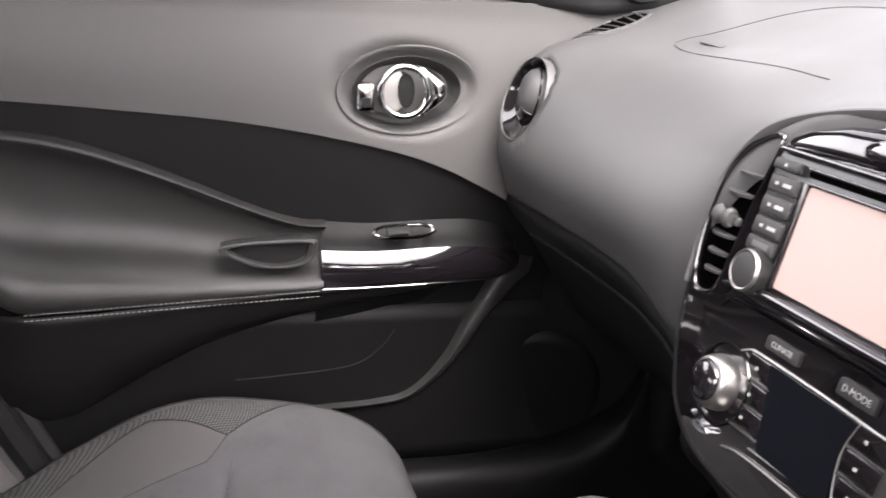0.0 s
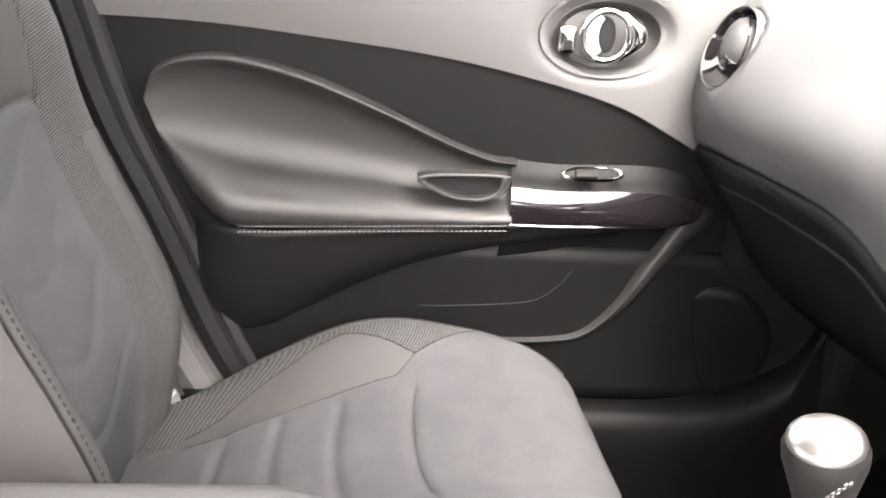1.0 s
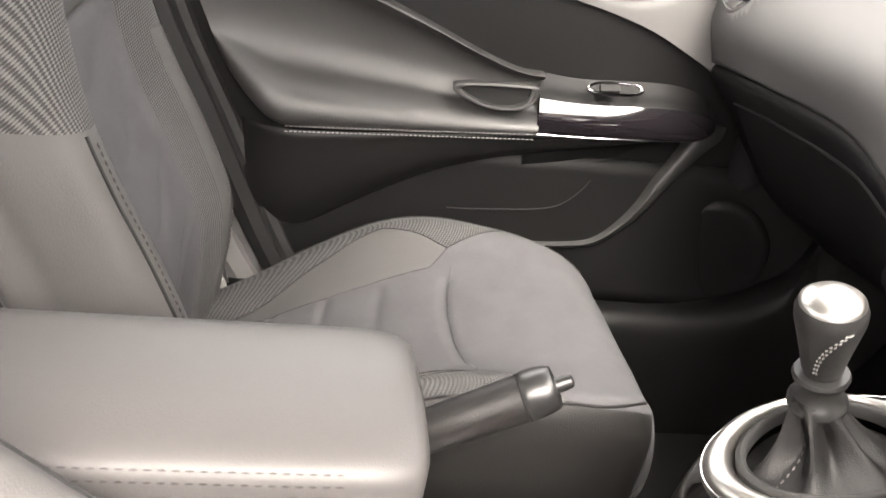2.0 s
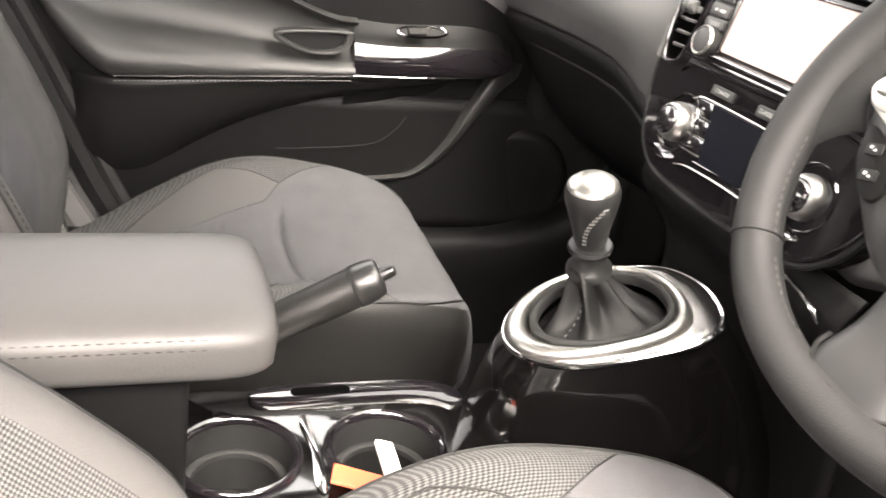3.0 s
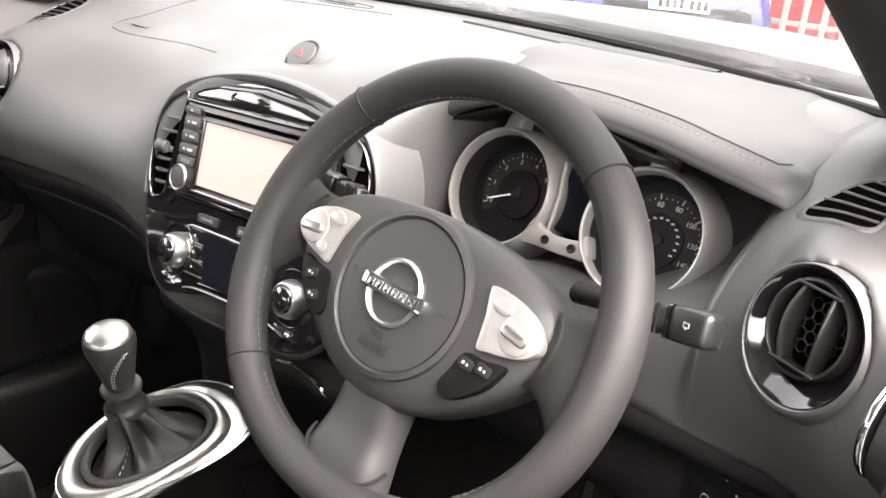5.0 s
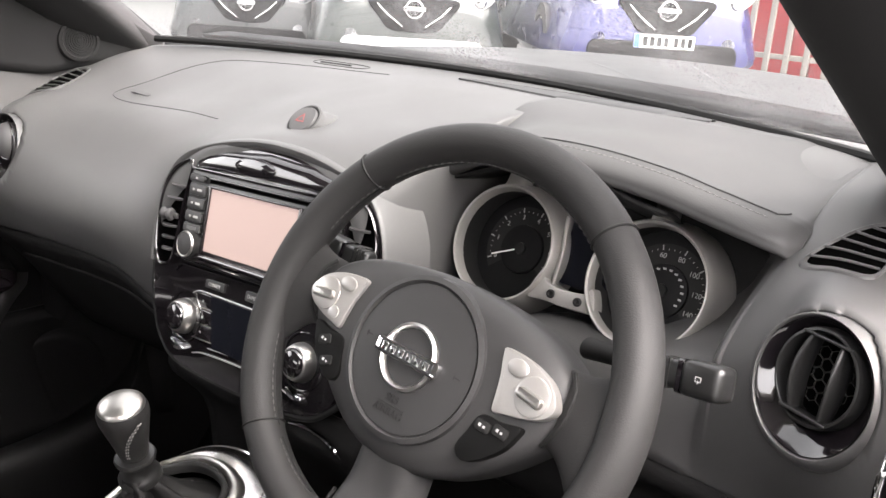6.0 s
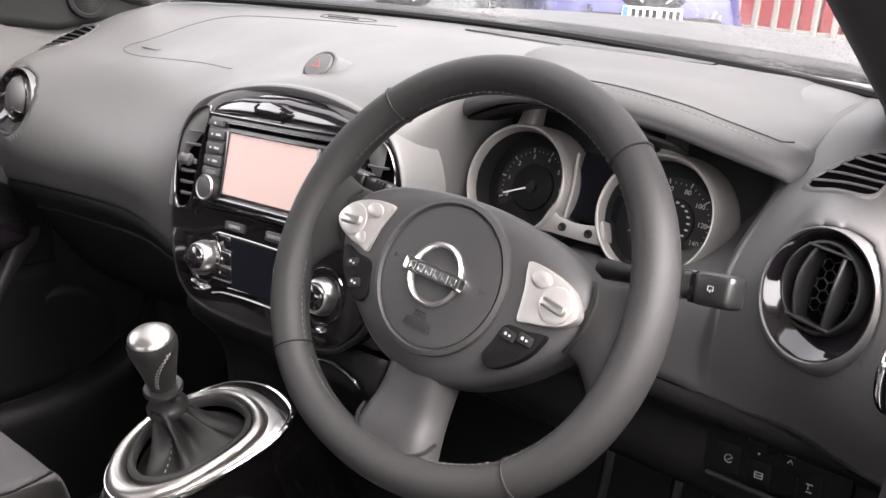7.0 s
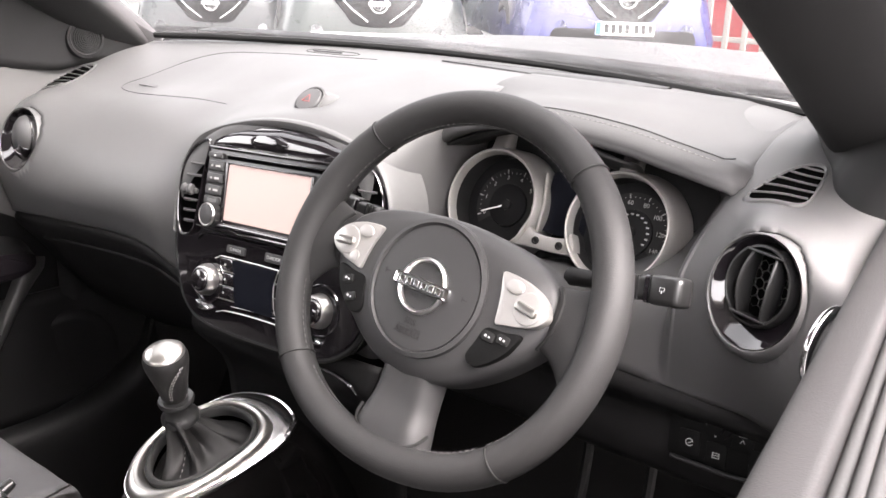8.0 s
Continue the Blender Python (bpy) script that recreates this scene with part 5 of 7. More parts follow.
part("inner_visor", loft([[(0.36, 0.262, 0.758), (0.36, 0.285, 0.752), (0.36, 0.30, 0.735)], [(0.40, 0.252, 0.752), (0.40, 0.275, 0.745), (0.40, 0.30, 0.728)], [(0.425, 0.262, 0.746), (0.425, 0.28, 0.740), (0.425, 0.30, 0.728)]], 12, 12), SOFT, cluster, "short grey visor between the dials", 0.004)
part("column_shroud", loft([[(0.36 + w * math.cos(a), y, z + h * math.sin(a)) for a in np.linspace(0, 2 * math.pi, 14, endpoint=False)] for y, z, w, h in ((0.06, 0.630, 0.058, 0.045), (0.12, 0.611, 0.092, 0.050), (0.20, 0.584, 0.104, 0.050), (0.30, 0.555, 0.110, 0.06))], 16, 32, close_v=True, caps=True), SOFT, cluster, "grey steering column shroud")

# Stalks.
def stalk(name, label, pts, radii, flat, tip, mark):
    ob = thing(name, pts[0], label, "stalk")
    p = spline(pts, 24)
    part("lever", tube(p, np.interp(np.linspace(0, 1, 24), np.linspace(0, 1, len(radii)), radii), 14, flat=flat), BLACK, ob, "black stalk")
    a, b = Vector(tip[0]), Vector(tip[-1])
    run = (b - a).normalized()
    lift = (Vector((0, 0.25, 0.97)) - run * run.dot(Vector((0, 0.25, 0.97)))).normalized()
    long_ = (b - a).length
    frame_ = axes(a, run, lift, run.cross(lift))
    part("barrel", lay(box(0.0, 0.50 * long_, -0.0105, 0.0105, -0.0100, 0.0100, 0.006), frame_), STALK, ob, "black barrel of the stalk")
    for k in range(3):
        part("ridge", lay(box(0.10 * long_ + 0.0045 * k, 0.10 * long_ + 0.0045 * k + 0.0015, -0.0109, 0.0109, -0.0104, 0.0104, 0.0004), frame_), BLACK, ob)
    part("turning_end", lay(box(0.46 * long_, 1.06 * long_, -0.0130, 0.0130, -0.0118, 0.0118, 0.0065), frame_), STALK, ob, "black squared turning end")
    part("end_ring", lay(box(0.435 * long_, 0.475 * long_, -0.0122, 0.0122, -0.0112, 0.0112, 0.003), frame_), GLOSS, ob)
    part("print_mark", lay(join(box(-0.003, 0.003, 0.0018, 0.0023, 0, 0.0004), box(-0.003, 0.003, -0.0023, -0.0018, 0, 0.0004), box(-0.003, -0.0025, -0.002, 0.002, 0, 0.0004), box(0.0025, 0.003, -0.002, 0.002, 0, 0.0004), box(-0.0002, 0.0003, -0.004, -0.001, 0, 0.0004)), mark @ Matrix.Scale(0.8, 4)), GREY_INK, ob, "small white wiper sign")
    return ob


stalk("wiper_stalk", "black wiper stalk with a squared turning end", [(0.440, 0.128, 0.658), (0.47, 0.118, 0.664), (0.50, 0.108, 0.670), (0.520, 0.104, 0.674)], (0.0100, 0.0085, 0.0080, 0.0090), 0.9, [(0.512, 0.1045, 0.6725), (0.566, 0.096, 0.6805)], axes((0.551, 0.0855, 0.683), (0.97, -0.17, 0.1), (-0.05, 0.3, 0.95), (-0.2, -0.93, 0.3)))
stalk("indicator_stalk", "black indicator stalk behind the wheel", [(0.32, 0.14, 0.648), (0.28, 0.120, 0.660), (0.24, 0.10, 0.672), (0.215, 0.092, 0.679)], (0.0085, 0.0080, 0.0080, 0.0085), 0.9, [(0.226, 0.0925, 0.6785), (0.166, 0.084, 0.688)], axes((0.178, 0.0740, 0.688), (0.97, 0.17, -0.1), (0.05, 0.3, 0.95), (0.2, -0.93, 0.3)))

# ---- steering wheel ----
wheel = thing("steering_wheel", tuple(WHEEL.translation), "three-spoke leather steering wheel with silver button pads", "steering wheel")
R, CY = 0.1745, 0.003


def flat_foot(a):
    """The rim is a circle, drawn in a little at its foot."""
    return 1 - 0.08 * max(0.0, -math.sin(a)) ** 4


rows = []
for a in np.linspace(0, 2 * math.pi, 120, endpoint=False):
    fat = 1.0 + 0.10 * max(math.cos(a * 2 - math.pi * 0.0), 0) * 0.5
    row = []
    for b in np.linspace(0, 2 * math.pi, 20, endpoint=False):
        r = R * flat_foot(a) + 0.0165 * fat * math.cos(b)
        row.append(WHEEL @ Vector((r * math.cos(a), CY + r * math.sin(a), 0.0185 * math.sin(b) * fat)))
    rows.append(row)
part("rim", sheet(rows, True, True), LEATHER, wheel, "dark grey leather rim")


def rim_point(deg, b=0.9, r=0.0168):
    a = math.radians(deg)
    q = R * flat_foot(a) + r * math.cos(b)
    return WHEEL @ Vector((q * math.cos(a), CY + q * math.sin(a), 0.0188 * math.sin(b)))


for deg in (51, 136, 222, 317):
    part("rim_seam", tube([rim_point(deg, b) for b in np.linspace(0, 2 * math.pi, 24, endpoint=False)], 0.0011, 6, True), BLACK, wheel, "dark seam in the leather")
for a0, a1 in ((50, 130), (134, 158), (194, 224), (228, 250), (290, 312), (316, 345), (382, 406)):
    stitches([rim_point(d, 2.98, 0.0170) for d in np.linspace(a0, a1, 40)], 0.0042, 0.0022, 0.0007, "stitching", RIM_THREAD, wheel)
    part("inner_seam", tube([rim_point(d, 3.15, 0.0166) for d in np.linspace(a0, a1, 40)], 0.0008, 5), BLACK, wheel)

# Hub: a broad shield with two side spokes and one foot.
SHIELD = [(0.040, 0.0670), (0.080, 0.0600), (0.110, 0.0480), (0.126, 0.0340), (0.131, 0.0120), (0.124, -0.0100), (0.108, -0.0300), (0.084, -0.0520), (0.055, -0.0710), (0.028, -0.0810)]
HUB = spline([(0.0, 0.0695)] + SHIELD + [(0.0, -0.0840)] + [(-x, y) for x, y in SHIELD[::-1]], 96, True)
hub_rows = []
for k, (f, z) in enumerate(((1.0, -0.035), (1.0, -0.012), (0.985, -0.002), (0.94, 0.004), (0.8, 0.009), (0.55, 0.012), (0.25, 0.013), (0.02, 0.013))):
    hub_rows.append([WHEEL @ Vector((x * f, y * f, z)) for x, y in HUB])
part("hub", sheet(hub_rows, close_v=True, caps=True), SOFT, wheel, "grey soft plastic hub")
for s in (1, -1):
    sp = [[(s * x, y0, -0.006), (s * x, (y0 + y1) / 2, z), (s * x, y1, -0.006), (s * x, (y0 + y1) / 2, -0.02)] for x, y0, y1, z in ((0.118, -0.012, 0.044, 0.001), (0.134, -0.020, 0.045, 0.003), (0.150, -0.038, 0.050, 0.006), (0.167, -0.066, 0.062, 0.007))]
    part("side_spoke", lay(loft(sp, 20, 24, close_v=True, caps=True), WHEEL), LEATHER, wheel, "leather side spoke")
    part("spoke_joint", lay(tube(spline([(s * 0.124, 0.042, 0.001), (s * 0.1315, 0.030, 0.005), (s * 0.1325, 0.012, 0.006), (s * 0.1285, -0.002, 0.004), (s * 0.120, -0.014, -0.002)], 24), 0.0018, 6), WHEEL), BLACK, wheel)
foot = [[(-w, y, -0.022), (-w * 0.93, y, z - 0.010), (-w * 0.60, y, z - 0.001), (0.0, y, z - 0.002), (w * 0.60, y, z - 0.001), (w * 0.93, y, z - 0.010), (w, y, -0.022), (0, y, -0.026)] for y, w, z in ((-0.050, 0.034, 0.008), (-0.075, 0.033, 0.004), (-0.105, 0.035, 0.001), (-0.128, 0.039, 0.004), (-0.142, 0.042, 0.004))]
part("lower_spoke", lay(loft(foot, 24, 30, close_v=True, caps=True), WHEEL @ pose(0.004, 0, 0)), SOFT, wheel, "smooth grey lower spoke")
part("foot_joint", lay(tube(spline([(-0.041, -0.124, -0.010), (-0.037, -0.134, -0.002), (-0.024, -0.1425, 0.005), (0.0, -0.1445, 0.008), (0.024, -0.1425, 0.005), (0.037, -0.134, -0.002), (0.041, -0.124, -0.010)], 40), 0.0018, 6), WHEEL @ pose(0.004, 0, 0)), BLACK, wheel)

# Airbag cover with its ring groove.
part("airbag_ring", lay(lathe([(0.0655, 0.004), (0.0645, 0.0150), (0.0605, 0.0165), (0.0585, 0.0130)], 72), WHEEL), SOFT, wheel, "raised grey ring round the airbag cover")
part("airbag_cover", lay(lathe([(0.0585, 0.008), (0.0580, 0.0145), (0.050, 0.0158), (0.03, 0.0172), (0.001, 0.0178)], 72), WHEEL), SOFT, wheel, "smooth grey airbag cover")
write("SRS", 0.0085, WHEEL @ pose(0.0, -0.034, 0.0175), LEATHER, wheel, "airbag_lettering")
write("AIRBAG", 0.0085, WHEEL @ pose(0.0, -0.044, 0.0168), LEATHER, wheel, "airbag_lettering")
part("lettering_line", lay(box(-0.014, 0.014, -0.0392, -0.0386, 0.0165, 0.0174), WHEEL), LEATHER, wheel)
for s in (1, -1):
    part("horn_mark", lay(join(box(-0.003, 0.003, -0.0005, 0.0005, 0, 0.0004), box(-0.003, -0.002, -0.002, 0.002, 0, 0.0004)), WHEEL @ pose(s * 0.046, 0.002, 0.0162)), LEATHER, wheel)
badge = part("badge", lay(lathe([(0.0265, 0.016), (0.0265, 0.0205), (0.0245, 0.0225), (0.0225, 0.0205), (0.022, 0.016)], 56), WHEEL), KNOB_METAL, wheel, "chrome ring badge with a crossbar")
part("badge_bar", lay(plate(rounded(0.064, 0.0125, 0.003), 0.0175, 0.0232, 0.0015), WHEEL), CHROME, badge, "chrome crossbar")
part("badge_inlay", lay(plate(rounded(0.054, 0.0086, 0.001), 0.0231, 0.0236), WHEEL), STALK, badge, "dark inlay of the crossbar")
for k in range(6):
    part("badge_block", lay(box(-0.0030, 0.0030, -0.0032, 0.0032, 0.0234, 0.0242, 0.0003), WHEEL @ pose(-0.0215 + 0.0086 * k, 0, 0)), CHROME, badge, "small raised chrome block")

# Button pads.
def mirror(pts, s):
    return [(s * x, y) for x, y in pts]


PAD = spline([(0.073, 0.0385), (0.086, 0.0385), (0.102, 0.0355), (0.118, 0.028), (0.1275, 0.0145), (0.121, 0.004), (0.106, -0.002), (0.092, -0.005), (0.082, -0.0065), (0.0795, 0.004), (0.077, 0.018), (0.0725, 0.033)], 60, True)
KEYPAD = spline([(0.074, -0.0125), (0.092, -0.0105), (0.108, -0.008), (0.106, -0.018), (0.098, -0.031), (0.082, -0.045), (0.071, -0.048), (0.064, -0.041), (0.068, -0.028)], 48, True)
for s in (1, -1):
    pad = part("button_pad", lay(plate(mirror(PAD, s), 0.004, 0.0145, 0.0015), WHEEL), SILVER_PAINT, wheel, "satin silver button pad")
    part("round_button", lay(lathe([(0.0075, 0.0), (0.0074, 0.0010), (0.0066, 0.0016), (0.001, 0.0018)], 28, 1.2, 0.85), WHEEL @ pose(s * 0.089, 0.029, 0.0145, 0, 0, 0)), SILVER_PAINT, pad, "silver oval button")
    part("toggle_base", lay(lathe([(0.0145, 0.0), (0.014, 0.0015), (0.012, 0.0022), (0.001, 0.0024)], 32), WHEEL @ pose(s * 0.108, 0.015, 0.0142)), SILVER_PAINT, pad, "round silver toggle")
    part("toggle", lay(plate(rounded(0.022, 0.008, 0.003), 0.0, 0.005, 0.002), WHEEL @ pose(s * 0.108, 0.014, 0.0160, 0, 0, s * -8)), SILVER, pad, "silver rocker")
    if s < 0:
        part("round_button", lay(lathe([(0.0060, 0.0), (0.0058, 0.0010), (0.0050, 0.0015), (0.001, 0.0017)], 24), WHEEL @ pose(-0.0930, 0.0025, 0.0142)), SILVER_PAINT, pad, "small silver round button")
    kp = part("key_panel", lay(plate(mirror(KEYPAD, s), 0.002, 0.0125, 0.0015), WHEEL), BANK, wheel, "black key panel")
    for k in range(2):
        x, y = (0.080 + 0.015 * k, -0.019 + 0.002 * k) if s > 0 else (-(0.091 - 0.010 * k), -0.020 - 0.015 * k)
        b = part("wheel_key", lay(plate(rounded(0.013, 0.008, 0.002), 0, 0.0016, 0.0006), WHEEL @ pose(x, y, 0.0125, 0, 0, -4 if s > 0 else 20)), BLACK, kp, "small black key")
        part("key_mark", lay(join(box(-0.0032, -0.0012, -0.0011, 0.0011, 0, 0.0003), box(0.0008, 0.0026, -0.0008, 0.0008, 0, 0.0003)), WHEEL @ pose(x, y, 0.0141, 0, 0, -8)), GREY_INK, b)

# ---- centre console, gear lever, handbrake, armrest ----
console = thing("centre_console", (0.04, -0.1, -0.1), "glossy dark centre console with cup holders and a silver gear surround", "centre console")
EGG = spline([(0.0, -0.104), (0.036, -0.092), (0.062, -0.055), (0.076, 0.0), (0.080, 0.05), (0.066, 0.088), (0.03, 0.104), (-0.01, 0.104), (-0.046, 0.085), (-0.066, 0.045), (-0.074, 0.0), (-0.066, -0.05), (-0.036, -0.090)], 72, True)
HOLE = spline([(0.0, -0.075), (0.026, -0.064), (0.044, -0.035), (0.050, 0.0), (0.047, 0.030), (0.03, 0.052), (0.0, 0.060), (-0.03, 0.052), (-0.052, 0.028), (-0.058, 0.0), (-0.050, -0.035), (-0.028, -0.064)], 72, True)
rows = []
for f, dz, dy in ((0.97, -0.002, 0), (1.02, -0.012, 0), (1.12, -0.030, 0.0), (1.24, -0.06, 0.005), (1.40, -0.11, 0.01), (1.60, -0.22, 0.02), (1.72, -0.45, 0.04)):
    rows.append([(lambda p: (p.x, p.y + dy, p.z + dz))(GEAR @ Vector((x * f, y * f * (1.0 if y < 0 else 1 + 0.3 * (f - 1)), 0))) for x, y in EGG])
part("pod", loft(rows, 40, 72, close_v=True), CONSOLE, console, "glossy dark brown-black pod round the lever")
MIDWAY = EGG * 0.62 + HOLE * 1.06 * 0.38 + np.array((-0.002, -0.012))
def swollen(outer, inner, heights):
    """A rounded band between two outlines on the gear plane; heights run from the outer to the inner."""
    return lay(sheet([[(a[0] + (b[0] - a[0]) * f, a[1] + (b[1] - a[1]) * f, h) for a, b in zip(outer, inner)] for f, h in heights], close_v=True), GEAR)


PLATE_CHROME = material("satin_chrome", (0.62, 0.60, 0.59), 0.16, metal=1.0, rough_var=0.04, blotch=0.04)
part("gear_surround", swollen(MIDWAY, HOLE * 1.06, ((0.0, -0.006), (0.04, 0.002), (0.18, 0.0065), (0.4, 0.0095), (0.62, 0.0095), (0.82, 0.006), (0.95, 0.001), (1.0, -0.006))), SILVER, console, "satin silver oval gear surround", angle=60)
part("outer_surround", swollen(EGG * 0.97, MIDWAY, ((0.0, -0.006), (0.05, 0.0005), (0.10, 0.0012), (0.6, 0.0012), (1.0, 0.0010))), PLATE_CHROME, console, "bright outer band, widest at the front", angle=60)
part("surround_edge", lay(tube([(x * 0.98, y * 0.98, -0.003) for x, y in EGG], 0.0035, 8, True), GEAR), CHROME, console, "bright edge of the surround")
part("boot_ring", lay(band(HOLE * 1.06, HOLE * 0.95, -0.004, 0.006, 0.003), GEAR), RUBBER, console, "black ring round the gaiter")

lever = thing("gear_lever", (0.018, -0.02, 0.37), "leather gear lever with a silver top and a black gaiter", "gear lever")
collar = Vector((0.016, -0.024, 0.428))
lean = Vector((0.008, -0.020, 0.075)).normalized()
side = lean.cross(Vector((0, 1, 0))).normalized()
KNOB = axes(collar, side, lean.cross(side), lean)
rows = []
for k in np.linspace(0, 1, 16):
    row = []
    for i, (x, y) in enumerate(HOLE):
        a = 2 * math.pi * i / 72
        base = GEAR @ Vector((x * 0.99, y * 0.99, -0.014))
        top_ = collar + Vector((0.017 * x / math.hypot(x, y), 0.017 * y / math.hypot(x, y), -0.012))
        fold = 1 + 0.20 * math.sin(math.pi * k) * math.cos(6 * a + 0.6 + 0.8 * k) + 0.07 * math.sin(math.pi * k) * math.cos(11 * a + 2.0) - 0.46 * math.sin(math.pi * k)
        p = base.lerp(top_, k)
        axis = GEAR.translation.lerp(collar, k)
        p = Vector((axis.x + (p.x - axis.x) * fold, axis.y + (p.y - axis.y) * fold, p.z + 0.004 * math.sin(math.pi * k)))
        row.append(p)
    rows.append(row)
GAITER = material("gaiter_leather", (0.0046, 0.0044, 0.0044), 0.52, shine=0.25, grain=0.4, grain_scale=700, kind="leather")
part("gaiter", sheet(rows, close_v=True), GAITER, lever, "folded black leather gaiter")
for deg in (20, 200, 290):
    i = int(deg / 5) % 72
    stitches([rows[k][i] + Vector((0, 0, 0.0012)) for k in range(1, 15)], 0.004, 0.003, 0.0007, "stitching", THREAD, lever)
part("collar", lay(lathe([(0.0205, -0.020), (0.0225, -0.018), (0.0225, -0.013), (0.0200, -0.010), (0.0165, -0.004), (0.0150, 0.002), (0.0150, 0.006), (0.0205, 0.0085), (0.0215, 0.0118), (0.0200, 0.0150), (0.0135, 0.0155), (0.012, 0.02)], 40), KNOB), STALK, lever, "ringed black collar")
part("knob", lay(lathe([(0.0135, 0.016), (0.0155, 0.020), (0.0180, 0.034), (0.0225, 0.054), (0.0255, 0.067), (0.0258, 0.075), (0.0238, 0.0805)], 40), KNOB), material("knob_leather", (0.010, 0.0097, 0.0097), 0.5, shine=0.35, grain=0.2, grain_scale=700, kind="leather"), lever, "black leather knob")
part("knob_cap", lay(lathe([(0.0240, 0.0785), (0.0232, 0.0825), (0.019, 0.0860), (0.010, 0.0882), (0.001, 0.0888)], 40), KNOB), SILVER, lever, "satin silver knob top")
for off in (-0.06, 0.06):
    stitches([KNOB @ Vector(((0.0162 + 0.0102 * k) * math.cos(2.35 + off + 0.95 * k**2), (0.0162 + 0.0102 * k) * math.sin(2.35 + off + 0.95 * k**2), 0.022 + 0.050 * k)) for k in np.linspace(0, 1, 40)], 0.0032, 0.0018, 0.0011, "stitching", THREAD, lever)

# Cup holder tray: its top is cut through by two round wells.
tray = spline([(-0.03, -0.43), (-0.035, -0.28), (-0.03, -0.15), (0.005, -0.118), (0.06, -0.108), (0.11, -0.13), (0.135, -0.2), (0.14, -0.30), (0.13, -0.43)], 60, True)
CUPS = ((0.060, -0.352), (0.066, -0.217))
body = new("tray_body", bpy.data.meshes.new("tray_body"))
bm = plate(tray, 0.10, 0.252, 0.006)
bmesh.ops.recalc_face_normals(bm, faces=bm.faces)
bm.to_mesh(body.data)
bm.free()
cutters = []
for cx, cy in CUPS:
    cut = new("cutter", bpy.data.meshes.new("cutter"))
    bm = lay(lathe([(0.0475, -0.09), (0.0475, 0.05)], 48, 1.0, 1.06), pose(cx, cy, 0.25))
    bmesh.ops.recalc_face_normals(bm, faces=bm.faces)
    bm.to_mesh(cut.data)
    bm.free()
    mod = body.modifiers.new("cut", "BOOLEAN")
    mod.object, mod.operation, mod.solver = cut, "DIFFERENCE", "EXACT"
    cutters.append(cut)
bpy.context.view_layer.update()
done = bpy.data.meshes.new_from_object(body.evaluated_get(bpy.context.evaluated_depsgraph_get()))
bm = bmesh.new()
bm.from_mesh(done)
for o in (body, *cutters):
    bpy.data.objects.remove(o)
part("tray", bm, CONSOLE, console, "glossy dark tray with two wells")
for cx, cy in CUPS:
    c = pose(cx, cy, 0.252)
    part("cup_rim", lay(band(oval(0.055, 0.0585, 48), oval(0.0462, 0.0492, 48), -0.002, 0.003, 0.004), c), GLOSS, console, "glossy black cup holder rim")
    part("cup_liner", lay(lathe([(0.0468, 0.002), (0.0455, -0.004), (0.044, -0.05), (0.042, -0.075), (0.001, -0.076)], 48, 1.0, 1.06, False), c), BLACK, console, "black cup liner")
    part("cup_step", lay(band(oval(0.0452, 0.048, 40), oval(0.038, 0.040, 40), -0.034, -0.028, 0.001), c), RUBBER, console, "black step in the cup")
part("tray_plate", plate(spline([(-0.034, -0.32), (-0.036, -0.22), (-0.032, -0.150), (-0.014, -0.122), (0.004, -0.120), (0.008, -0.134), (-0.006, -0.165), (-0.010, -0.22), (-0.008, -0.32)], 40, True), 0.25, 0.257, 0.003), GLOSS, console, "glossy dark edge plate of the tray")
part("tray_bridge", plate(spline([(0.02, -0.290), (0.062, -0.286), (0.105, -0.290), (0.115, -0.282), (0.063, -0.278), (0.01, -0.282)], 30, True), 0.25, 0.2545, 0.001), CHROME, console, "bright bridge between the cups")
part("tray_slot", plate(rounded(0.012, 0.060, 0.006, -0.022, -0.262), 0.257, 0.2576), VOID, console, "dark slot")
part("console_base", loft([[(-0.045, y, -0.1), (-0.045, y, 0.08), (-0.040, y, 0.135), (0.0, y, 0.145), (0.10, y, 0.145), (0.144, y, 0.135), (0.15, y, 0.08), (0.15, y, -0.1)] for y in (-0.80, -0.4, -0.12, 0.0)], 20, 30), DASH_DARK, console, "black console base", 0.004)

# White tag and orange card lying in the front cup.
tag = tagged(part("key_tag", lay(box(-0.009, 0.009, -0.028, 0.028, -0.003, 0.003, 0.0025), pose(0.095, -0.222, 0.262, 0, 18, 88)), material("white_plastic", (0.8, 0.8, 0.78), 0.4)), "white plastic tag standing in the cup holder", "tag")
tagged(part("orange_card", lay(box(-0.022, 0.022, -0.012, 0.012, -0.0015, 0.0015, 0.001), pose(0.111, -0.256, 0.261, 0, 10, 72)), material("orange_plastic", (0.55, 0.075, 0.03), 0.5)), "small orange card lying in the cup holder", "card")

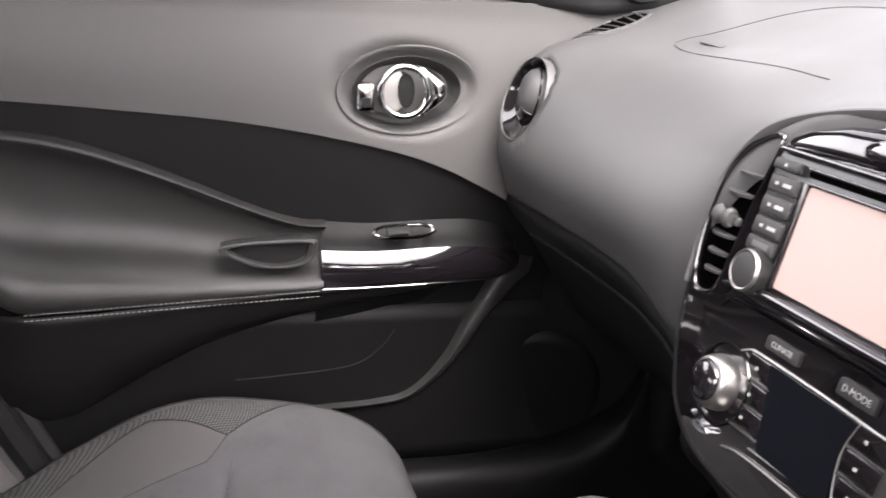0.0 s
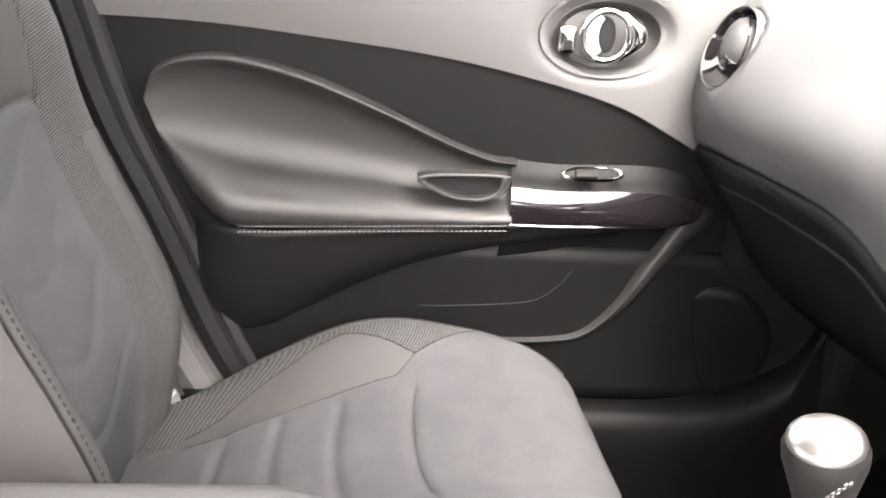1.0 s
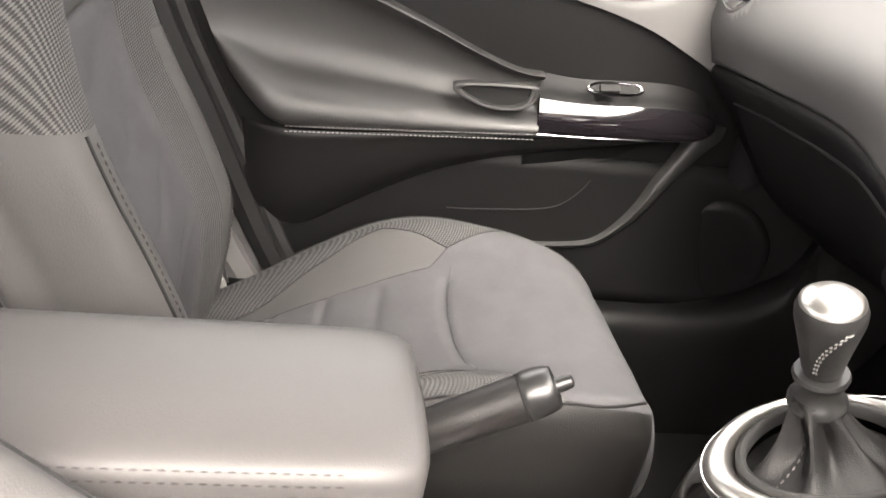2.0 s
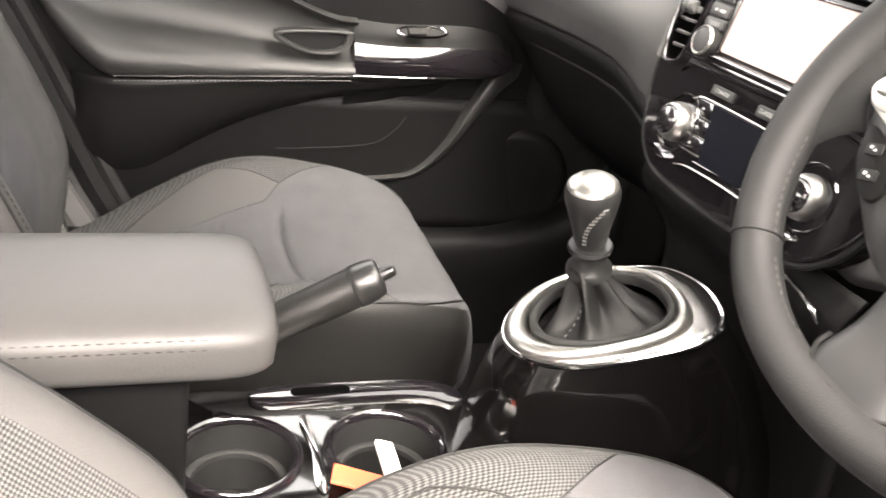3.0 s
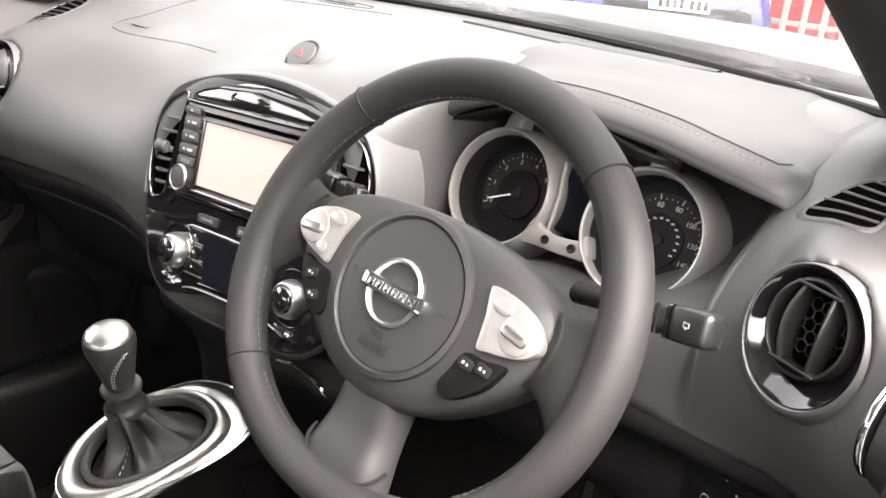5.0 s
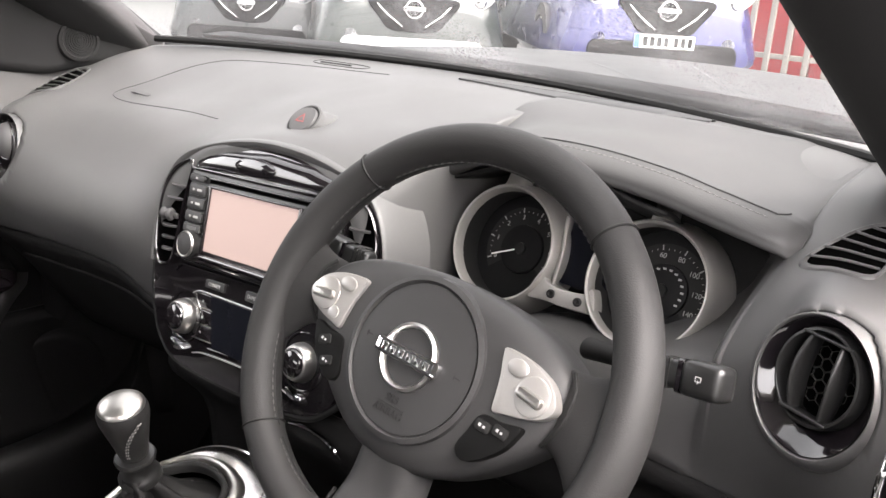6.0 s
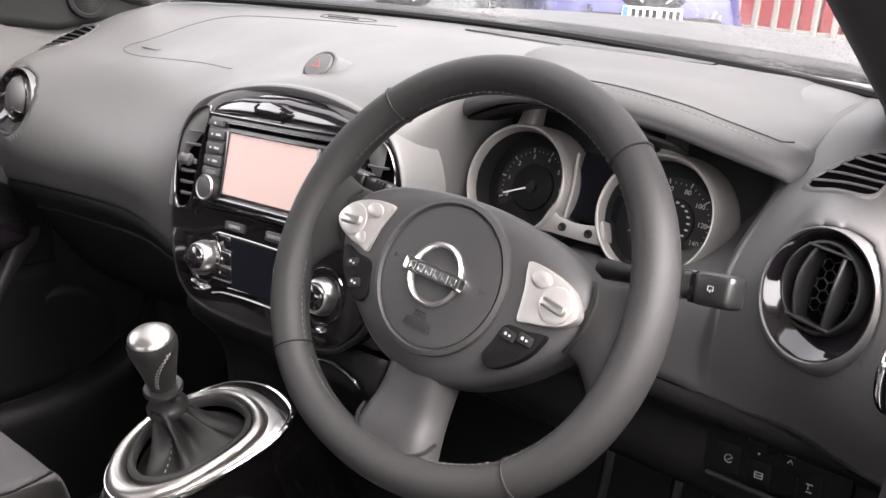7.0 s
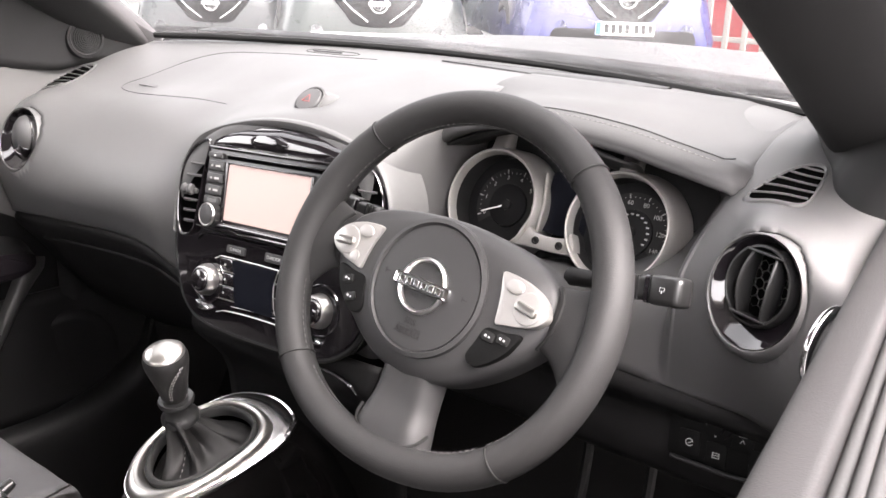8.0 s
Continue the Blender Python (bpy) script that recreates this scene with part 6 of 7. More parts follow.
brake = thing("handbrake", (-0.045, -0.42, 0.25), "dark leather handbrake lever with a silver push button", "handbrake")
b0, b1 = np.array((-0.052, -0.40, 0.270)), np.array((-0.036, -0.212, 0.380))
line = lambda k: b0 + (b1 - b0) * k
part("grip", tube([line(k) for k in (0.20, 0.3, 0.45, 0.6, 0.75, 0.87)], (0.0160, 0.0172, 0.0182, 0.0190, 0.0195, 0.0198), 20), material("brake_leather", (0.0065, 0.0060, 0.0058), 0.45, shine=0.35, grain=0.35, grain_scale=700, kind="leather"), brake, "leather grip")
part("end_ring", tube([line(k) for k in (0.872, 0.878, 0.90, 0.955, 0.985, 0.996, 1.0)], (0.0195, 0.0207, 0.0210, 0.0200, 0.0185, 0.0165, 0.010), 24), STALK, brake, "black end piece")
part("push_button", tube([line(k) for k in (0.98, 1.035, 1.06, 1.066)], (0.0066, 0.0066, 0.0055, 0.003), 16), STALK, brake, "dark push button")
part("grip_seam", tube([line(0.87) + 0.0207 * np.array((math.cos(a) * 0.98, -0.5 * math.sin(a), 0.86 * math.sin(a))) for a in np.linspace(0, 2 * math.pi, 24, endpoint=False)], 0.0008, 5, True), BLACK, brake)
part("boot", loft([[line(k) + np.array((w * math.cos(a), h * math.sin(a) * 0.5, h * math.sin(a))) for a in np.linspace(0, 2 * math.pi, 12, endpoint=False)] for k, w, h in ((-0.15, 0.035, 0.04), (0.0, 0.03, 0.034), (0.12, 0.022, 0.026), (0.24, 0.0175, 0.019))], 16, 24, close_v=True), RUBBER, brake, "black boot")

arm = thing("armrest", (0.05, -0.5, 0.25), "padded grey vinyl armrest box with double stitching", "armrest")
rows = []
for k in np.linspace(0, 1, 60):
    y = -0.66 + 0.325 * k
    near = min(max((y + 0.395) / 0.060, 0.0), 1.0)
    full = (1 - near**3) ** (1 / 3)
    w, h = 0.052 + 0.033 * full, 0.010 + 0.017 * full
    row = []
    for a in np.linspace(0, 2 * math.pi, 64, endpoint=False):
        ca, sa = math.cos(a), math.sin(a)
        x = math.copysign(abs(ca) ** 0.42, ca)
        z = math.copysign(abs(sa) ** 0.55, sa)
        row.append((0.055 + w * x, y, 0.412 + h * z + (0.004 * (1 - x * x) if sa > 0 else 0.0)))
    rows.append(row)
part("lid", sheet(rows, close_v=True, caps=True), ARM_VINYL, arm, "padded grey vinyl lid", angle=60)
LID_TREE = BVHTree.FromPolygons([Vector(p) for r in rows for p in r], [(i * 64 + j, i * 64 + (j + 1) % 64, (i + 1) * 64 + (j + 1) % 64, (i + 1) * 64 + j) for i in range(59) for j in range(64)])
for dz in (0.430, 0.4235):
    line_ = []
    for y in np.linspace(-0.64, -0.385, 70):
        spot = LID_TREE.ray_cast(Vector((0.30, y, dz)), Vector((-1, 0, 0)))[0]
        if spot:
            line_.append((spot.x + 0.0006, y, spot.z))
    stitches(line_, 0.0048, 0.003, 0.0007, "stitching", DARK_THREAD, arm)
    if dz > 0.425:
        part("lid_seam", tube([(x - 0.0003, y, z - 0.0033) for x, y, z in line_], 0.0011, 6), SEAT_DARK, arm)
part("box", box(-0.02, 0.118, -0.66, -0.400, 0.13, 0.40, 0.008), BANK, arm, "black box under the lid")

# ---- seats ----
def loft_grid(sections, nu, nv, close_v=False):
    rows = np.array([spline(s, nv, close_v) for s in sections])
    return np.array([spline(rows[:, j], nu) for j in range(nv)]).transpose(1, 0, 2)


def over(grid, x, y):
    """The height of a grid of points over a place."""
    g = grid.reshape(-1, 3)
    d = np.hypot(g[:, 0] - x, g[:, 1] - y)
    k = np.argsort(d)[:6]
    k = k[g[k, 2] > g[k, 2].max() - 0.02]
    w = 1 / (d[k] + 1e-5)
    return float((g[k, 2] * w).sum() / w.sum())


MAIN_Y, MAIN_W = (-0.55, -0.41, -0.335, -0.25, -0.228), (0.098, 0.100, 0.106, 0.118, 0.143)
KNIT_Y, KNIT_W = (-0.55, -0.47, -0.416, -0.35, -0.315, -0.266, -0.228, -0.13), (0.10, 0.122, 0.148, 0.170, 0.178, 0.162, 0.143, 0.200)
CHANNELS = (-0.24, -0.325, -0.395, -0.46)


def cushion_grid(cx, up):
    def row(y, mid, bol, w, low):
        prof = ((-w * 0.97, low), (-w - 0.006, mid - 0.045), (-w - 0.002, mid + bol - 0.022), (-w + 0.016, mid + bol - 0.003), (-w + 0.045, mid + bol - 0.004), (-w + 0.095, mid + bol * 0.30), (-0.06, mid + 0.001), (0, mid), (0.06, mid + 0.001),
                (w - 0.095, mid + bol * 0.30), (w - 0.045, mid + bol - 0.004), (w - 0.016, mid + bol - 0.003), (w + 0.002, mid + bol - 0.022), (w + 0.006, mid - 0.045), (w * 0.97, low))
        return [(cx + x, y, z + up) for x, z in prof]

    rows = [row(-0.58, 0.105, 0.020, 0.19, 0.02), row(-0.48, 0.140, 0.030, 0.208, 0.03), row(-0.40, 0.175, 0.044, 0.213, 0.04), row(-0.32, 0.203, 0.056, 0.215, 0.05), row(-0.25, 0.222, 0.052, 0.214, 0.06),
            row(-0.172, 0.234, 0.034, 0.211, 0.07), row(-0.105, 0.239, 0.018, 0.202, 0.08), row(-0.056, 0.232, 0.009, 0.184, 0.09), row(-0.024, 0.212, 0.004, 0.160, 0.10), row(-0.010, 0.180, 0.0, 0.146, 0.10), row(-0.010, 0.138, 0.0, 0.138, 0.08), row(-0.026, 0.095, 0.0, 0.128, 0.06)]
    g = loft_grid(rows, 200, 170)
    for y0 in CHANNELS:
        a = np.abs(g[:, :, 0] - cx)
        line = y0 + 0.012 * (a / 0.11) ** 2
        depth = 0.0055 * np.exp(-(((g[:, :, 1] - line) / 0.007) ** 2)) * np.clip((0.104 - a) / 0.012, 0, 1)
        g[:, :, 2] -= depth
    return g


def seam(name, pts, radius, mat, parent, grid, cx, lift=0.0, sides=6):
    path = [(cx + x, y, over(grid, cx + x, y) + lift) for x, y in pts]
    return part(name, tube(path, radius, sides), mat, parent), path


def seat(name, cx, up, label, recline=0.0):
    ob = thing(name, (cx, -0.35, -0.1), label, "car seat", "front seats")
    g = cushion_grid(cx, up)
    c = part("cushion", sheet(g), SEAT_SUEDE, ob, "grey suede seat cushion with cross channels", angle=60)
    for m in (SEAT_MESH, SEAT_LEATHER if cx < 0 else SEAT_MESH, SEAT_DARK):
        c.data.materials.append(m)
    ridge = g[:, :, 2].max(1)
    for f in c.data.polygons:
        x, y, z = abs(f.center.x - cx), f.center.y, f.center.z
        top = float(np.interp(y, g[:, 0, 1], ridge))
        w = float(np.interp(y, (-0.58, -0.48, -0.4, -0.32, -0.25, -0.172, -0.105, -0.056, -0.024, -0.010), (0.19, 0.208, 0.213, 0.215, 0.214, 0.211, 0.202, 0.184, 0.16, 0.145)))
        if (x > w - 0.012 and z < top - 0.006) or z < top - 0.12:
            f.material_index = 3
        elif y < -0.13 and x > np.interp(y, KNIT_Y, KNIT_W):
            f.material_index = 1
        elif y < -0.228 and x > np.interp(y, MAIN_Y, MAIN_W):
            f.material_index = 2
    seam("seam", [(x, -0.236 + 0.9 * x * x) for x in np.linspace(-0.118, 0.118, 40)], 0.0008, SEAT_DARK, ob, g, cx, -0.0004)
    for s in (-1, 1):
        ys = np.linspace(-0.50, -0.228, 24)
        seam("seam", [(s * np.interp(y, MAIN_Y, MAIN_W), y) for y in ys], 0.0009, SEAT_DARK, ob, g, cx, -0.0003)
        ys = np.linspace(-0.50, -0.14, 34)
        _, path = seam("seam", [(s * np.interp(y, KNIT_Y, KNIT_W), y) for y in ys], 0.0010, SEAT_DARK, ob, g, cx)
        stitches([(x - s * 0.003, y, z + 0.0012) for x, y, z in path[:22]], 0.005, 0.002, 0.0007, "stitching", DARK_THREAD, ob)
        pipe = [(s * np.interp(y, (-0.5, -0.4, -0.32, -0.25, -0.172, -0.105, -0.075, -0.05, -0.035), (0.204, 0.206, 0.207, 0.206, 0.203, 0.193, 0.181, 0.164, 0.148)), y) for y in np.linspace(-0.50, -0.035, 50)]
        seam("piping", pipe, 0.0018, SEAT_DARK, ob, g, cx, 0.0002, 8)
    part("base", box(cx - 0.18, cx + 0.18, -0.54, -0.09, -0.10, 0.10 + up, 0.02), SEAT_DARK, ob, "black seat base")

    # Backrest: side wings stand forward of the middle.
    def row(z, w, y, deep):
        prof = ((-w + 0.03, -0.15), (-w - 0.002, -0.09), (-w, -0.03), (-w + 0.014, -0.004), (-w + 0.040, 0.0), (-w + 0.075, -deep * 0.55), (-0.095, -deep * 0.96), (0, -deep - 0.003), (0.095, -deep * 0.96), (w - 0.075, -deep * 0.55), (w - 0.040, 0.0), (w - 0.014, -0.004), (w, -0.03), (w + 0.002, -0.09), (w - 0.03, -0.15))
        return [(cx + x, y + d, z + up) for x, d in prof]

    rows = [row(0.08, 0.18, -0.54, 0.03), row(0.16, 0.20, -0.525, 0.035), row(0.24, 0.208, -0.515, 0.042), row(0.30, 0.212, -0.518, 0.048), row(0.38, 0.212, -0.548, 0.05), row(0.46, 0.210, -0.585, 0.048), row(0.53, 0.203, -0.612, 0.040), row(0.62, 0.19, -0.632, 0.025), row(0.70, 0.17, -0.66, 0.012), row(0.76, 0.145, -0.69, 0.005), row(0.785, 0.11, -0.72, 0.0)]
    nu, nv = 160, 150
    g = loft_grid(rows, nu, nv, True)
    for i in range(nu):
        for j in range(nv):
            x, y, z = g[i, j]
            a = abs(x - cx)
            if a < 0.12 and y > -0.72:
                for z0 in (0.235, 0.315, 0.395, 0.475):
                    line = z0 + up + 0.70 * (math.hypot(a, 0.04) - 0.04)
                    g[i, j, 1] -= 0.0034 * math.exp(-(((z - line) / 0.007) ** 2)) * min(1.0, max(0.0, (0.118 - a) / 0.01))
                g[i, j, 1] -= 0.006 * math.exp(-(((z - up - 0.548) / 0.006) ** 2))
    lean = radians(recline)

    def tip_back(p):
        dy, dz = p[1] + 0.50, p[2] - up - 0.20
        k = min(max((dz + 0.02) / 0.08, 0.0), 1.0) * lean
        return (p[0], -0.50 + (0.055 if recline else 0.0) + dy * math.cos(k) - dz * math.sin(k), up + 0.20 + dy * math.sin(k) + dz * math.cos(k))

    upright = g.copy()
    g = np.array([[tip_back(p) for p in row_] for row_ in g])
    b = part("backrest", sheet(g, close_v=True, caps=True), SEAT_SUEDE, ob, "padded backrest with raised side wings", angle=60)
    for m in (SEAT_MESH, SEAT_LEATHER, SEAT_DARK):
        b.data.materials.append(m)
    n = 0
    for i in range(nu - 1):
        for j in range(nv):
            v = abs((j + 0.5) / nv * 15 - 7)
            z = upright[i, j, 2] - up
            f = b.data.polygons[n]
            n += 1
            if v > 4.05:
                f.material_index = 2 if z < 0.505 else 1
            elif v > 2.55:
                f.material_index = 2 if z < 0.505 else 1
            elif v > 1.55:
                f.material_index = 1
            elif z > 0.548:
                f.material_index = 2
    for s in (-1, 1):
        j = int(round((7 + s * 3.9) * nv / 15))
        k = int(round((7 + s * 3.6) * nv / 15))
        low = int(nu * 0.16)
        high = int(np.searchsorted(upright[:, j, 2], 0.505 + up))
        part("seam", tube(g[low:high, j], 0.0018, 6), BLACK, ob)
        out = np.array((0, 0.0012, 0.0))
        if cx < 0:
            stitches(g[low:high, k] + out, 0.0055, 0.0025, 0.0009, "stitching", DARK_THREAD, ob)
    part("head_rest", loft([[tip_back(p) for p in ((cx - w, y, z + up), (cx - w, y + 0.05, z + up), (cx, y + 0.06, z + up), (cx + w, y + 0.05, z + up), (cx + w, y, z + up), (cx, y - 0.03, z + up))] for z, w, y in ((0.82, 0.09, -0.80), (0.86, 0.13, -0.80), (0.93, 0.13, -0.81), (0.985, 0.10, -0.82))], 20, 30, close_v=True, caps=True), SEAT_LEATHER, ob, "padded grey headrest")
    for s in (-1, 1):
        part("post", tube([tip_back((cx + s * 0.06, -0.74, 0.76 + up)), tip_back((cx + s * 0.06, -0.80, 0.86 + up))], 0.006, 8), CHROME, ob)
    return ob


seat("passenger_seat", -0.378, 0.0, "grey suede and vinyl front seat with knitted bolsters")
driver = seat("driver_seat", 0.388, 0.08, "grey front seat with knitted bolsters, reclined, beside the console", 23.0)
# Belt buckle at the outer rear corner of the passenger cushion.
buckle = thing("seat_belt_anchor", (-0.60, -0.53, 0.09), "pale plastic belt anchor cover beside the seat", "seat belt")
PALE_PLASTIC = material("pale_plastic", (0.17, 0.165, 0.155), 0.4, blotch=0.1)
am = axes((-0.600, -0.545, 0.118), (0.25, 0.95, 0.15), (0.1, -0.18, 0.98), (0.95, -0.3, 0.0))
part("cover", lay(plate(rounded(0.060, 0.062, 0.012), 0, 0.022, 0.006, 3), am), PALE_PLASTIC, buckle)
part("cover_lip", lay(box(-0.030, 0.030, 0.026, 0.033, 0.004, 0.027, 0.002), am), material("pale_edge", (0.42, 0.41, 0.39), 0.3), buckle, "bright edge of the cover")
belt = [(-0.61, -0.54, 0.13), (-0.64, -0.60, 0.30), (-0.66, -0.68, 0.55), (-0.67, -0.74, 0.80)]
part("belt", sheet([[np.array(p) + np.array((0, s * 0.023, 0)) for s in (-1, 1)] for p in spline(belt, 24)]), material("belt_webbing", (0.03, 0.03, 0.03), 0.8, grain=0.6, grain_scale=900, kind="weave"), buckle, "black belt webbing", 0.0015)

driver.location.y += 0.08

# ---- driver's door with its window down ----
ddoor = thing("driver_door", (0.74, -0.2, 0.1), "closed front car door with its window wound down", "car door", kind="structure")
def ledge(y):
    return 0.684 + (0.223 - y) * 0.13


LEDGE = material("door_ledge_plastic", (0.0105, 0.0102, 0.0103), 0.6, shine=0.2, grain=0.2, grain_scale=900, kind="leather", blotch=0.06)
rows = []
for y in np.linspace(-0.80, 0.30, 40):
    x = ledge(y)
    rows.append([(x + 0.02, y, 0.10), (x + 0.02, y, 0.45), (x + 0.006, y, 0.62), (x - 0.002, y, 0.70), (x, y, 0.733), (x + 0.004, y, 0.744), (x + 0.018, y, 0.747), (x + 0.029, y, 0.744), (x + 0.031, y, 0.72)])
part("inner_panel", loft(rows, 40, 40), LEDGE, ddoor, "grey inner door panel and window ledge")
for dx, z, r in ((0.0345, 0.738, 0.0036), (0.0415, 0.741, 0.0030), (0.0480, 0.738, 0.0036)):
    part("belt_seal", tube([(ledge(y) + dx, y, z) for y in np.linspace(-0.80, 0.30, 30)], r, 10), RUBBER, ddoor, "black window seal")
rows = [[(ledge(y) + 0.050, y, 0.72), (ledge(y) + 0.053, y, 0.738), (ledge(y) + 0.075, y, 0.734), (ledge(y) + 0.13, y, 0.68), (ledge(y) + 0.15, y, 0.45), (ledge(y) + 0.12, y, 0.05)] for y in np.linspace(-0.80, 0.34, 20)]
part("outer_skin", loft(rows, 30, 30), PAINT, ddoor, "white painted outer skin wet with rain")
hm = axes((0.699, 0.088, 0.668), (0.2, 0.98, 0), (0, 0, 1), (-0.98, 0.2, 0))
part("door_handle", tube([hm @ Vector((0.031 * math.cos(a), 0.031 * math.sin(a), 0.012)) for a in np.linspace(0, 2 * math.pi, 36, endpoint=False)], 0.0045, 10, True), CHROME, ddoor, "chrome ring handle")
part("handle_bowl", lay(lathe([(0.056, -0.022), (0.050, -0.006), (0.046, 0.002), (0.03, -0.001), (0.001, -0.001)], 32, 1.0, 0.7), hm), LEATHER, ddoor)

# Switch bank under the driver's side of the dash.
bank = thing("switch_bank", (0.57, 0.212, 0.48), "black switch bank with small white signs", "switch panel")
bk = axes((0.588, 0.210, 0.499), (0.99, 0.0, 0.06), (-0.06, 0.1, 0.99), (0, -0.99, 0.1))
part("panel", lay(plate(rounded(0.130, 0.070, 0.008, 0.0, 0.007), -0.01, 0.004, 0.002), bk), BANK, bank)
part("panel_lip", lay(tube([(-0.060, -0.0265, 0.005), (0.0, -0.0295, 0.007), (0.060, -0.0270, 0.005)], 0.0026, 8), bk), STALK, bank, "satin black lip under the switches")
def icon(x, y, pieces, name, label):
    """A switch face with its printed sign, made of short bars."""
    b = part("switch", lay(plate(rounded(0.022, 0.026, 0.003, x, y), 0.004, 0.0050, 0.0008), bk), BANK, bank, label)
    bars = [lay(box(-w / 2, w / 2, -h / 2, h / 2, 0.0, 0.0003), pose(px, py, 0, 0, 0, turn)) for px, py, w, h, turn in pieces]
    part(name, lay(join(*bars), bk @ pose(x, y, 0.0050)), GREY_INK, b)


ARC = [(0.0036 * math.cos(a), 0.0036 * math.sin(a), 0.0026, 0.0007, math.degrees(a) + 90) for a in np.linspace(0.6, 5.4, 7)]
icon(-0.0413, -0.0075, ARC + [(0.001, 0.0, 0.005, 0.0007, 35)], "print_mark", "black switch with a round sign")
icon(-0.0128, -0.0135, [(0, 0.0025 * k, 0.0065, 0.0006, 0) for k in (-1, 0, 1)] + [(-0.0034, 0, 0.0006, 0.0062, 0), (0.0034, 0, 0.0006, 0.0062, 0)], "print_mark", "black switch with a square sign")
icon(0.0120, 0.0100, [(0, 0.0045, 0.0085, 0.0007, 0), (0, 0.0030, 0.0085, 0.0005, 0), (-0.0010, -0.002, 0.0045, 0.0007, 60), (0.0014, -0.002, 0.0045, 0.0007, -60)], "print_mark", "black switch with a lane sign")
icon(0.0310, -0.0100, [(0, 0.004, 0.0055, 0.0007, 0), (0, -0.003, 0.005, 0.0007, 0), (-0.001, 0.001, 0.0007, 0.004, 0)], "print_mark", "black switch with a small sign")
mirror_knob = part("mirror_switch", lay(lathe([(0.0150, 0.0), (0.0145, 0.003), (0.0085, 0.0036), (0.0080, 0.0075), (0.001, 0.0080)], 36), bk @ pose(-0.0145, 0.0175, 0.004)), BANK, bank, "round black mirror switch")
for a in (0, 90, 180, 270):
    part("arrow_mark", lay(plate([(-0.0012, -0.0008), (0.0012, -0.0008), (0.0, 0.0012)], 0.0, 0.0003), bk @ pose(-0.0145, 0.0175, 0.0073, 0, 0, a) @ pose(0, 0.0105, 0)), INK, mirror_knob)

# Pedals, deep in the driver's footwell.
for x, w, tag in ((0.30, 0.06, "clutch_pedal"), (0.40, 0.075, "brake_pedal")):
    pd = thing(tag, (x, 0.50, 0.05), "black rubber-faced foot pedal on a steel arm", "pedal", "pedals")
    pm = axes((x, 0.40, 0.12), (1, 0, 0), (0, 0.5, 0.866), (0, -0.866, 0.5))
    part("pad", lay(plate(rounded(w, 0.055, 0.008), -0.006, 0.006, 0.003), pm), RUBBER, pd)
    for k in range(4):
        part("rib", lay(box(-w * 0.4, w * 0.4, -0.002, 0.002, 0.006, 0.009, 0.001), pm @ pose(0, -0.018 + 0.012 * k, 0)), RUBBER, pd)
    part("arm", tube(spline([(x, 0.405, 0.12), (x, 0.46, 0.20), (x, 0.48, 0.35), (x, 0.50, 0.48)], 16), 0.008, 8), BLACK, pd)

# ---- outside ----
GZ = -0.40


def ground_z(x, y):
    """The yard rises gently ahead of the car."""
    k = min(max((y - 1.5) / 4.0, 0.0), 1.0)
    return GZ + 0.46 * k * k * (3 - 2 * k) * min(max((x + 9.0) / 6.0, 0.3), 1.0)


STEPS_X = [-400, -60, -20] + list(np.linspace(-12, 8, 21)) + [20, 60, 400]
STEPS_Y = [-400, -60, -10, -3] + list(np.linspace(0, 12, 25)) + [20, 60, 400]
tagged(part("ground", sheet([[(x, y, ground_z(x, y)) for x in STEPS_X] for y in STEPS_Y]), material("wet_asphalt", (0.10, 0.10, 0.10), 0.45, grain=0.6, grain_scale=60, blotch=0.3, blotch_scale=0.8)), "wet grey asphalt yard", kind="structure")
bonnet = thing("bonnet", (0, 1.1, 0.6), "grey wet bonnet and black scuttle in front of the windscreen", "bonnet", kind="structure")
part("bonnet_panel", loft([[(x, 0.80, 0.775 - 0.06 * x * x), (x, 1.0, 0.796 - 0.07 * x * x), (x, 1.35, 0.788 - 0.08 * x * x), (x, 1.75, 0.68 - 0.1 * x * x), (x, 1.9, 0.40)] for x in (-0.75, -0.4, 0, 0.4, 0.75)], 30, 30), BONNET, bonnet, "grey painted panel beaded with rain", 0.01)
part("scuttle", loft([[(x, 0.605 - 0.13 * x * x, 0.800 - 0.012 * x * x), (x, 0.66 - 0.11 * x * x, 0.808 - 0.02 * x * x), (x, 0.74 - 0.06 * x * x, 0.800 - 0.04 * x * x), (x, 0.82, 0.762 - 0.06 * x * x)] for x in (-0.68, -0.3, 0, 0.3, 0.68)], 20, 10), BANK, bonnet, "black scuttle strip", 0.01)

LAMP_BOWL = material("lamp_bowl", (0.75, 0.76, 0.78), 0.15, metal=0.9)
TYRE = material("tyre_rubber", (0.02, 0.02, 0.02), 0.8, grain=0.5, grain_scale=80)
DARK_GLASS = material("dark_car_glass", (0.02, 0.022, 0.024), 0.05, coat=1.0)
PLATE_WHITE = material("plate_white", (0.78, 0.78, 0.74), 0.4)
PLATE_BLUE = material("plate_blue", (0.03, 0.12, 0.55), 0.4)


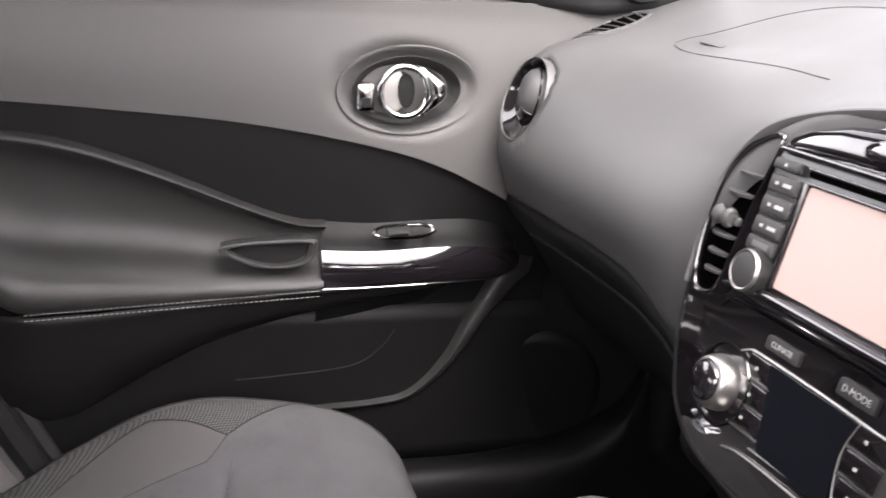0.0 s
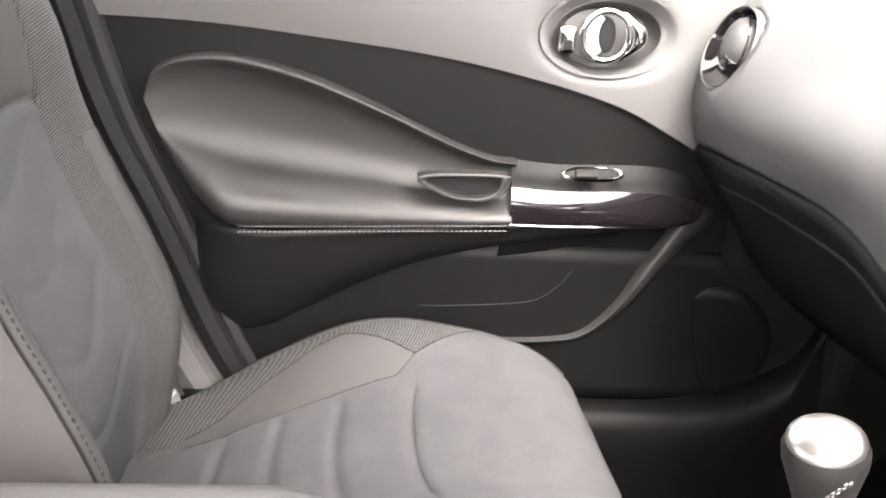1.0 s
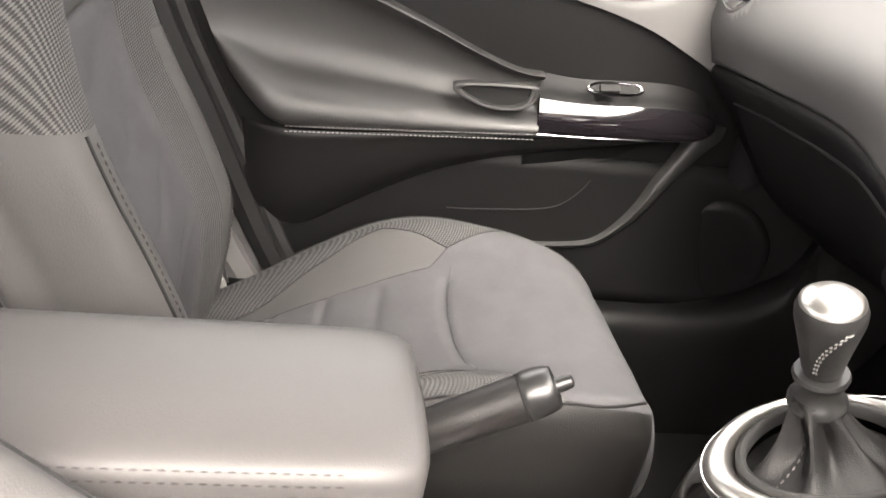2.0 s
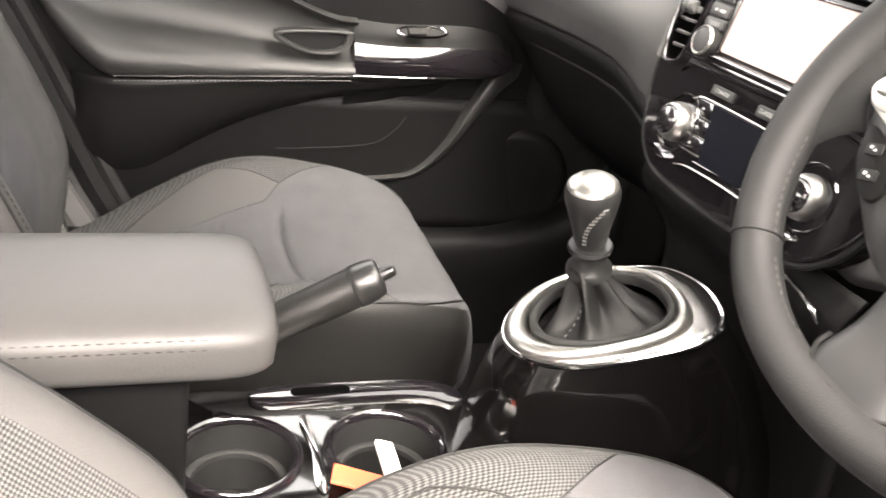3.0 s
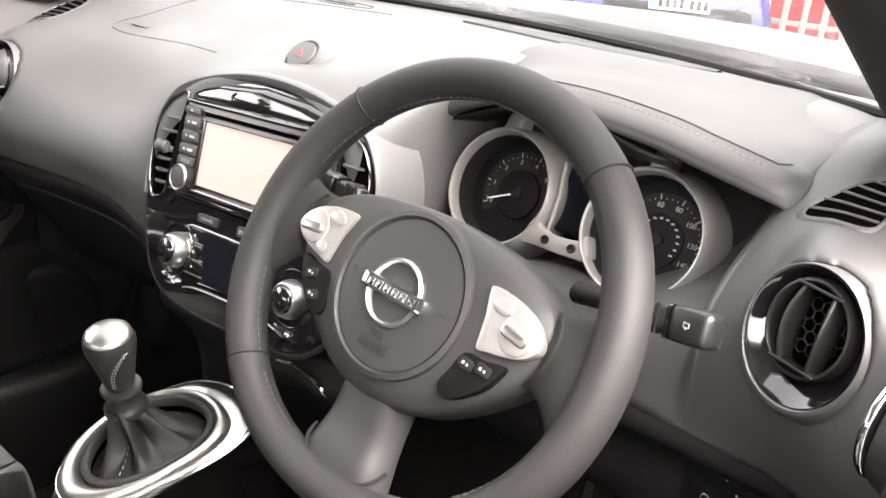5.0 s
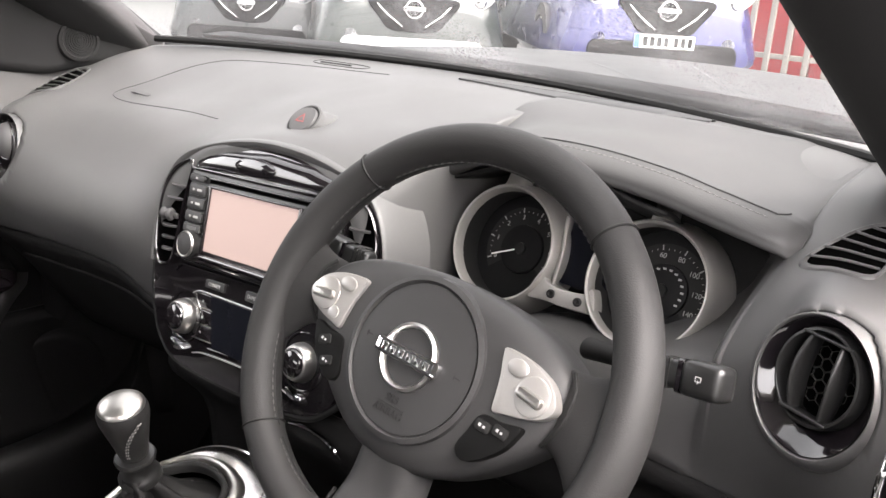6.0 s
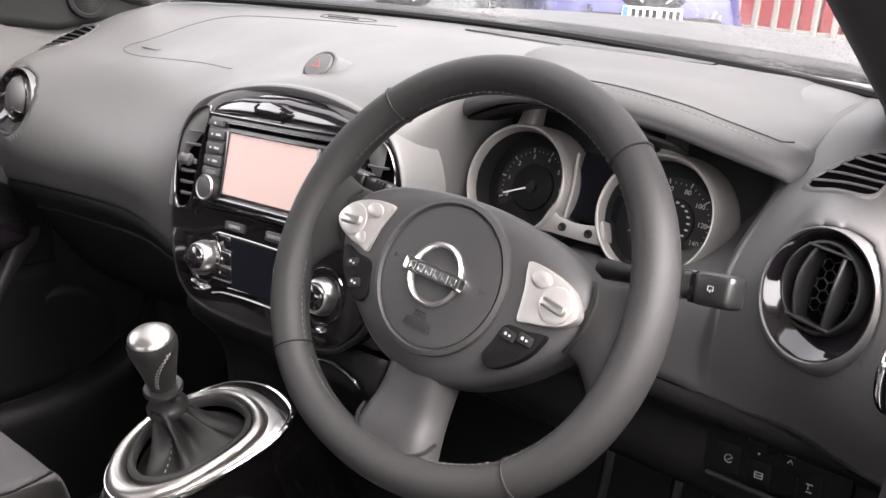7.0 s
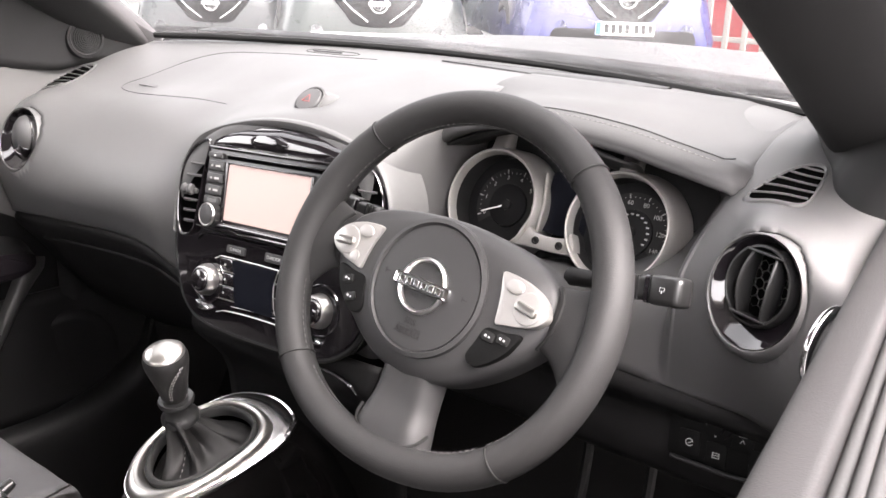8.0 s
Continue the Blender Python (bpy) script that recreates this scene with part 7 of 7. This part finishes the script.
def parked_car(name, label, m, paint, bumper, plated):
    """A small hatchback seen from its front, which faces -y; its parts are laid by m."""
    ob = thing(name, tuple(m.translation), label, "car", "parked cars")
    P = lambda bm: lay(bm, m)
    sec = lambda y, w, zl, zh, r: [(-w, y, zl), (-w - 0.01, y, (zl + zh) / 2), (-w + r, y, zh - 0.02), (-w * 0.5, y, zh + 0.02), (0, y, zh + 0.03), (w * 0.5, y, zh + 0.02), (w - r, y, zh - 0.02), (w + 0.01, y, (zl + zh) / 2), (w, y, zl), (0, y, zl)]
    part("body", P(loft([sec(0.0, 0.70, 0.22, 0.62, 0.10), sec(0.12, 0.80, 0.20, 0.80, 0.12), sec(0.5, 0.86, 0.18, 0.93, 0.12), sec(1.1, 0.88, 0.18, 1.00, 0.10), sec(2.6, 0.88, 0.18, 1.02, 0.08), sec(3.7, 0.84, 0.2, 1.0, 0.1), sec(3.95, 0.74, 0.3, 0.85, 0.1)], 40, 40, close_v=True, caps=True)), paint, ob, "painted body")
    cab = lambda y, w, z: [(-w, y, 0.98), (-w + 0.06, y, (0.98 + z) / 2), (-w + 0.16, y, z), (0, y, z + 0.03), (w - 0.16, y, z), (w - 0.06, y, (0.98 + z) / 2), (w, y, 0.98), (0, y, 0.95)]
    part("cabin", P(loft([cab(1.0, 0.78, 1.0), cab(1.35, 0.80, 1.30), cab(1.75, 0.82, 1.52), cab(2.8, 0.82, 1.54), cab(3.6, 0.76, 1.25), cab(3.8, 0.7, 1.0)], 30, 30, close_v=True, caps=True)), DARK_GLASS, ob, "dark glazed cabin")
    part("roof", P(loft([[(-0.64, y, z), (0, y, z + 0.035), (0.64, y, z)] for y, z in ((1.72, 1.515), (2.2, 1.56), (2.85, 1.545))], 12, 12)), paint, ob, "painted roof", 0.02)
    face = m @ axes((0, 0.0, 0), (1, 0, 0), (0, 0, 1), (0, -1, 0))
    part("grille", lay(plate(spline([(-0.40, 0.74), (0.0, 0.75), (0.40, 0.74), (0.30, 0.56), (0.18, 0.46), (-0.18, 0.46), (-0.30, 0.56)], 48, True), -0.10, 0.02, 0.01), face), BLACK, ob, "black grille")
    for s in (-1, 1):
        part("chrome_bar", lay(tube([(s * 0.40, 0.76, 0.0), (s * 0.24, 0.60, 0.035), (s * 0.10, 0.50, 0.045)], (0.007, 0.010, 0.008), 8, flat=0.6), face), CHROME, ob, "chrome bar of the grille")
        lamp = part("headlight", lay(plate(spline([(s * 0.44, 0.74), (s * 0.62, 0.84), (s * 0.76, 0.88), (s * 0.74, 0.76), (s * 0.60, 0.66), (s * 0.46, 0.64)], 32, True), -0.30, -0.03, 0.02), face), LAMP_BOWL, ob, "clear headlight")
        part("lamp_bulb", lay(lathe([(0.06, 0.0), (0.05, 0.02), (0.02, 0.03), (0.001, 0.03)], 20), face @ pose(s * 0.60, 0.75, -0.03)), CHROME, lamp)
        part("fog_lamp", lay(lathe([(0.08, -0.08), (0.08, 0.0), (0.06, 0.02), (0.001, 0.02)], 24), face @ pose(s * 0.56, 0.40, -0.02)), LAMP_BOWL, ob, "round lower lamp")
        for y in (0.75, 3.1):
            w = part("wheel", P(lay(lathe([(0.32, -0.09), (0.32, 0.09), (0.22, 0.1), (0.2, 0.07), (0.01, 0.07)], 32), axes((s * 0.82, y, 0.32), (0, 1, 0), (0, 0, 1), (s, 0, 0)))), TYRE, ob, "black tyre")
            part("rim", P(lay(lathe([(0.21, 0.06), (0.20, 0.085), (0.05, 0.075), (0.01, 0.075)], 24), axes((s * 0.82, y, 0.32), (0, 1, 0), (0, 0, 1), (s, 0, 0)))), SILVER, w, "silver wheel rim")
        part("mirror", P(box(s * 0.98 - 0.08, s * 0.98 + 0.08, 1.12, 1.26, 0.98, 1.10, 0.03)), paint, ob)
    part("badge", lay(lathe([(0.085, 0.02), (0.085, 0.05), (0.07, 0.055), (0.065, 0.05), (0.06, 0.02)], 32), face @ pose(0, 0.655, 0)), CHROME, ob, "round chrome badge")
    part("badge_bar", lay(box(-0.10, 0.10, -0.018, 0.018, 0.03, 0.06, 0.005), face @ pose(0, 0.655, 0)), CHROME, ob)
    part("lower_bumper", lay(plate(rounded(1.30, 0.22, 0.08, 0, 0.29), -0.16, 0.015, 0.02), face), bumper, ob, "lower bumper")
    if not plated:
        return ob
    np_ = part("number_plate", lay(plate(rounded(0.52, 0.112, 0.01, 0, 0.405), 0.015, 0.03, 0.002), face), PLATE_WHITE, ob, "white number plate with dark bars")
    part("plate_band", lay(box(-0.258, -0.215, 0.352, 0.458, 0.03, 0.0315), face), PLATE_BLUE, np_)
    for k in range(7):
        x = -0.165 + 0.06 * k + (0.025 if k > 3 else 0)
        part("plate_bar", lay(box(x - 0.019, x + 0.019, 0.368, 0.442, 0.03, 0.0312), face), BLACK, np_)
    return ob


BLUE_PAINT = material("blue_car_paint", (0.030, 0.032, 0.125), 0.25, metal=0.3, coat=1.0)
WHITE_PAINT = material("white_car_paint", (0.45, 0.45, 0.45), 0.25, coat=1.0)
GREEN_PAINT = material("green_grey_car_paint", (0.026, 0.032, 0.029), 0.3, coat=0.6)
GREY_PAINT = material("dark_grey_car_paint", (0.028, 0.031, 0.031), 0.3, coat=0.6)
CARS = (("blue parked hatchback with a chrome grille and white number plate", -3.2, 7.2, 46, BLUE_PAINT, BLACK, True),
        ("dark green-grey parked car with a chrome grille and pale bumper", -5.35, 6.2, 48, GREEN_PAINT, WHITE_PAINT, False),
        ("dark grey parked hatchback at the far end of the row", -8.2, 6.4, 42, GREY_PAINT, BLACK, False))
for text, x, y, turn, paint, bumper, plated in CARS:
    parked_car("parked_car", text, pose(x, y, ground_z(x, y), 0, 0, turn) @ Matrix.Scale(1.08, 4), paint, bumper, plated)

# Red wall behind pale railings.
tagged(part("wall_red", join(*[box(-5.0 + 0.25 * k, -4.8 + 0.25 * k, 10.5, 10.62 + 0.03 * (k % 2), GZ, 3.2) for k in range(56)], box(-5.0, 9.0, 10.6, 10.8, GZ, 3.2)), material("red_sheet", (0.42, 0.045, 0.05), 0.5, blotch=0.2, blotch_scale=2.0)), "red profiled sheet wall behind the railings", kind="structure")
fence = thing("railing", (0.0, 10.0, GZ + 0.4), "pale grey steel railings in front of a red wall", "railing")
PALE = material("pale_steel", (0.30, 0.28, 0.25), 0.5, blotch=0.15, blotch_scale=3)
for z in (0.29, 2.3):
    part("rail", box(-5.0, 8.0, 10.03, 10.09, z - 0.03, z + 0.03, 0.01), PALE, fence)
for k in range(56):
    part("bar", box(-4.95 + 0.225 * k, -4.885 + 0.225 * k, 9.99, 10.03, GZ + 0.3, 2.6, 0.008), PALE, fence)
hedge = material("dark_hedge", (0.05, 0.062, 0.055), 0.9, blotch=0.5, blotch_scale=1.2)
tagged(part("backdrop", box(-60, -6.2, 16.0, 16.5, GZ, 4.0), hedge), "dark grey-green far hedge and buildings", kind="structure")
